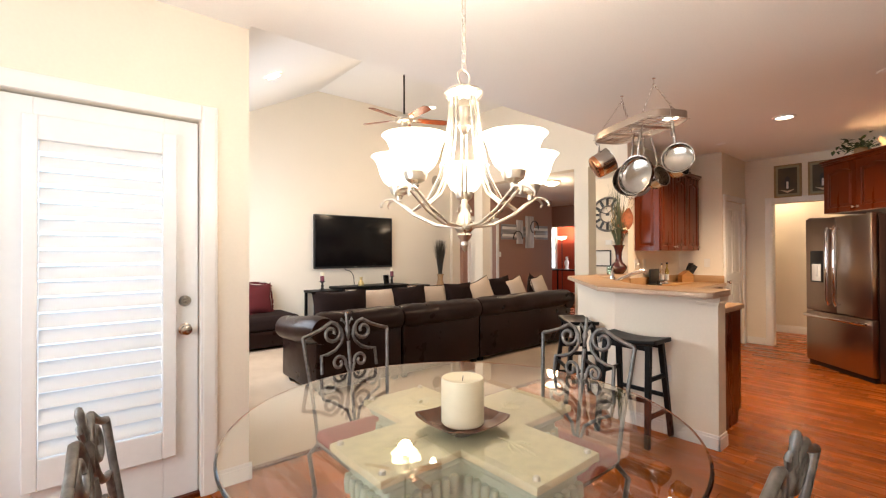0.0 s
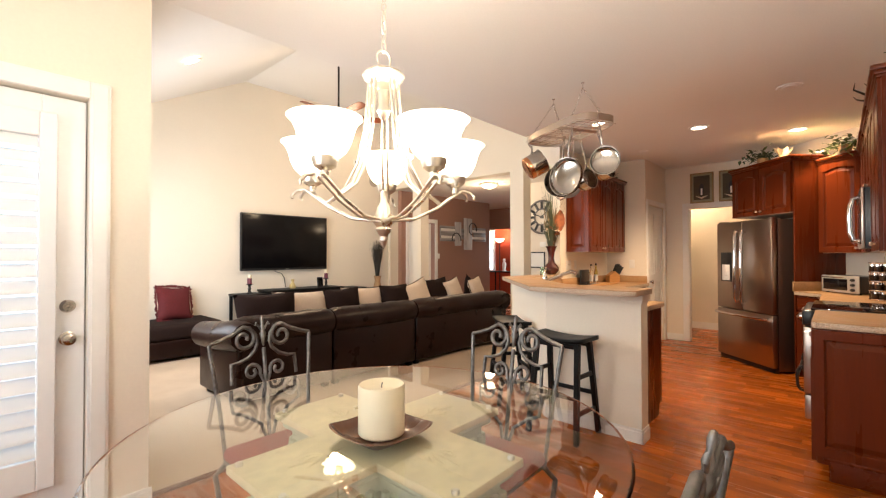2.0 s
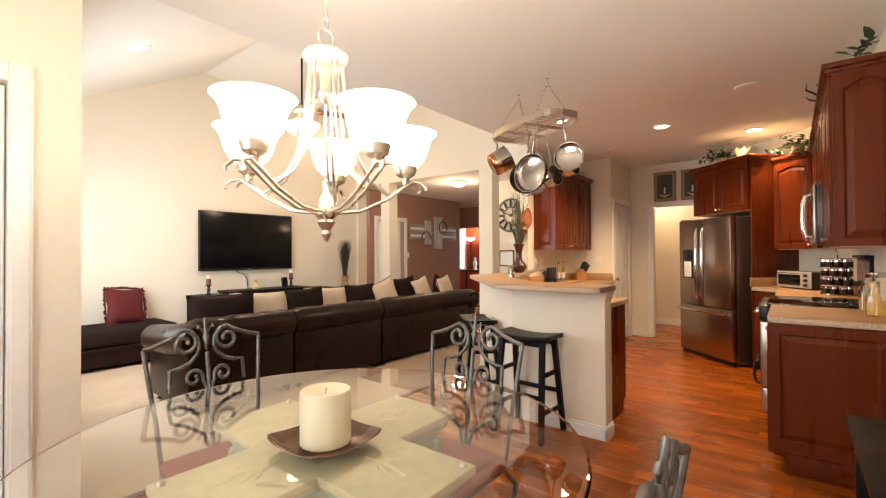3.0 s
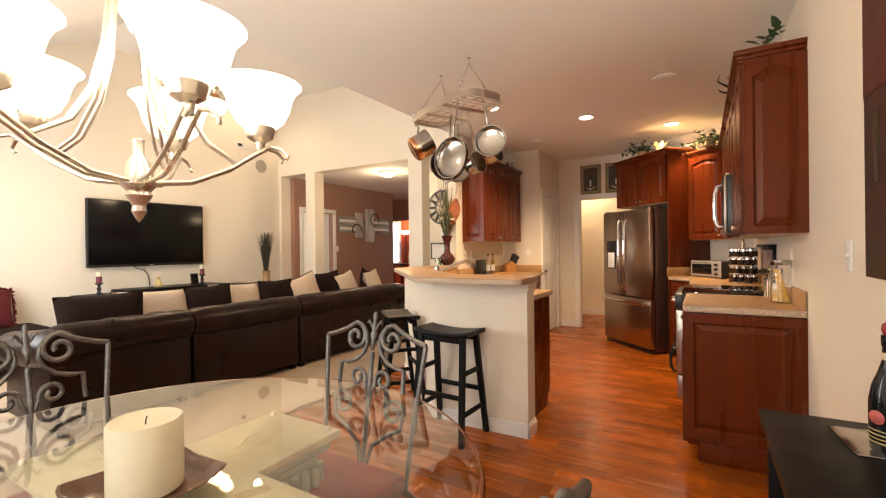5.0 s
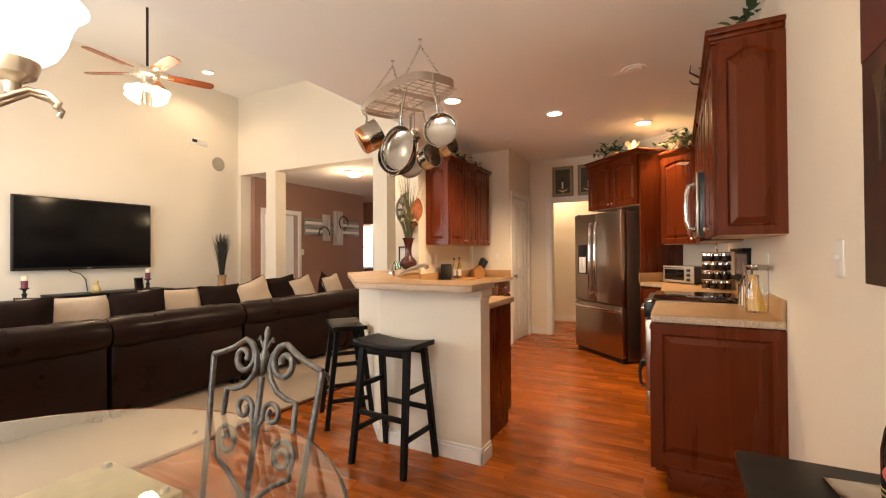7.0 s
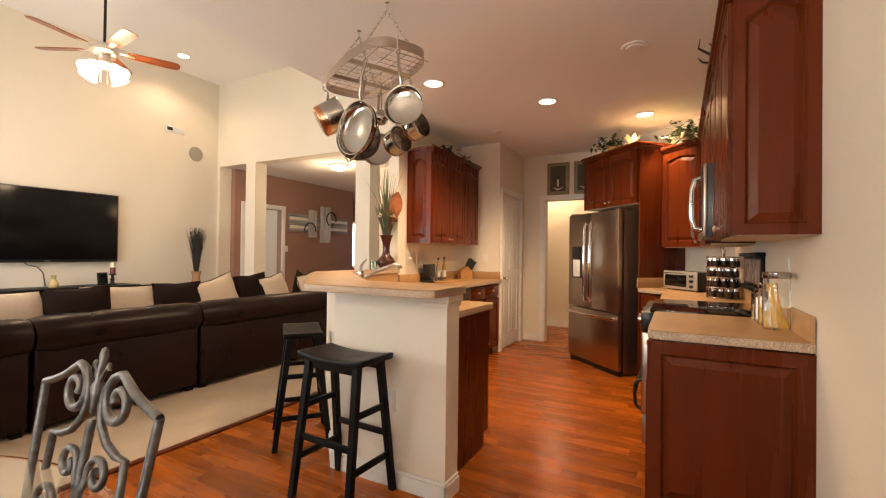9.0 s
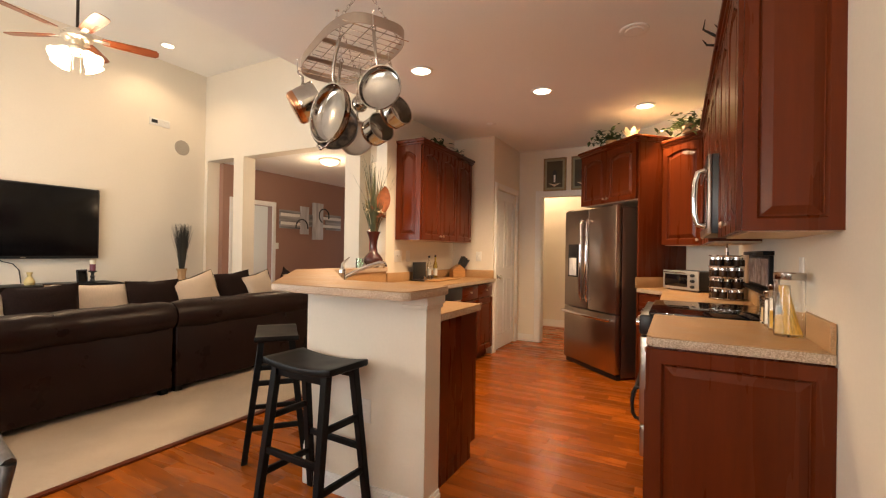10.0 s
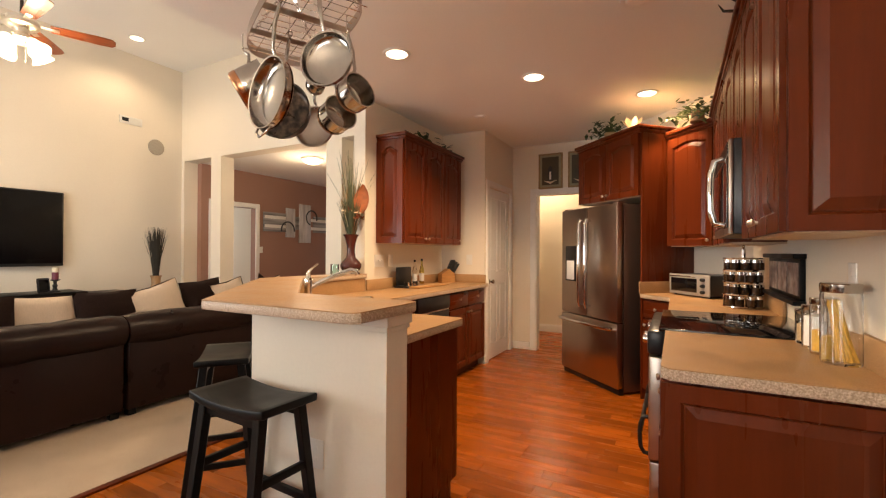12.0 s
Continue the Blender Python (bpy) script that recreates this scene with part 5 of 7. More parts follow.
# ---- ceiling fan ----
FX, FY, FZ = 3.81, 5.34, 3.26
t = thing("ceiling_fan", pose(FX, FY, 0), "five-blade cherry ceiling fan with four lit glass shades", "ceiling fan")
sub(t, "downrod", material("dark bronze rod", (0.04, 0.03, 0.025), 0.4, metal=0.7), lambda bm: lathe(bm, [(0.013, FZ + 0.06), (0.013, ZV - 0.03)], 10), "dark bronze downrod")
sub(t, "canopy", M_NICKEL, lambda bm: lathe(bm, [(0.02, ZV - 0.06), (0.06, ZV - 0.03), (0.07, ZV), (0, ZV)], 20))
sub(t, "motor", M_NICKEL, lambda bm: lathe(bm, [(0, FZ + 0.075), (0.03, FZ + 0.07), (0.05, FZ + 0.05), (0.10, FZ + 0.035), (0.125, FZ + 0.01), (0.125, FZ - 0.03), (0.10, FZ - 0.05), (0.06, FZ - 0.06), (0.055, FZ - 0.09), (0, FZ - 0.095)], 28), "brushed nickel motor housing")
for k in range(5):
    rot = pose(0, 0, 0, 0, 0, -24 + 72 * k)

    def blade(bm):
        outline = [(0.19, -0.050), (0.30, -0.060), (0.55, -0.068), (0.63, -0.062), (0.655, -0.03), (0.655, 0.03), (0.63, 0.062), (0.55, 0.068), (0.30, 0.060), (0.19, 0.050)]
        prism(bm, outline, -0.004, 0.004, m=pose(0, 0, FZ + 0.0, -12, 0, 0))
        bevel_all(bm, 0.002, 1, 60)
    b = sub(t, "blade", M_FANWOOD, blade, at=rot)
    sub(b, "bracket", M_NICKEL, lambda bm: box(bm, 0.10, 0.25, -0.022, 0.022, -0.010, -0.004, bevel=0.002, m=pose(0, 0, FZ, -12, 0, 0)))
for k in range(4):
    rot = pose(0, 0, FZ - 0.165, 0, 0, 20 + 90 * k) @ pose(0.10, 0, 0, 0, -42, 0)
    sub(t, "lamp_shade", M_FANLIGHT, lambda bm: lathe(bm, [(0.022, 0.0), (0.03, -0.012), (0.042, -0.05), (0.055, -0.085), (0.068, -0.105), (0.064, -0.105), (0.05, -0.084), (0.036, -0.05), (0.022, -0.012)], 20, cap=False), "lit frosted glass shade", at=rot @ Matrix.Scale(1.25, 4), smooth=70)
    sub(t, "lamp_arm", M_NICKEL, lambda bm: lathe(bm, [(0.0, 0.03), (0.018, 0.025), (0.024, 0.0), (0.02, -0.01)], 14), at=rot)
sub(t, "light_fitter", M_NICKEL, lambda bm: lathe(bm, [(0, FZ - 0.20), (0.03, FZ - 0.195), (0.05, FZ - 0.165), (0.085, FZ - 0.15), (0.09, FZ - 0.125), (0.05, FZ - 0.10), (0.05, FZ - 0.085), (0, FZ - 0.085)], 24), "pierced nickel light fitter")
for dx in (-0.03, 0.03):
    sub(t, "pull_chain", M_NICKEL, lambda bm: tube(bm, [(dx, 0, FZ - 0.18), (dx, 0, FZ - 0.33)], 0.002, 5))
lamp("fan_bulbs", "POINT", 37, WARM, pose(FX, FY, FZ - 0.34), 0.10)


# ---- recessed lamps ----
def can_light(x, y, z, tilt=0.0, power=130):
    t = thing("recessed_light", pose(x, y, z, 0, tilt, 0), "white trimmed recessed ceiling light, lit", "ceiling light", group="recessed ceiling lights")
    sub(t, "trim_ring", M_WHITEPL, lambda bm: lathe(bm, [(0.072, 0.0), (0.098, -0.002), (0.096, -0.008), (0.076, -0.010), (0.072, 0.0)], 32, cap=False))
    sub(t, "lens", M_CANLIGHT, lambda bm: lathe(bm, [(0, -0.005), (0.073, -0.004), (0.074, -0.001), (0, -0.001)], 28), "glowing lamp")
    lamp("can_lamp", "SPOT", power, WARM, pose(x, y, z, 0, tilt, 0) @ pose(0, 0, -0.03), 0.06, spot=140)


for x, y in ((4.78, 2.085), (5.63, 1.34), (6.44, 0.557)):
    can_light(x, y, ZC)
can_light(5.40, 6.68, ZV, power=40)
can_light(1.90, 5.14, 3.325, -28.0, power=40)
for x, y, r, nm, lab in ((4.835, 0.524, 0.078, "ceiling_speaker", "round off-white ceiling speaker"), (6.39, 2.13, 0.05, "smoke_detector", "small off-white smoke detector")):
    bm = bmesh.new()
    lathe(bm, [(0, 0.0), (r * 1.15, 0.0), (r * 1.12, -0.006), (r, -0.010), (r * 0.75, -0.006), (r * 0.65, -0.012), (0, -0.014)], 28)
    solid(nm, bm, M_CEIL, lab, "ceiling fitting", m=pose(x, y, ZC))

# ---- hall beyond ----
t = thing("flush_light", pose(7.10, 5.19, 2.70), "domed flush ceiling light, lit", "ceiling light")
sub(t, "dome", glow("lit dome glass", (1.0, 0.86, 0.62), 5.0), lambda bm: lathe(bm, [(0, -0.10), (0.06, -0.092), (0.12, -0.065), (0.15, -0.03), (0.15, -0.02), (0, -0.02)], 28), "lit glass dome")
sub(t, "rim", M_NICKEL, lambda bm: lathe(bm, [(0.15, 0), (0.165, -0.005), (0.168, -0.03), (0.152, -0.035), (0.150, -0.01)], 28, cap=False))
lamp("hall_lamp", "POINT", 22, WARM, pose(7.10, 5.19, 2.42), 0.10)
M_ART = material("silver and black panel", (0.62, 0.60, 0.58), 0.4, metal=0.0, grain=0.25, scale=3, second=(0.03, 0.03, 0.035), stretch=(0.3, 1, 5), stain=0.3)
M_ARTS = material("brushed silver panel", (0.58, 0.56, 0.55), 0.4, metal=0.0, grain=0.3, scale=4, stretch=(4, 1, 0.5), stain=0.2)
t = thing("wall_art", pose(7.78, 7.06, 0), "five-panel silver and black metal wall art", "artwork")
sub(t, "panel", M_ART, lambda bm: box(bm, 0.0, 0.54, 0.0, 0.03, 1.66, 2.02, bevel=0.002))
sub(t, "panel", M_ART, lambda bm: box(bm, 1.26, 1.74, 0.0, 0.03, 1.68, 2.02, bevel=0.002))
sub(t, "panel", M_ARTS, lambda bm: box(bm, 0.52, 0.74, -0.012, 0.02, 1.56, 2.13, bevel=0.002))
sub(t, "panel", M_ARTS, lambda bm: box(bm, 0.86, 1.16, -0.014, 0.02, 1.46, 2.24, bevel=0.002))
sub(t, "panel", M_ART, lambda bm: box(bm, 0.72, 0.88, 0.0, 0.03, 1.72, 1.98, bevel=0.002))
for z0, z1 in ((1.73, 1.79), (1.90, 1.96)):
    for x0, x1 in ((0.01, 0.51), (1.17, 1.73)):
        sub(t, "stripe", M_WHITEPL, lambda bm: box(bm, x0, x1, -0.003, 0.002, z0, z1), "pale painted stripe")
for cx, cz, r, a0, a1 in ((0.55, 1.70, 0.16, -10, 190), (1.18, 1.98, 0.15, -20, 250)):
    sub(t, "ring", M_BLACK, lambda bm: tube(bm, [(cx + r * math.cos(radians(a0 + (a1 - a0) * k / 24)), -0.016, cz + r * math.sin(radians(a0 + (a1 - a0) * k / 24))) for k in range(25)], 0.014, 6), "dark curved rod", smooth=60)


def plate(m, label, kind="switch", w=0.075, h=0.118, gangs=1):
    t = thing("wall_plate", m, label, kind)
    sub(t, "plate", M_WHITEPL, lambda bm: box(bm, -w * gangs / 2, w * gangs / 2, -0.006, 0, -h / 2, h / 2, bevel=0.003))
    for i in range(gangs):
        x = (i - (gangs - 1) / 2) * 0.046
        if kind == "switch":
            sub(t, "toggle", M_WHITEPL, lambda bm: box(bm, x - 0.005, x + 0.005, -0.018, -0.004, -0.004, 0.012, bevel=0.002))
        else:
            for z in (-0.022, 0.022):
                sub(t, "socket", M_WHITEPL, lambda bm: box(bm, x - 0.010, x + 0.010, -0.0075, -0.004, z - 0.008, z + 0.008, bevel=0.002), "pale socket face")
    return t


plate(pose(7.71, 7.10, 1.31), "white double switch plate on the brown wall", gangs=2)
plate(pose(2.945, YS, 1.245, 0, 0, 180), "white switch plate on the cream wall", gangs=1)
plate(pose(4.22, YS, 1.20, 0, 0, 180), "white outlet over the counter", "outlet")
plate(pose(6.88, 2.47, 1.20, 0, 0, -90), "white switch plate beside the pantry")
plate(pose(5.61, 2.84, 1.20), "white switch plate over the counter", gangs=2)
plate(pose(5.80, 2.84, 1.20), "white outlet over the counter", "outlet")
plate(pose(3.55, 1.63, 0.46, 0, 0, -90), "white outlet low on the bar wall", "outlet")
t = thing("wall_clock", pose(7.6, 4.33, 2.04, 0, 0, -90), "large dark iron wall clock with open bars", "clock")
for k in range(12):
    sub(t, "numeral_bar", M_BLACK, lambda bm: box(bm, -0.022, 0.022, -0.03, -0.012, 0.15, 0.285, bevel=0.004), at=pose(0, 0, 0, 0, 30 * k, 0))
sub(t, "inner_ring", M_IRON, lambda bm: tube(bm, [(0.15 * math.cos(2 * math.pi * k / 24), -0.02, 0.15 * math.sin(2 * math.pi * k / 24)) for k in range(25)], 0.014, 8), smooth=60)
for turn, length in ((50, 0.13), (-70, 0.19)):
    sub(t, "clock_hand", M_BLACK, lambda bm: box(bm, -0.008, 0.008, -0.034, -0.028, -0.03, length), at=pose(0, 0, 0, 0, turn, 0))
sub(t, "hub", M_IRON, lambda bm: lathe(bm, [(0, 0), (0.03, 0), (0.03, 0.03), (0, 0.034)], 16, m=pose(0, 0, 0, 90, 0, 0)))
sub(t, "rim", M_IRON, lambda bm: tube(bm, [(0.30 * math.cos(2 * math.pi * k / 32), -0.02, 0.30 * math.sin(2 * math.pi * k / 32)) for k in range(33)], 0.02, 8), smooth=60)
t = thing("thermostat", pose(7.6, 4.31, 1.53, 0, 0, -90), "small white thermostat on the hall wall", "thermostat")
sub(t, "body", M_WHITEPL, lambda bm: box(bm, -0.06, 0.06, -0.025, 0, -0.045, 0.045, bevel=0.005))
t = thing("framed_print", pose(7.6, 4.59, 1.09, 0, 0, -90), "black framed print with a wide white mount", "picture")
sub(t, "frame", M_BLACK, lambda bm: [box(bm, *b, bevel=0.003) for b in ((0, 0.022, -0.022, -0.002, 0, 0.30), (0.298, 0.32, -0.022, -0.002, 0, 0.30), (0.022, 0.298, -0.022, -0.002, 0, 0.022), (0.022, 0.298, -0.022, -0.002, 0.278, 0.30))], "narrow black frame", smooth=None)
sub(t, "mat_board", M_WHITEPL, lambda bm: box(bm, 0.020, 0.300, -0.010, -0.003, 0.020, 0.280), "white mount")
# far red room: lamp and figure
t = thing("table_lamp", pose(12.6, 8.75, 0.0), "lit torchiere lamp in the far red room", "lamp")
sub(t, "stand", M_BLACK, lambda bm: lathe(bm, [(0.14, 0), (0.14, 0.02), (0.015, 0.04), (0.015, 1.75), (0.03, 1.78), (0, 1.78)], 16))
sub(t, "shade", M_FANLIGHT, lambda bm: lathe(bm, [(0.03, 1.76), (0.12, 1.80), (0.17, 1.88), (0.16, 1.88), (0.11, 1.81), (0.03, 1.775)], 20, cap=False), "lit glass bowl")
lamp("far_lamp", "POINT", 42, WARM, pose(12.6, 8.75, 1.98), 0.1)
# fill lamp added inside the far room, away from its window
lamp("far_room_fill", "AREA", 45, DAY, look((12.8, 7.0, 1.6), (11.0, 8.0, 1.0)), 1.0, 1.4)

# assumed fixture and lamp, added out of view to brighten the back hallway
t = thing("flush_light", pose(8.9, 2.2, ZC), "added domed flush light in the back hallway, out of view, lit", "ceiling light")
sub(t, "dome", glow("added hallway dome glow", (1.0, 0.84, 0.58), 5.0), lambda bm: lathe(bm, [(0, -0.10), (0.06, -0.092), (0.12, -0.065), (0.15, -0.03), (0.15, -0.02), (0, -0.02)], 28), "lit glass dome")
sub(t, "rim", M_NICKEL, lambda bm: lathe(bm, [(0.15, 0), (0.165, -0.005), (0.168, -0.03), (0.152, -0.035), (0.150, -0.01)], 28, cap=False))
lamp("hallway_fill", "POINT", 30, WARM, pose(8.9, 2.2, 2.5), 0.1)



# window and small figure in the far room
M_FARSKY = glow("bright overcast daylight", (0.95, 0.97, 1.0), 2.2)
t = tagged(thing("window_3", pose(12.985, 10.3, 0.75, 0, 0, -90), "bright white-framed window in the far room", "window"), kind="structure")
for x0, x1, z0, z1 in ((0.0, 0.07, 0.0, 1.5), (1.03, 1.10, 0.0, 1.5), (0.07, 1.03, 0.0, 0.07), (0.07, 1.03, 1.43, 1.5), (0.07, 1.03, 0.72, 0.76)):
    sub(t, "window_frame", M_TRIM, lambda bm: box(bm, x0, x1, -0.04, -0.004, z0, z1, bevel=0.004), smooth=None)
sub(t, "pane", M_FARSKY, lambda bm: box(bm, 0.06, 1.04, -0.012, -0.006, 0.06, 1.44), "daylit pane", smooth=None)
t = thing("side_table", pose(12.4, 8.62, 0), "dark wooden side table in the far room", "table")
sub(t, "tabletop", M_BLACKWOOD, lambda bm: box(bm, -0.25, 0.25, -0.75, 0.35, 0.76, 0.80, bevel=0.005))
for x in (-0.22, 0.22):
    for y in (-0.72, 0.32):
        sub(t, "leg", M_BLACKWOOD, lambda bm: box(bm, x - 0.02, x + 0.02, y - 0.02, y + 0.02, 0, 0.762, bevel=0.003))
bm = bmesh.new()
lathe(bm, [(0, 0), (0.07, 0), (0.075, 0.02), (0.05, 0.05), (0.06, 0.14), (0.075, 0.22), (0.05, 0.29), (0.025, 0.31), (0.045, 0.35), (0.04, 0.40), (0, 0.42)], 20)
solid("figurine", bm, M_WHITEPL, "small white figurine on a dark side table", "figurine", m=pose(12.35, 8.40, 0.801), smooth=50)
# ---- pot rack over the bar ----
RK = pose(3.71, 1.91, 0, 0, 0, 62.7)
t = thing("pot_rack", RK, "oval stainless pot rack hung from the ceiling on chains", "pot rack")
RA, RB, RZ = 0.42, 0.20, 2.335


def oval(k, n=48, a=RA, b=RB):
    """A point of the rack's outline: straight sides with round ends."""
    th = 2 * math.pi * k / n
    c, s = math.cos(th), math.sin(th)
    p = 0.62
    return (a * math.copysign(abs(c) ** p, c), b * math.copysign(abs(s) ** (p * 0.9), s))


def band(bm):
    n = 64
    rings = []
    for inset, z in ((0.0, RZ), (0.0, RZ + 0.052), (0.004, RZ + 0.052), (0.004, RZ)):
        rings.append([bm.verts.new((*oval(k, n, RA - inset, RB - inset), z)) for k in range(n)])
    for i in range(4):
        a, b = rings[i], rings[(i + 1) % 4]
        for k in range(n):
            bm.faces.new((a[k], a[(k + 1) % n], b[(k + 1) % n], b[k]))


sub(t, "band", M_STEEL, band, "flat brushed steel band", smooth=40)
for x in (-0.13, 0.13):
    sub(t, "slat", M_STEEL, lambda bm: box(bm, x - 0.024, x + 0.024, -0.196, 0.196, RZ + 0.004, RZ + 0.008), "flat steel cross slat")
for i in range(14):
    x = -0.36 + 0.0555 * i
    sub(t, "wire", M_CHROME, lambda bm: tube(bm, [(x, -0.18, RZ + 0.011), (x, 0.18, RZ + 0.011)], 0.0028, 5))
for y in (-0.12, -0.04, 0.04, 0.12):
    sub(t, "wire", M_CHROME, lambda bm: tube(bm, [(-0.385, y, RZ + 0.015), (0.385, y, RZ + 0.015)], 0.0028, 5))


def chain(bm, p, q):
    p, q = Vector(p), Vector(q)
    L = (q - p).length
    n = max(3, int(L / 0.027))
    m0 = Matrix.Translation(p) @ (q - p).to_track_quat("Z", "Y").to_matrix().to_4x4()
    for i in range(n):
        z = L * (i + 0.5) / n
        pts = [(0.008 * math.cos(2 * math.pi * k / 8), 0, z + 0.62 * L / n * math.sin(2 * math.pi * k / 8)) for k in range(9)]
        tube(bm, pts, 0.0027, 5, m=m0 @ pose(0, 0, 0, 0, 0, 90 * (i % 2)))


for hx in (-0.197, 0.197):
    sub(t, "ceiling_hook", M_CHROME, lambda bm: lathe(bm, [(0.014, ZC), (0.014, ZC - 0.006), (0.005, ZC - 0.010), (0.005, ZC - 0.035), (0.009, ZC - 0.045), (0, ZC - 0.05)], 12, m=pose(hx, 0, 0)))
    for y in (-0.17, 0.17):
        x2 = hx + (0.08 if hx > 0 else -0.08)
        ob = sub(t, "chain", M_CHROME, lambda bm: chain(bm, (hx, 0, ZC - 0.045), (x2, y, RZ + 0.045)), smooth=60)
        ob["kind"] = "stuff"
INV = RK.inverted()


def hook(x, y):
    p = INV @ Vector((x, y, RZ))

    def make(bm):
        tube(bm, [(p.x, p.y, RZ + 0.05), (p.x + 0.006, p.y, RZ + 0.054), (p.x + 0.012, p.y, RZ + 0.045), (p.x + 0.008, p.y, RZ - 0.01), (p.x - 0.004, p.y, RZ - 0.03), (p.x - 0.012, p.y, RZ - 0.022)], 0.003, 6)
    sub(t, "hook", M_CHROME, make, smooth=60)


M_DARKPAN = material("dark used pan", (0.022, 0.017, 0.014), 0.3, metal=0.6, grain=0.5, scale=30, stain=0.5, stain_scale=14, second=(0.14, 0.10, 0.07))


def pan(name, x, y, r, h, handle, yaw, body, label, base=None, drop=0.0, tilt=0.0, helper=False, roll=0.0):
    """A pan hanging by its handle from the rack at x, y; it opens along -x of its own heading."""
    hook(x, y)
    top = RZ - 0.028 - drop
    m = pose(x, y, top, 0, 0, yaw) @ pose(0, 0, 0, roll, 0, 0) @ pose(0, 0, 0, 0, -90 + tilt, 0) @ pose(0.012, 0, -(h * 0.75 + 0.010))
    p = thing(name, m, label, "pan", group="pans on the rack")
    cx = -(handle + r)
    sub(p, "body", body, lambda bm: lathe(bm, [(0.0, 0.0), (r * 0.80, 0.0), (r * 0.92, 0.008), (r * 0.97, h * 0.4), (r, h), (r + 0.004, h + 0.002), (r - 0.002, h + 0.001), (r * 0.95, h * 0.45), (r * 0.89, 0.012), (r * 0.78, 0.005), (0, 0.005)], 40, m=pose(cx, 0, 0)), smooth=60)
    if base:
        sub(p, "base", base, lambda bm: lathe(bm, [(0.0, -0.004), (r * 0.80, -0.004), (r * 0.925, 0.006), (r * 0.968, h * 0.22), (r * 0.964, h * 0.22), (r * 0.915, 0.008), (r * 0.79, -0.001), (0, -0.001)], 40, m=pose(cx, 0, 0)), "copper clad base", smooth=60)
    hz = h * 0.75

    def grip(bm):
        tube(bm, [(cx + r * 0.98, 0, hz - 0.01), (cx + r + 0.03, 0, hz + 0.012), (cx + r + handle * 0.5, 0, hz + 0.020), (-0.03, 0, hz + 0.012)], 0.008, 8, radii=[0.010, 0.007, 0.009, 0.008])
        tube(bm, [(-0.022 + 0.014 * math.cos(2 * math.pi * k / 10), 0.010 * math.sin(2 * math.pi * k / 10), hz + 0.010) for k in range(11)], 0.003, 6)
    sub(p, "handle", M_STEELX, grip, "riveted steel handle", smooth=60)
    if helper:
        sub(p, "helper_handle", M_STEELX, lambda bm: tube(bm, [(cx - r * 0.97, -0.045, hz), (cx - r - 0.02, -0.04, hz + 0.01), (cx - r - 0.038, 0, hz + 0.014), (cx - r - 0.02, 0.04, hz + 0.01), (cx - r * 0.97, 0.045, hz)], 0.005, 8), "small loop handle", smooth=60)
    return p


pan("saucepan", 3.665, 2.26, 0.104, 0.155, 0.10, 129, M_STEELX, "polished steel saucepan with a copper base hanging from the rack", M_COPPER, tilt=30, roll=6)
pan("skillet", 3.44, 1.735, 0.145, 0.05, 0.245, -13, M_STEELX, "large polished steel skillet hanging from the rack", M_COPPER, helper=True, tilt=4, roll=9)
pan("skillet", 3.445, 1.535, 0.103, 0.04, 0.205, 14, M_STEELX, "small steel skillet hanging from the rack", tilt=4, roll=-8)
pan("saucepan", 3.777, 1.68, 0.080, 0.09, 0.235, 80, M_STEELX, "small steel saucepan with a copper base hanging from the rack", M_COPPER, tilt=16)
pan("saucepan", 3.88, 1.875, 0.085, 0.10, 0.275, 74, M_STEELX, "steel saucepan with a copper base hanging from the rack", M_COPPER, tilt=14)
pan("saute_pan", 3.65, 1.91, 0.130, 0.06, 0.255, 22, M_DARKPAN, "dark used pan hanging from the rack", tilt=4, roll=4)
pan("skillet", 3.90, 1.99, 0.105, 0.045, 0.28, 15, M_STEEL, "dull steel skillet hanging from the rack", tilt=4)
hook(3.80, 1.90)
q = thing("strainer", pose(3.80, 1.90, RZ - 0.028), "small steel strainer hanging from the rack", "strainer", group="pans on the rack")
sub(q, "bowl", M_STEELX, lambda bm: lathe(bm, [(0.002, -0.05), (0.025, -0.045), (0.042, -0.025), (0.048, 0.0), (0.045, 0.0), (0.04, -0.024), (0.023, -0.042), (0.002, -0.046)], 20, m=pose(0, 0, -0.20, 0, 70, 30), cap=False), smooth=60)
sub(q, "handle", M_STEELX, lambda bm: tube(bm, [(0, 0, -0.005), (0.004, 0, -0.08), (0, 0, -0.165)], 0.004, 6), smooth=60)


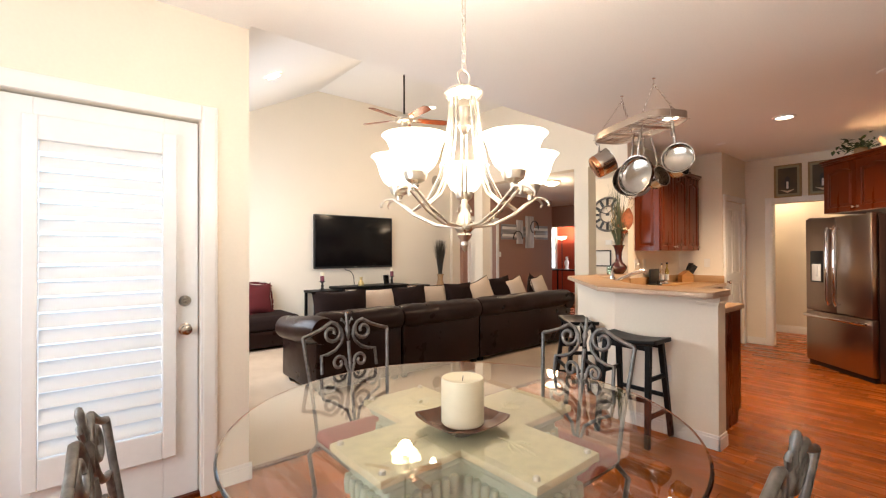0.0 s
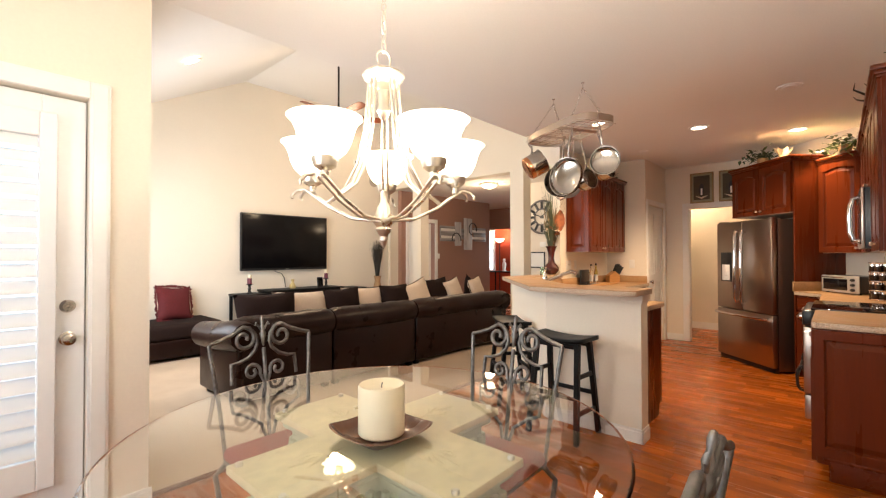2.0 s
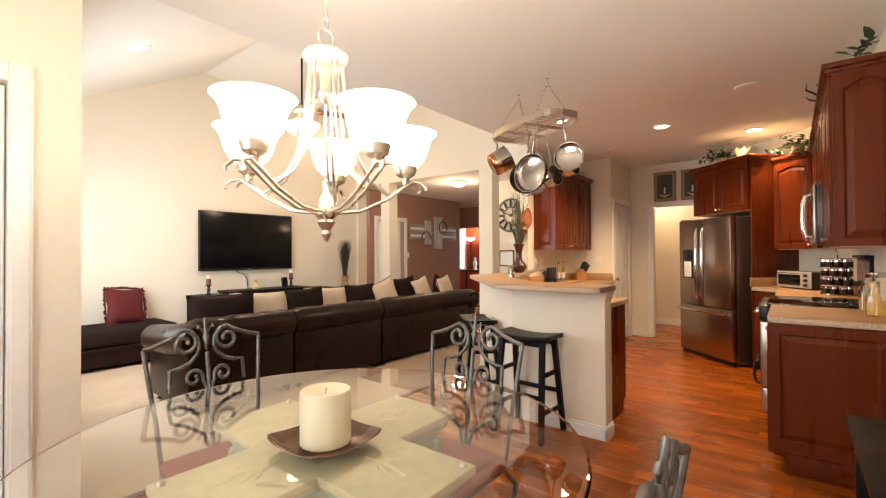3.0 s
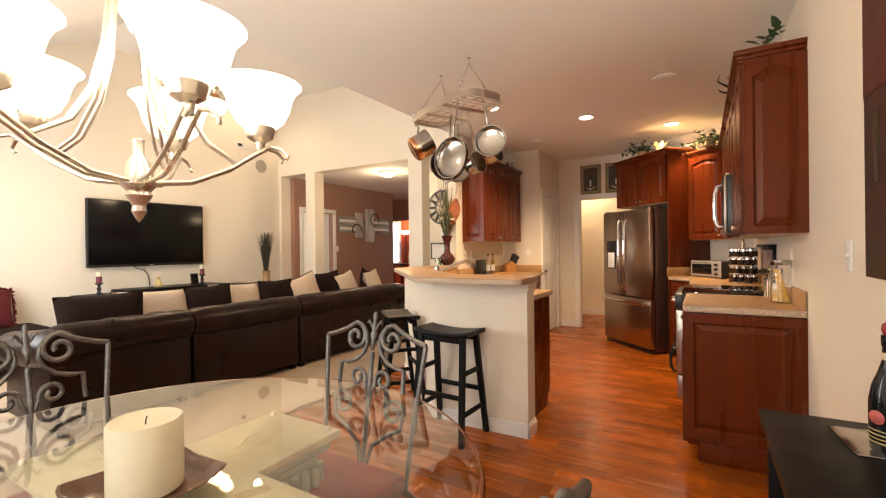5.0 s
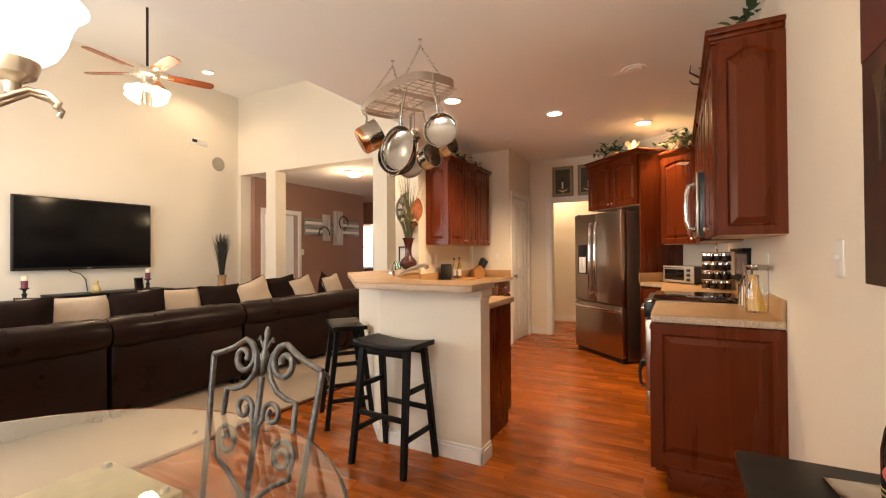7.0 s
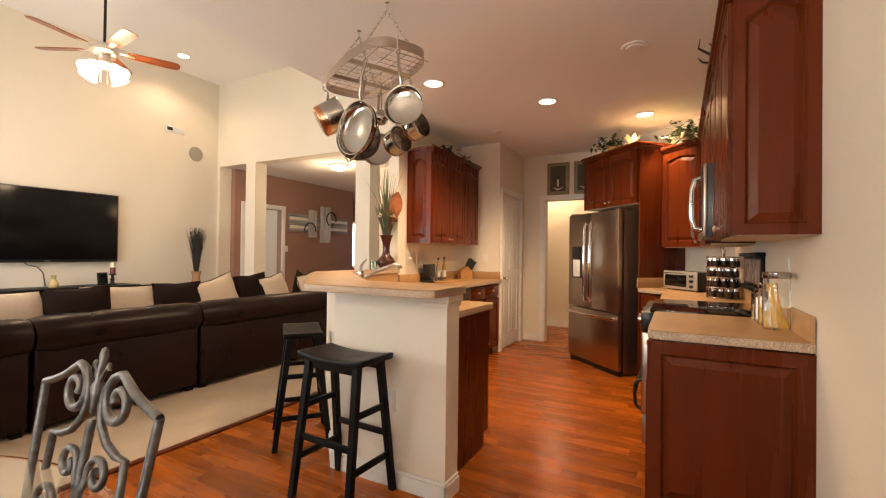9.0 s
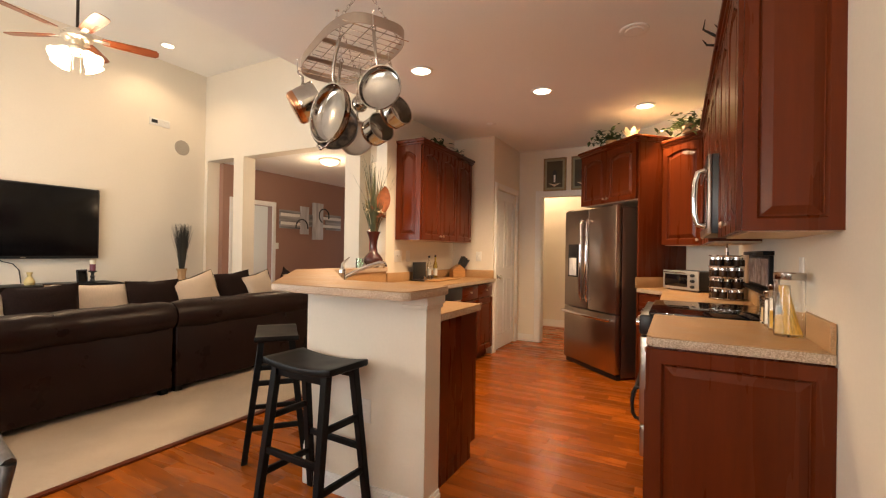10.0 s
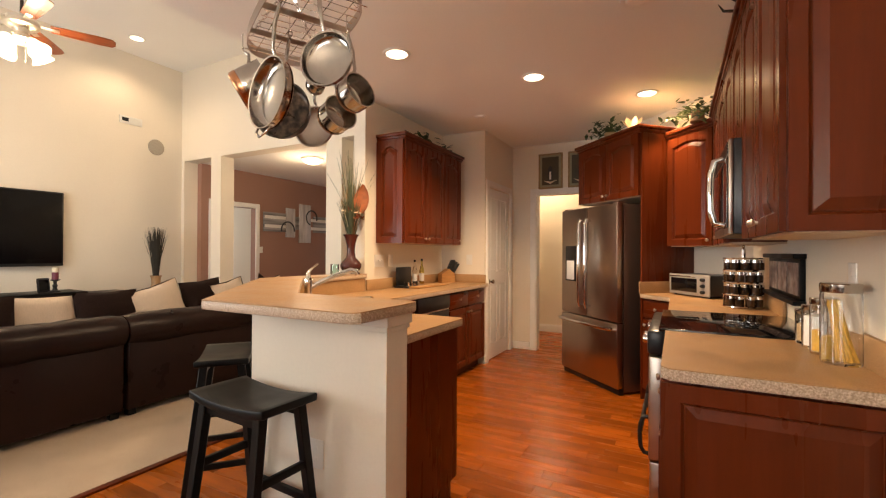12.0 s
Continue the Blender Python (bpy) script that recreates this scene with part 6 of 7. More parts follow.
# ---- plants on the cabinets ----
def leaf_cluster(bm, n, sx, sy, sz, size, seed, droop=0.0):
    random.seed(seed)
    for i in range(n):
        p = Vector((random.gauss(0, sx), random.gauss(0, sy), abs(random.gauss(0, sz))))
        p.z -= droop * (p.x * p.x + p.y * p.y) * 4
        a, b = random.uniform(0, 2 * math.pi), random.uniform(-0.7, 0.9)
        d = Vector((math.cos(a) * math.cos(b), math.sin(a) * math.cos(b), math.sin(b)))
        side = d.cross(Vector((0, 0, 1))).normalized()
        up = side.cross(d)
        L = size * random.uniform(0.6, 1.2)
        w = L * 0.26
        v = [bm.verts.new(p + d * L * f + side * w * g + up * L * h) for f, g, h in ((0, 0, 0), (0.35, -1, 0.06), (0.4, 0, -0.02), (0.35, 1, 0.06), (0.75, -0.6, 0.02), (0.78, 0, -0.05), (0.75, 0.6, 0.02), (1.0, 0, -0.10))]
        for f in ((0, 1, 2), (0, 2, 3), (1, 4, 5, 2), (2, 5, 6, 3), (4, 7, 5), (5, 7, 6)):
            bm.faces.new([v[k] for k in f])
        if i % 6 == 0:
            tube(bm, [(p.x * 0.2, p.y * 0.2, 0.0), tuple(p * 0.7), tuple(p)], 0.0018, 4)


def greenery(m, n, s, size, mat, seed, label, pot=True, droop=0.0):
    t = thing("potted_plant", m, label, "plant")
    if pot:
        sub(t, "pot", M_POTTAN, lambda bm: lathe(bm, [(0, 0), (0.05, 0), (0.06, 0.07), (0.055, 0.08), (0, 0.075)], 16), "small tan pot")
    ob = sub(t, "foliage", mat, lambda bm: leaf_cluster(bm, n, *s, size, seed, droop), at=pose(0, 0, 0.07 if pot else 0.01), smooth=None)
    ob["kind"] = "stuff"
    return t


TOP = 2.372
greenery(pose(6.15, 2.66, 2.393), 90, (0.16, 0.05, 0.045), 0.075, M_LEAF, 11, "dark trailing greenery on top of the cabinet", pot=False)
greenery(pose(6.52, 2.64, 2.393), 50, (0.08, 0.05, 0.035), 0.07, M_LEAF, 12, "dark trailing greenery on top of the cabinet", pot=False, droop=0.3)
greenery(pose(6.92, 0.92, 2.43), 110, (0.09, 0.09, 0.05), 0.075, M_LEAF, 13, "dark leafy plant on the refrigerator cabinet")
greenery(pose(6.36, 0.18, TOP), 150, (0.13, 0.10, 0.06), 0.07, M_LEAFB, 14, "variegated ivy on the corner cabinet", droop=0.4)
t = thing("cream_ornament", pose(6.70, 0.70, 2.43), "cream petal-shaped ornament on the refrigerator cabinet", "ornament")
sub(t, "bowl", M_CREAM, lambda bm: lathe(bm, [(0, 0), (0.035, 0), (0.02, 0.02), (0.05, 0.05), (0.045, 0.05), (0, 0.03)], 16))
for k in range(7):
    sub(t, "petal", M_CREAM, lambda bm: [bm.faces.new([bm.verts.new(c) for c in ((0.02, -0.02, 0.04), (0.02, 0.02, 0.04), (0.075, 0.028, 0.10), (0.095, 0.0, 0.135), (0.075, -0.028, 0.10))])], at=pose(0, 0, 0, 0, 0, 51 * k))
t = thing("potted_plant", pose(3.93, -0.08, TOP), "white shell pot with broad dark leaves on the tall cabinet", "plant")
sub(t, "pot", M_WAX, lambda bm: lathe(bm, [(0, 0), (0.04, 0), (0.062, 0.03), (0.066, 0.06), (0.058, 0.085), (0.045, 0.08), (0, 0.07)], 18), "white rounded pot", at=pose(0.06, 0.03, 0.0))
ob = sub(t, "foliage", M_LEAF, lambda bm: leaf_cluster(bm, 16, 0.035, 0.03, 0.035, 0.085, 21), at=pose(-0.03, 0, 0.075), smooth=None)
ob["kind"] = "stuff"
t = thing("dried_branch", pose(4.62, 0.05, TOP), "dark forked dried branch on the cabinet top", "branch")


def twig(bm):
    random.seed(5)
    for i in range(9):
        a = random.uniform(0, 6.28)
        s, h = random.uniform(0.04, 0.11), random.uniform(0.08, 0.2)
        tube(bm, [(0, 0, 0), (s * 0.3 * math.cos(a), s * 0.3 * math.sin(a), h * 0.5), (s * math.cos(a), s * math.sin(a), h * 0.8), (s * 1.1 * math.cos(a + 0.4), s * 1.1 * math.sin(a + 0.4), h)], 0.005, 5, radii=[0.012, 0.009, 0.006, 0.002])


sub(t, "twigs", M_REED, twig)

# vase of dried flowers on the ledge
t = thing("flower_vase", pose(5.27, 2.90, 1.089) @ Matrix.Scale(1.08, 4), "oxblood ceramic vase of dried grasses and rust flowers", "vase")
sub(t, "vase", M_VASE, lambda bm: lathe(bm, [(0, 0), (0.045, 0), (0.058, 0.012), (0.085, 0.05), (0.088, 0.075), (0.070, 0.105), (0.040, 0.135), (0.032, 0.18), (0.036, 0.24), (0.052, 0.30), (0.066, 0.325), (0.058, 0.325), (0.030, 0.26), (0, 0.24)], 32), smooth=60)
M_STEM = material("olive dried stems", (0.10, 0.11, 0.05), 0.8, grain=0.3, scale=40, per_island=0.5)
ob = sub(t, "grasses", M_STEM, lambda bm: blades(bm, 170, 0.03, 0.34, 0.13, 31, 0.006, z0=0.28), "dense olive stems")
ob["kind"] = "stuff"
ob = sub(t, "long_grass", M_STEM, lambda bm: (blades(bm, 24, 0.02, 0.66, 0.30, 32, 0.0035, 0.9, z0=0.3), blades(bm, 22, 0.02, 0.74, 0.14, 33, 0.0035, 0.4, z0=0.3)), "long arching grass blades")
ob["kind"] = "stuff"


def spikes(bm):
    """Wheat-like plumes on straight stems."""
    random.seed(36)
    for i in range(18):
        a, r, h = random.uniform(0, 6.28), random.uniform(0.02, 0.085), random.uniform(0.60, 0.80)
        q = [Vector((r * f * math.cos(a), r * f * math.sin(a), 0.26 + (h - 0.26) * f)) for f in (0, 0.35, 0.62, 0.70, 0.85, 1.0)]
        tube(bm, q, 0.002, 6, radii=[0.0015, 0.0015, 0.002, 0.006, 0.0075, 0.001])


def tufts(bm):
    random.seed(37)
    for i in range(9):
        a, r, z = random.uniform(0, 6.28), random.uniform(0.04, 0.10), random.uniform(0.40, 0.58)
        c = Vector((r * math.cos(a), r * math.sin(a), z))
        tube(bm, [(0, 0, 0.27), tuple(c * 0.6 + Vector((0, 0, 0.12))), tuple(c)], 0.0016, 5)
        for k in range(10):
            b, e = random.uniform(0, 6.28), random.uniform(-0.2, 1.2)
            d = Vector((math.cos(b) * math.cos(e), math.sin(b) * math.cos(e), math.sin(e)))
            u = d.orthogonal().normalized() * 0.008
            bm.faces.new([bm.verts.new(p) for p in (c, c + d * 0.015 + u, c + d * 0.034, c + d * 0.015 - u)])


sub(t, "seed_head", M_DRY, spikes, "tan dried wheat plumes", smooth=60)["kind"] = "stuff"
sub(t, "flower_head", M_CREAM, tufts, "cream dried flowers")["kind"] = "stuff"
sub(t, "flower_head", M_ORANGE, tufts, "rust dried flowers", at=pose(0, 0, -0.04, 0, 0, 77))["kind"] = "stuff"


def rust(bm):
    # one broad dried leaf, slightly cupped
    rows = []
    for i in range(9):
        f = i / 8
        w = 0.062 * math.sin(math.pi * (0.12 + 0.86 * f)) ** 0.8
        rows.append([bm.verts.new((g * w, 0.03 * (1 - g * g) + 0.02 * f, 0.24 * f)) for g in (-1, -0.4, 0.4, 1)])
    for a, b in zip(rows, rows[1:]):
        for k in range(3):
            bm.faces.new((a[k], a[k + 1], b[k + 1], b[k]))


sub(t, "broad_leaf", M_ORANGE, rust, "broad rust-coloured dried leaf", at=pose(-0.006, -0.094, 0.50, 0, 6, -62), smooth=60)
M_GREENGLASS = glass("pale green glass", (0.75, 0.9, 0.82))
bm = bmesh.new()
lathe(bm, [(0, 0), (0.034, 0), (0.036, 0.01), (0.036, 0.09), (0.032, 0.09), (0.031, 0.012), (0, 0.012)], 20)
solid("glass_votive", bm, M_GREENGLASS, "small pale green glass candle cup on the ledge", "candle cup", m=pose(5.06, 2.90, 1.089))

# ---- sink and faucet ----
SK = pose(4.52, 2.30, 0.933, 0, 0, 45)
t = thing("kitchen_sink", SK, "stainless steel sink let into the counter", "sink")


def basin(bm):
    for x0, x1 in ((-0.37, -0.015), (0.015, 0.37)):
        o = [(x0, -0.20), (x1, -0.20), (x1, 0.20), (x0, 0.20)]
        a = [bm.verts.new((x, y, 0.004)) for x, y in o]
        cx = (x0 + x1) / 2
        b = [bm.verts.new((cx + (x - cx) * 0.92, y * 0.92, 0.001)) for x, y in o]
        for i in range(4):
            bm.faces.new((a[i], a[(i + 1) % 4], b[(i + 1) % 4], b[i]))
        bm.faces.new(b)


sub(t, "basin", M_STEEL, basin, smooth=None)
sub(t, "rim", M_CHROME, lambda bm: tube(bm, [(-0.385, -0.215, 0.003), (0.385, -0.215, 0.003), (0.385, 0.215, 0.003), (-0.385, 0.215, 0.003), (-0.385, -0.215, 0.003)], 0.006, 6))
t = thing("kitchen_faucet", pose(4.335, 2.475, 0.932, 0, 0, -45) @ Matrix.Scale(1.2, 4), "chrome kitchen faucet with a long spout and lever", "faucet")
sub(t, "base", M_CHROME, lambda bm: lathe(bm, [(0, 0), (0.030, 0), (0.030, 0.01), (0.022, 0.02), (0.021, 0.12), (0.024, 0.14), (0.018, 0.155), (0, 0.155)], 18))
sub(t, "spout", M_CHROME, lambda bm: tube(bm, [(0, 0, 0.09), (0.06, 0, 0.125), (0.15, 0, 0.165), (0.23, 0, 0.19), (0.26, 0, 0.185), (0.268, 0, 0.165)], 0.013, 10, radii=[0.013, 0.013, 0.014, 0.017, 0.018, 0.016]), smooth=60)
sub(t, "lever", M_CHROME, lambda bm: tube(bm, [(0, 0, 0.15), (0.0, 0.012, 0.18), (0.02, 0.06, 0.20), (0.05, 0.13, 0.222)], 0.008, 8, radii=[0.013, 0.010, 0.007, 0.006]), smooth=60)

# ---- things on the pantry-side counter ----
t = thing("cutting_board", pose(5.80, 2.50, 0.934), "pale wooden cutting board on the counter", "board")
sub(t, "board", material("maple board", (0.48, 0.25, 0.09), 0.5, grain=0.25, scale=8, stretch=(1, 10, 1)), lambda bm: box(bm, 0, 0.62, 0, 0.24, 0, 0.015, bevel=0.004))
t = thing("letter_rack", pose(5.80, 2.68, 0.934), "black wire letter rack with papers on the counter", "rack")
sub(t, "back", M_BLACK, lambda bm: box(bm, 0, 0.26, 0.08, 0.095, 0, 0.20, bevel=0.003))
sub(t, "tray", M_BLACK, lambda bm: box(bm, -0.02, 0.30, -0.06, 0.10, 0, 0.018, bevel=0.003))
sub(t, "front", M_BLACK, lambda bm: box(bm, 0.0, 0.28, -0.01, 0.0, 0.018, 0.055, bevel=0.002))
for i in range(4):
    sub(t, "item", M_CHROME, lambda bm: lathe(bm, [(0.012, 0), (0.012, 0.03), (0.008, 0.035), (0, 0.036)], 10), at=pose(0.03 + 0.06 * i, -0.035, 0.018))
M_OIL = glass("olive oil", (0.75, 0.68, 0.2))
for x, y, h, mt in ((6.13, 2.76, 0.27, M_JARGLASS), (6.24, 2.74, 0.28, M_OIL)):
    t = thing("oil_bottle", pose(x, y, 0.934), "slim glass oil bottle with a dark cap", "bottle", group="oil bottles")
    sub(t, "glass", mt, lambda bm: lathe(bm, [(0, 0), (0.024, 0), (0.026, 0.008), (0.026, h * 0.55), (0.018, h * 0.68), (0.010, h * 0.75), (0.010, h * 0.93), (0, h * 0.93)], 18))
    sub(t, "cap", M_BLACK, lambda bm: lathe(bm, [(0.012, h * 0.92), (0.012, h), (0, h)], 12), "dark cap")
    sub(t, "label", M_WHITEPL, lambda bm: lathe(bm, [(0.0265, h * 0.15), (0.0265, h * 0.45)], 18, cap=False), "pale paper label")
t = thing("knife_block", pose(6.72, 2.68, 0.934, 0, 0, -30), "wooden knife block full of black-handled knives", "knife block")
M_BLOCK = material("beech block", (0.46, 0.22, 0.07), 0.5, grain=0.25, scale=10, stretch=(1, 1, 8))
sub(t, "block", M_BLOCK, lambda bm: prism(bm, [(-0.10, 0.0), (0.08, 0.0), (0.08, 0.10), (0.0, 0.16), (-0.10, 0.10)], -0.045, 0.045, m=pose(0, 0, 0, 90, 0, 0)))
for i in range(3):
    for j in range(3):
        sub(t, "knife", M_BLACK, lambda bm: tube(bm, [(0.01 + 0.028 * i, -0.028 + 0.028 * j, 0.14 - 0.02 * i), (0.050 + 0.03 * i, -0.030 + 0.030 * j, 0.21 - 0.018 * i), (0.080 + 0.03 * i, -0.032 + 0.032 * j, 0.26 - 0.022 * i)], 0.009, 8, radii=[0.008, 0.011, 0.012]), "black knife handle")

# ---- things on the stove-side counters ----
t = thing("toaster_oven", diag(S_PANEL - 0.14, 0.40, 0.933) @ pose(0.2, 0.15, 0, 0, 0, -6) @ pose(-0.23, -0.15, 0) @ Matrix.Diagonal((1.12, 1.0, 0.80, 1.0)), "steel toaster oven with a glass door and three knobs", "toaster oven")
sub(t, "body", M_BLACK, lambda bm: box(bm, 0, 0.40, 0.01, 0.30, 0.015, 0.225, bevel=0.012), "black metal casing")
sub(t, "front", material("silver painted metal", (0.46, 0.44, 0.41), 0.35, metal=0.4, stain=0.05, stain_scale=8), lambda bm: box(bm, 0, 0.40, 0.0, 0.014, 0.012, 0.228, bevel=0.006), "polished steel front")
sub(t, "door_glass", M_COOKTOP, lambda bm: box(bm, 0.025, 0.285, -0.004, 0.004, 0.045, 0.185, bevel=0.003), "dark glass door")
sub(t, "door_handle", M_CHROME, lambda bm: tube(bm, [(0.04, 0, 0.20), (0.04, -0.025, 0.205), (0.27, -0.025, 0.205), (0.27, 0, 0.20)], 0.006, 8), smooth=60)
for i in range(3):
    sub(t, "knob", M_BLACK, lambda bm: lathe(bm, [(0.019, 0), (0.018, 0.016), (0.012, 0.022), (0, 0.022)], 14), "black round knob", at=pose(0.345, 0.0, 0.055 + 0.062 * i, 90, 0, 0))
for x in (0.03, 0.37):
    for y in (0.04, 0.26):
        sub(t, "foot", M_BLACK, lambda bm: lathe(bm, [(0.012, 0), (0.012, 0.016)], 8), at=pose(x, y, 0))
t = thing("spice_carousel", pose(5.70, -0.065, 0.934) @ Matrix.Scale(1.28, 4), "revolving chrome spice rack full of glass jars", "spice rack")
for z in (0.0, 0.062, 0.124, 0.186, 0.248):
    sub(t, "tier", M_CHROME, lambda bm: lathe(bm, [(0, 0), (0.090, 0), (0.093, 0.004), (0.090, 0.008), (0, 0.008)], 28), at=pose(0, 0, z))
sub(t, "pole", M_CHROME, lambda bm: lathe(bm, [(0.012, 0), (0.012, 0.30), (0, 0.30)], 10))
sub(t, "ring_handle", M_CHROME, lambda bm: tube(bm, [(0.035 * math.cos(2 * math.pi * k / 16), 0, 0.335 + 0.035 * math.sin(2 * math.pi * k / 16)) for k in range(17)], 0.004, 6), smooth=60)
_bm = bmesh.new()
lathe(_bm, [(0, 0), (0.020, 0), (0.021, 0.004), (0.021, 0.036), (0, 0.036)], 10)
spice_mesh = mesh_of("spice_jar", _bm, material("dark spice jar", (0.05, 0.025, 0.012), 0.15, per_object=0.8, grain=0.3, scale=60), 50)
_bm = bmesh.new()
lathe(_bm, [(0.0215, 0.0365), (0.0215, 0.050), (0, 0.050)], 10)
spice_lid = mesh_of("lid", _bm, M_CHROME, 50)
for row in range(4):
    for k in range(9):
        o = new("spice_jar", spice_mesh)
        o.parent = t
        o.matrix_local = pose(0, 0, 0, 0, 0, 40 * k + 20 * row) @ pose(0.068, 0, 0.0085 + 0.062 * row)
        l = new("lid", spice_lid)
        l.parent = o
        l.matrix_local = pose(0, 0, 0)
# framed rack on the wall
t = thing("wall_shelf_picture", pose(5.63, YS + 0.035, 1.04, 0, 0, 180), "dark framed triple picture with a small ledge", "picture")
sub(t, "frame", M_BLACKWOOD, lambda bm: box(bm, 0, 0.78, 0.012, 0.034, 0.02, 0.225, bevel=0.003))
sub(t, "cornice", M_BLACKWOOD, lambda bm: box(bm, -0.02, 0.80, -0.02, 0.034, 0.225, 0.25, bevel=0.004))
sub(t, "ledge", M_BLACKWOOD, lambda bm: box(bm, -0.02, 0.80, -0.02, 0.034, 0.0, 0.022, bevel=0.004))
M_PRINT = material("muted printed picture", (0.30, 0.16, 0.13), 0.5, grain=0.5, scale=14, second=(0.45, 0.38, 0.33), stain=0.4, stain_scale=10)
for i in range(3):
    sub(t, "print", M_PRINT, lambda bm: box(bm, 0.03 + 0.25 * i, 0.25 + 0.25 * i, 0.008, 0.014, 0.045, 0.205), "muted red and grey print")
# pasta jars
M_PASTA = material("dry pasta", (0.72, 0.40, 0.045), 0.6, grain=0.3, scale=30, per_island=0.3)
M_FLOUR = material("white flour", (0.78, 0.74, 0.66), 0.9, grain=0.1, scale=40)
M_OATS = material("dry oats", (0.52, 0.36, 0.18), 0.9, grain=0.4, scale=120)


def jar(x, y, r, h, fill, mat, label, sticks=False, seed=1):
    t = thing("storage_jar", pose(x, y, 0.933), label, "jar", group="storage jars")
    ob = sub(t, "glass", M_JARGLASS, lambda bm: lathe(bm, [(0, 0), (r * 0.94, 0), (r, 0.008), (r, h * 0.85), (r * 0.95, h * 0.88), (r * 0.93, h * 0.90), (r * 0.88, h * 0.90), (r * 0.90, h * 0.875), (r - 0.003, h * 0.845), (r - 0.003, 0.010), (0, 0.008)], 32, cap=False), smooth=50)
    ob.visible_shadow = False
    sub(t, "lid", M_STEELX, lambda bm: lathe(bm, [(0, h * 0.885), (r * 0.99, h * 0.885), (r * 1.02, h * 0.90), (r * 1.02, h * 0.985), (r * 0.96, h), (0, h)], 32), "brushed steel lid")

    def inner(bm):
        random.seed(seed)
        if sticks:
            for i in range(110):
                a, b = random.uniform(0, 6.28), random.uniform(0, 6.28)
                q, w = r * 0.55 * random.random() ** 0.5, r * 0.80 * random.random() ** 0.5
                tube(bm, [(q * math.cos(a) + r * 0.1, q * math.sin(a) - r * 0.32, 0.012), (w * math.cos(b) * 0.45 - r * 0.25, w * math.sin(b) * 0.40 + r * 0.38, h * fill * random.uniform(0.88, 1.0))], 0.0023, 5)
        else:
            lathe(bm, [(0, 0.011), (r - 0.007, 0.012), (r - 0.007, h * fill), (r * 0.4, h * fill + 0.004), (0, h * fill + 0.002)], 24)
    sub(t, "contents", mat, inner, "dry food inside", smooth=40)
    return t


jar(4.07, -0.145, 0.054, 0.262, 0.80, M_PASTA, "tall glass jar of dry spaghetti with a steel lid", True, 3)
jar(4.215, -0.135, 0.040, 0.20, 0.42, M_PASTA, "glass jar of dry pasta with a steel lid", False)
jar(4.325, -0.13, 0.036, 0.165, 0.72, M_FLOUR, "glass jar of white flour with a steel lid")
jar(4.425, -0.125, 0.032, 0.135, 0.55, M_OATS, "small glass jar of oats with a steel lid")

# ---- wall pictures in the kitchen ----
M_OLDFRAME = material("worn gold frame", (0.30, 0.20, 0.09), 0.5, metal=0.3, grain=0.3, scale=30)
M_DARKPRINT = material("dark olive print", (0.06, 0.045, 0.02), 0.6, grain=0.4, scale=8)
for y0, w in ((1.925, 0.315), (1.545, 0.315)):
    t = thing("framed_picture", pose(XK, y0, 2.115, 0, 0, -90), "small gilt framed kitchen picture above the doorway", "picture", group="pictures above the doorway")
    sub(t, "frame", M_OLDFRAME, lambda bm: box(bm, 0, w, -0.022, -0.002, 0, 0.46, bevel=0.005))
    sub(t, "mat_board", material("grey-green mount", (0.28, 0.26, 0.16), 0.8, grain=0.1), lambda bm: box(bm, 0.025, w - 0.025, -0.025, -0.02, 0.025, 0.435))
    sub(t, "print", M_DARKPRINT, lambda bm: box(bm, 0.05, w - 0.05, -0.0275, -0.022, 0.05, 0.41))
    sub(t, "bottle_shape", M_BLACK, lambda bm: lathe(bm, [(0, 0.15), (0.032, 0.15), (0.032, 0.26), (0.012, 0.30), (0.012, 0.35), (0, 0.35)], 12, m=pose(w / 2, -0.026, 0) @ Matrix.Scale(0.1, 4, (0, 1, 0))), "painted dark bottle")
    sub(t, "glass_shape", M_WHITEPL, lambda bm: box(bm, w / 2 - 0.012, w / 2 + 0.012, -0.0295, -0.026, 0.12, 0.22), "painted pale glass")
    sub(t, "cloth_shape", M_CREAM, lambda bm: prism(bm, [(0.07, 0.11), (w / 2, 0.06), (w - 0.07, 0.11), (w / 2, 0.09)], 0.026, 0.029, m=pose(0, 0, 0, 90, 0, 0)), "painted pale cloth")

# ---- painting on the wall and bottle on the console ----
M_CANVAS = material("dark red abstract paint", (0.020, 0.010, 0.008), 0.45, grain=0.4, scale=5, second=(0.060, 0.012, 0.008), stain=0.5, stain_scale=4, bump=0.0006)
M_CANVASRED = material("deep red paint", (0.08, 0.012, 0.008), 0.45, grain=0.4, scale=6, second=(0.07, 0.008, 0.006), stain=0.4, stain_scale=4, bump=0.0006)
M_DARKGOLD = material("dull bronze paint", (0.055, 0.030, 0.012), 0.5, grain=0.3, scale=20)
t = thing("canvas_painting", pose(2.615, YS + 0.04, 1.185, 0, 0, 180), "large dark red and black abstract canvas", "painting")
sub(t, "canvas", M_CANVAS, lambda bm: box(bm, 0, 0.95, 0.002, 0.038, 0, 0.95, bevel=0.003))
sub(t, "red_field", M_CANVASRED, lambda bm: box(bm, 0.002, 0.94, 0.0, 0.006, 0.56, 0.945), "deep red upper field")
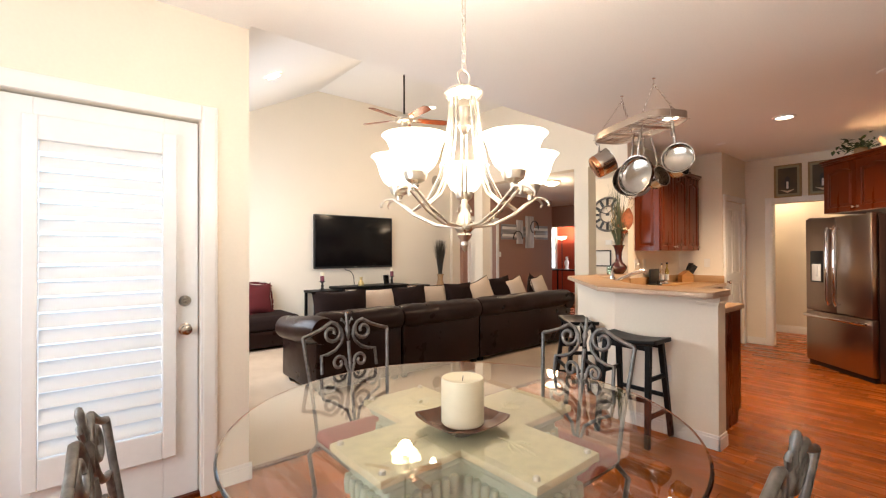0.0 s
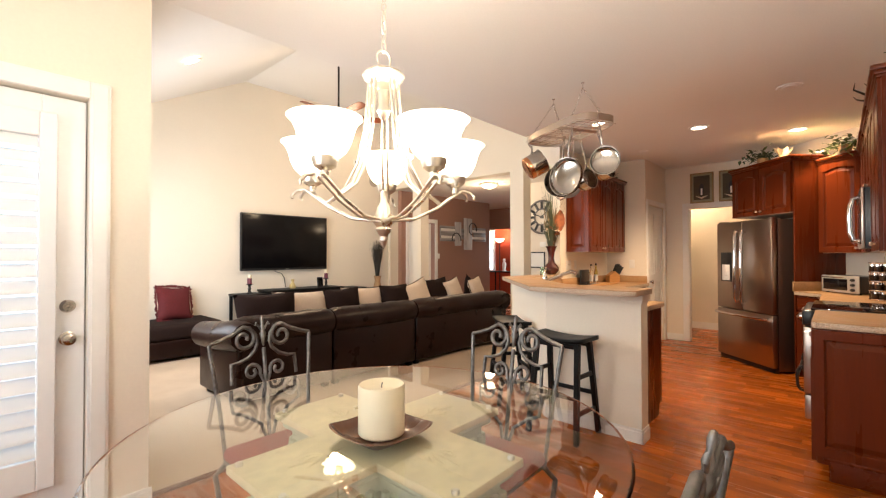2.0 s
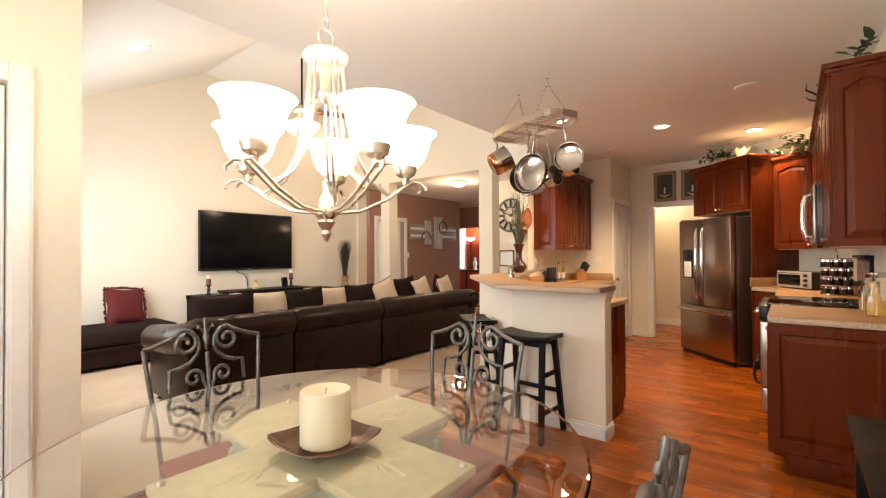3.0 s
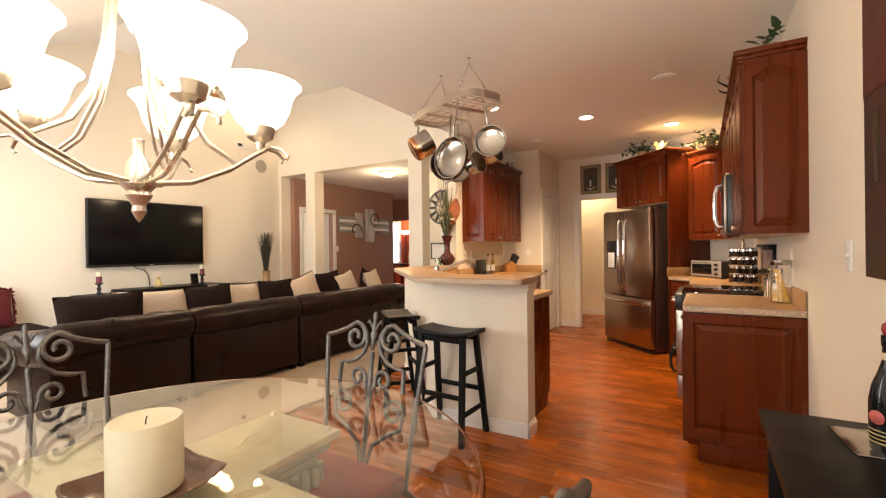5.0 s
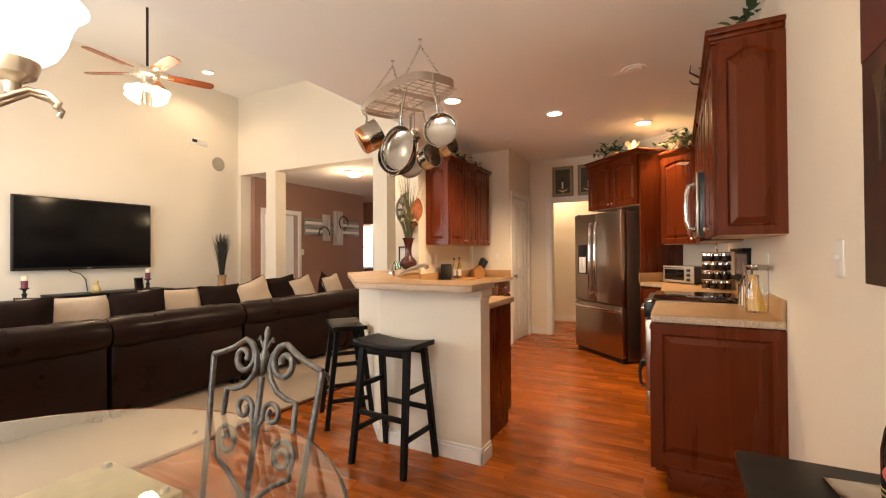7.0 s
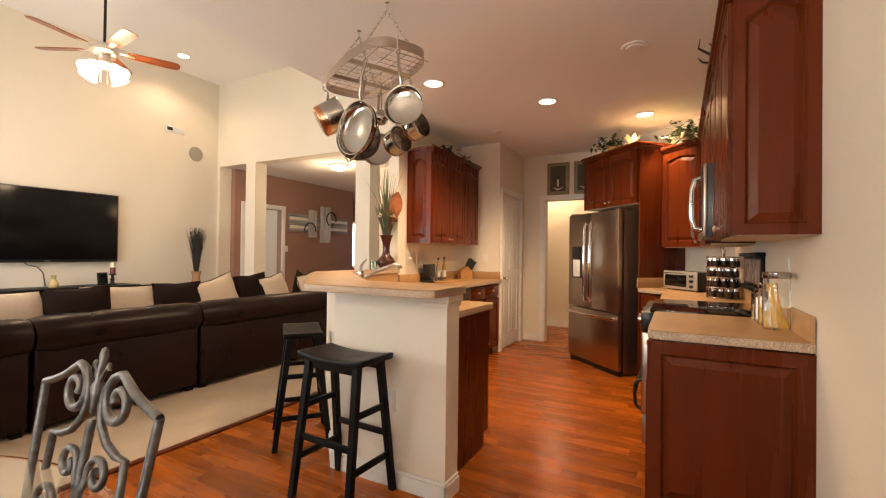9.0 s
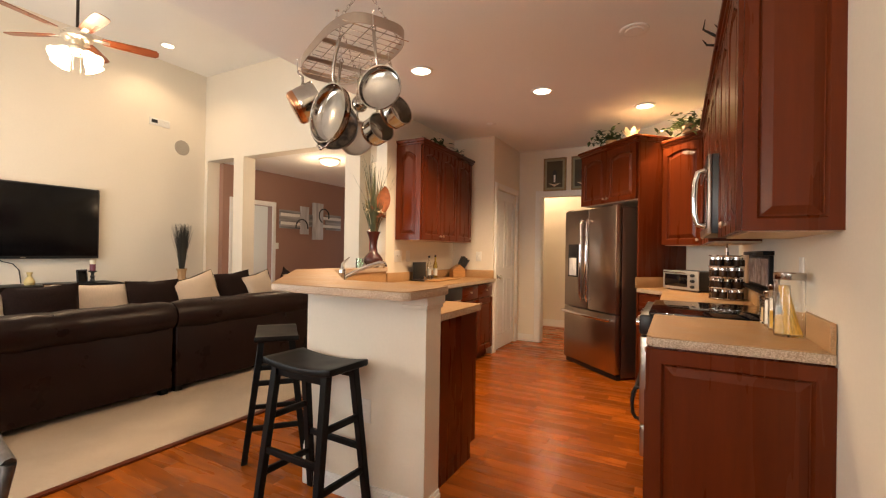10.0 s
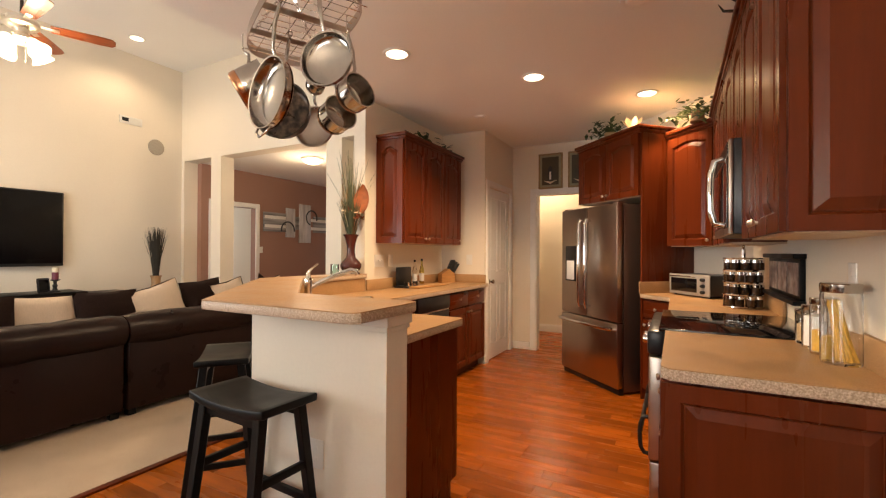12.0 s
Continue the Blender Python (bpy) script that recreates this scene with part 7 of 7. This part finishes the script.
for x, h in ((0.12, 0.26), (0.30, 0.34), (0.52, 0.30)):
    sub(t, "painted_glass", M_DARKGOLD, lambda bm: (prism(bm, [(x - 0.04, 0.50), (x + 0.04, 0.50), (x + 0.006, 0.42), (x + 0.006, 0.42 - h * 0.5), (x - 0.006, 0.42 - h * 0.5), (x - 0.006, 0.42)], -0.003, 0.004, m=pose(0, 0, 0, 90, 0, 0))), "painted gold cocktail glass")
bm = bmesh.new()
box(bm, -0.10, 0.10, -0.07, 0.07, 0, 0.006, bevel=0.002)
solid("metal_plate", bm, M_STEELX, "thin square polished metal plate on the console", "plate", m=pose(2.325, -0.125, 0.7505, 0, 0, 6))
t = thing("wine_bottle", pose(2.26, -0.14, 0.757), "black wine bottle with a red stopper and rose label", "bottle")
sub(t, "glass", material("black bottle glass", (0.008, 0.010, 0.012), 0.08, stain=0.05), lambda bm: lathe(bm, [(0, 0), (0.036, 0.0), (0.040, 0.008), (0.042, 0.06), (0.042, 0.13), (0.036, 0.17), (0.024, 0.205), (0.016, 0.235), (0.015, 0.27), (0.017, 0.275), (0.017, 0.30), (0, 0.30)], 32), smooth=60)
sub(t, "neck_band", M_CREAM, lambda bm: lathe(bm, [(0.0165, 0.238), (0.0163, 0.256)], 20, cap=False), "pale neck band")
sub(t, "stopper", material("red glazed stopper", (0.35, 0.03, 0.03), 0.25), lambda bm: lathe(bm, [(0.010, 0.30), (0.014, 0.303), (0.017, 0.315), (0.014, 0.328), (0.006, 0.334), (0, 0.335)], 16), "red rounded stopper", smooth=60)
M_ROSE = material("rose pink label", (0.55, 0.12, 0.10), 0.5, grain=0.3, scale=60)
sub(t, "rose_label", M_ROSE, lambda bm: lathe(bm, [(0, 0), (0.018, 0), (0.016, 0.0025), (0.006, 0.004), (0, 0.004)], 16, m=pose(-0.027, 0.0335, 0.095) @ pose(0, 0, 0, -90, 0, 40)), "pink rose on the label", smooth=60)
for i in range(4):
    sub(t, "label_line", M_GOLDBOX, lambda bm: lathe(bm, [(0.0424, 0), (0.0424, 0.003)], 24, cap=False), "thin gold line of writing", at=pose(0, 0, 0.030 + 0.010 * i))

# ---- hardwood boards, laid across the kitchen ----
def plank_mesh(w, L):
    bm = bmesh.new()
    g, c, h = 0.0003, 0.0006, 0.011
    o = [(g, g), (w - g, g), (w - g, L - g), (g, L - g)]
    i = [(g + c, g + c), (w - g - c, g + c), (w - g - c, L - g - c), (g + c, L - g - c)]
    lo = [bm.verts.new((x, y, -h)) for x, y in o]
    md = [bm.verts.new((x, y, -c)) for x, y in o]
    hi = [bm.verts.new((x, y, 0)) for x, y in i]
    for a, b in ((lo, md), (md, hi)):
        for k in range(4):
            bm.faces.new((a[k], a[(k + 1) % 4], b[(k + 1) % 4], b[k]))
    bm.faces.new(hi)
    return bm


FLOOR = bpy.data.objects["floor"]
PW = 0.095
LENGTHS = (0.42, 0.56, 0.70, 0.86, 1.04)
meshes = {L: mesh_of("plank", plank_mesh(PW, L), M_PLANK) for L in LENGTHS}
random.seed(77)
far = bmesh.new()
count = 0


def far_plank(x, y, L, w=PW):
    g = 0.0004
    v = [far.verts.new(q) for q in ((x + g, y + g, -0.0005), (x + w - g, y + g, -0.0005), (x + w - g, y + L - g, -0.0005), (x + g, y + L - g, -0.0005))]
    u = [far.verts.new((q.co.x, q.co.y, -0.011)) for q in v]
    far.faces.new(v)
    for k in range(4):
        far.faces.new((v[k], v[(k + 1) % 4], u[(k + 1) % 4], u[k]))


def lay(x0, x1, y0, y1, near):
    global count
    x = x0
    while x < x1 - 0.01:
        y = y0 - random.choice(LENGTHS) * random.random()
        while y < y1 - 0.005:
            L = random.choice(LENGTHS)
            a, b = max(y, y0), min(y + L, y1)
            whole = a == y and b == y + L
            if near(x) and whole and count < 300 and x < x1 - PW:
                o = new("plank", meshes[L])
                o.parent = FLOOR
                o.location = (x, a, 0)
                count += 1
            elif b - a > 0.01:
                far_plank(x, a, b - a, min(PW, x1 - x))
            y += L
        x += PW


lay(XW, 9.6, YS, 3.046, lambda x: 2.1 < x < 7.6)
lay(6.37, 13.0, 3.05, 11.9, lambda x: False)
ob = new("planks", mesh_of("planks", far, M_PLANKS))
ob.parent = FLOOR
ob["kind"] = "stuff"
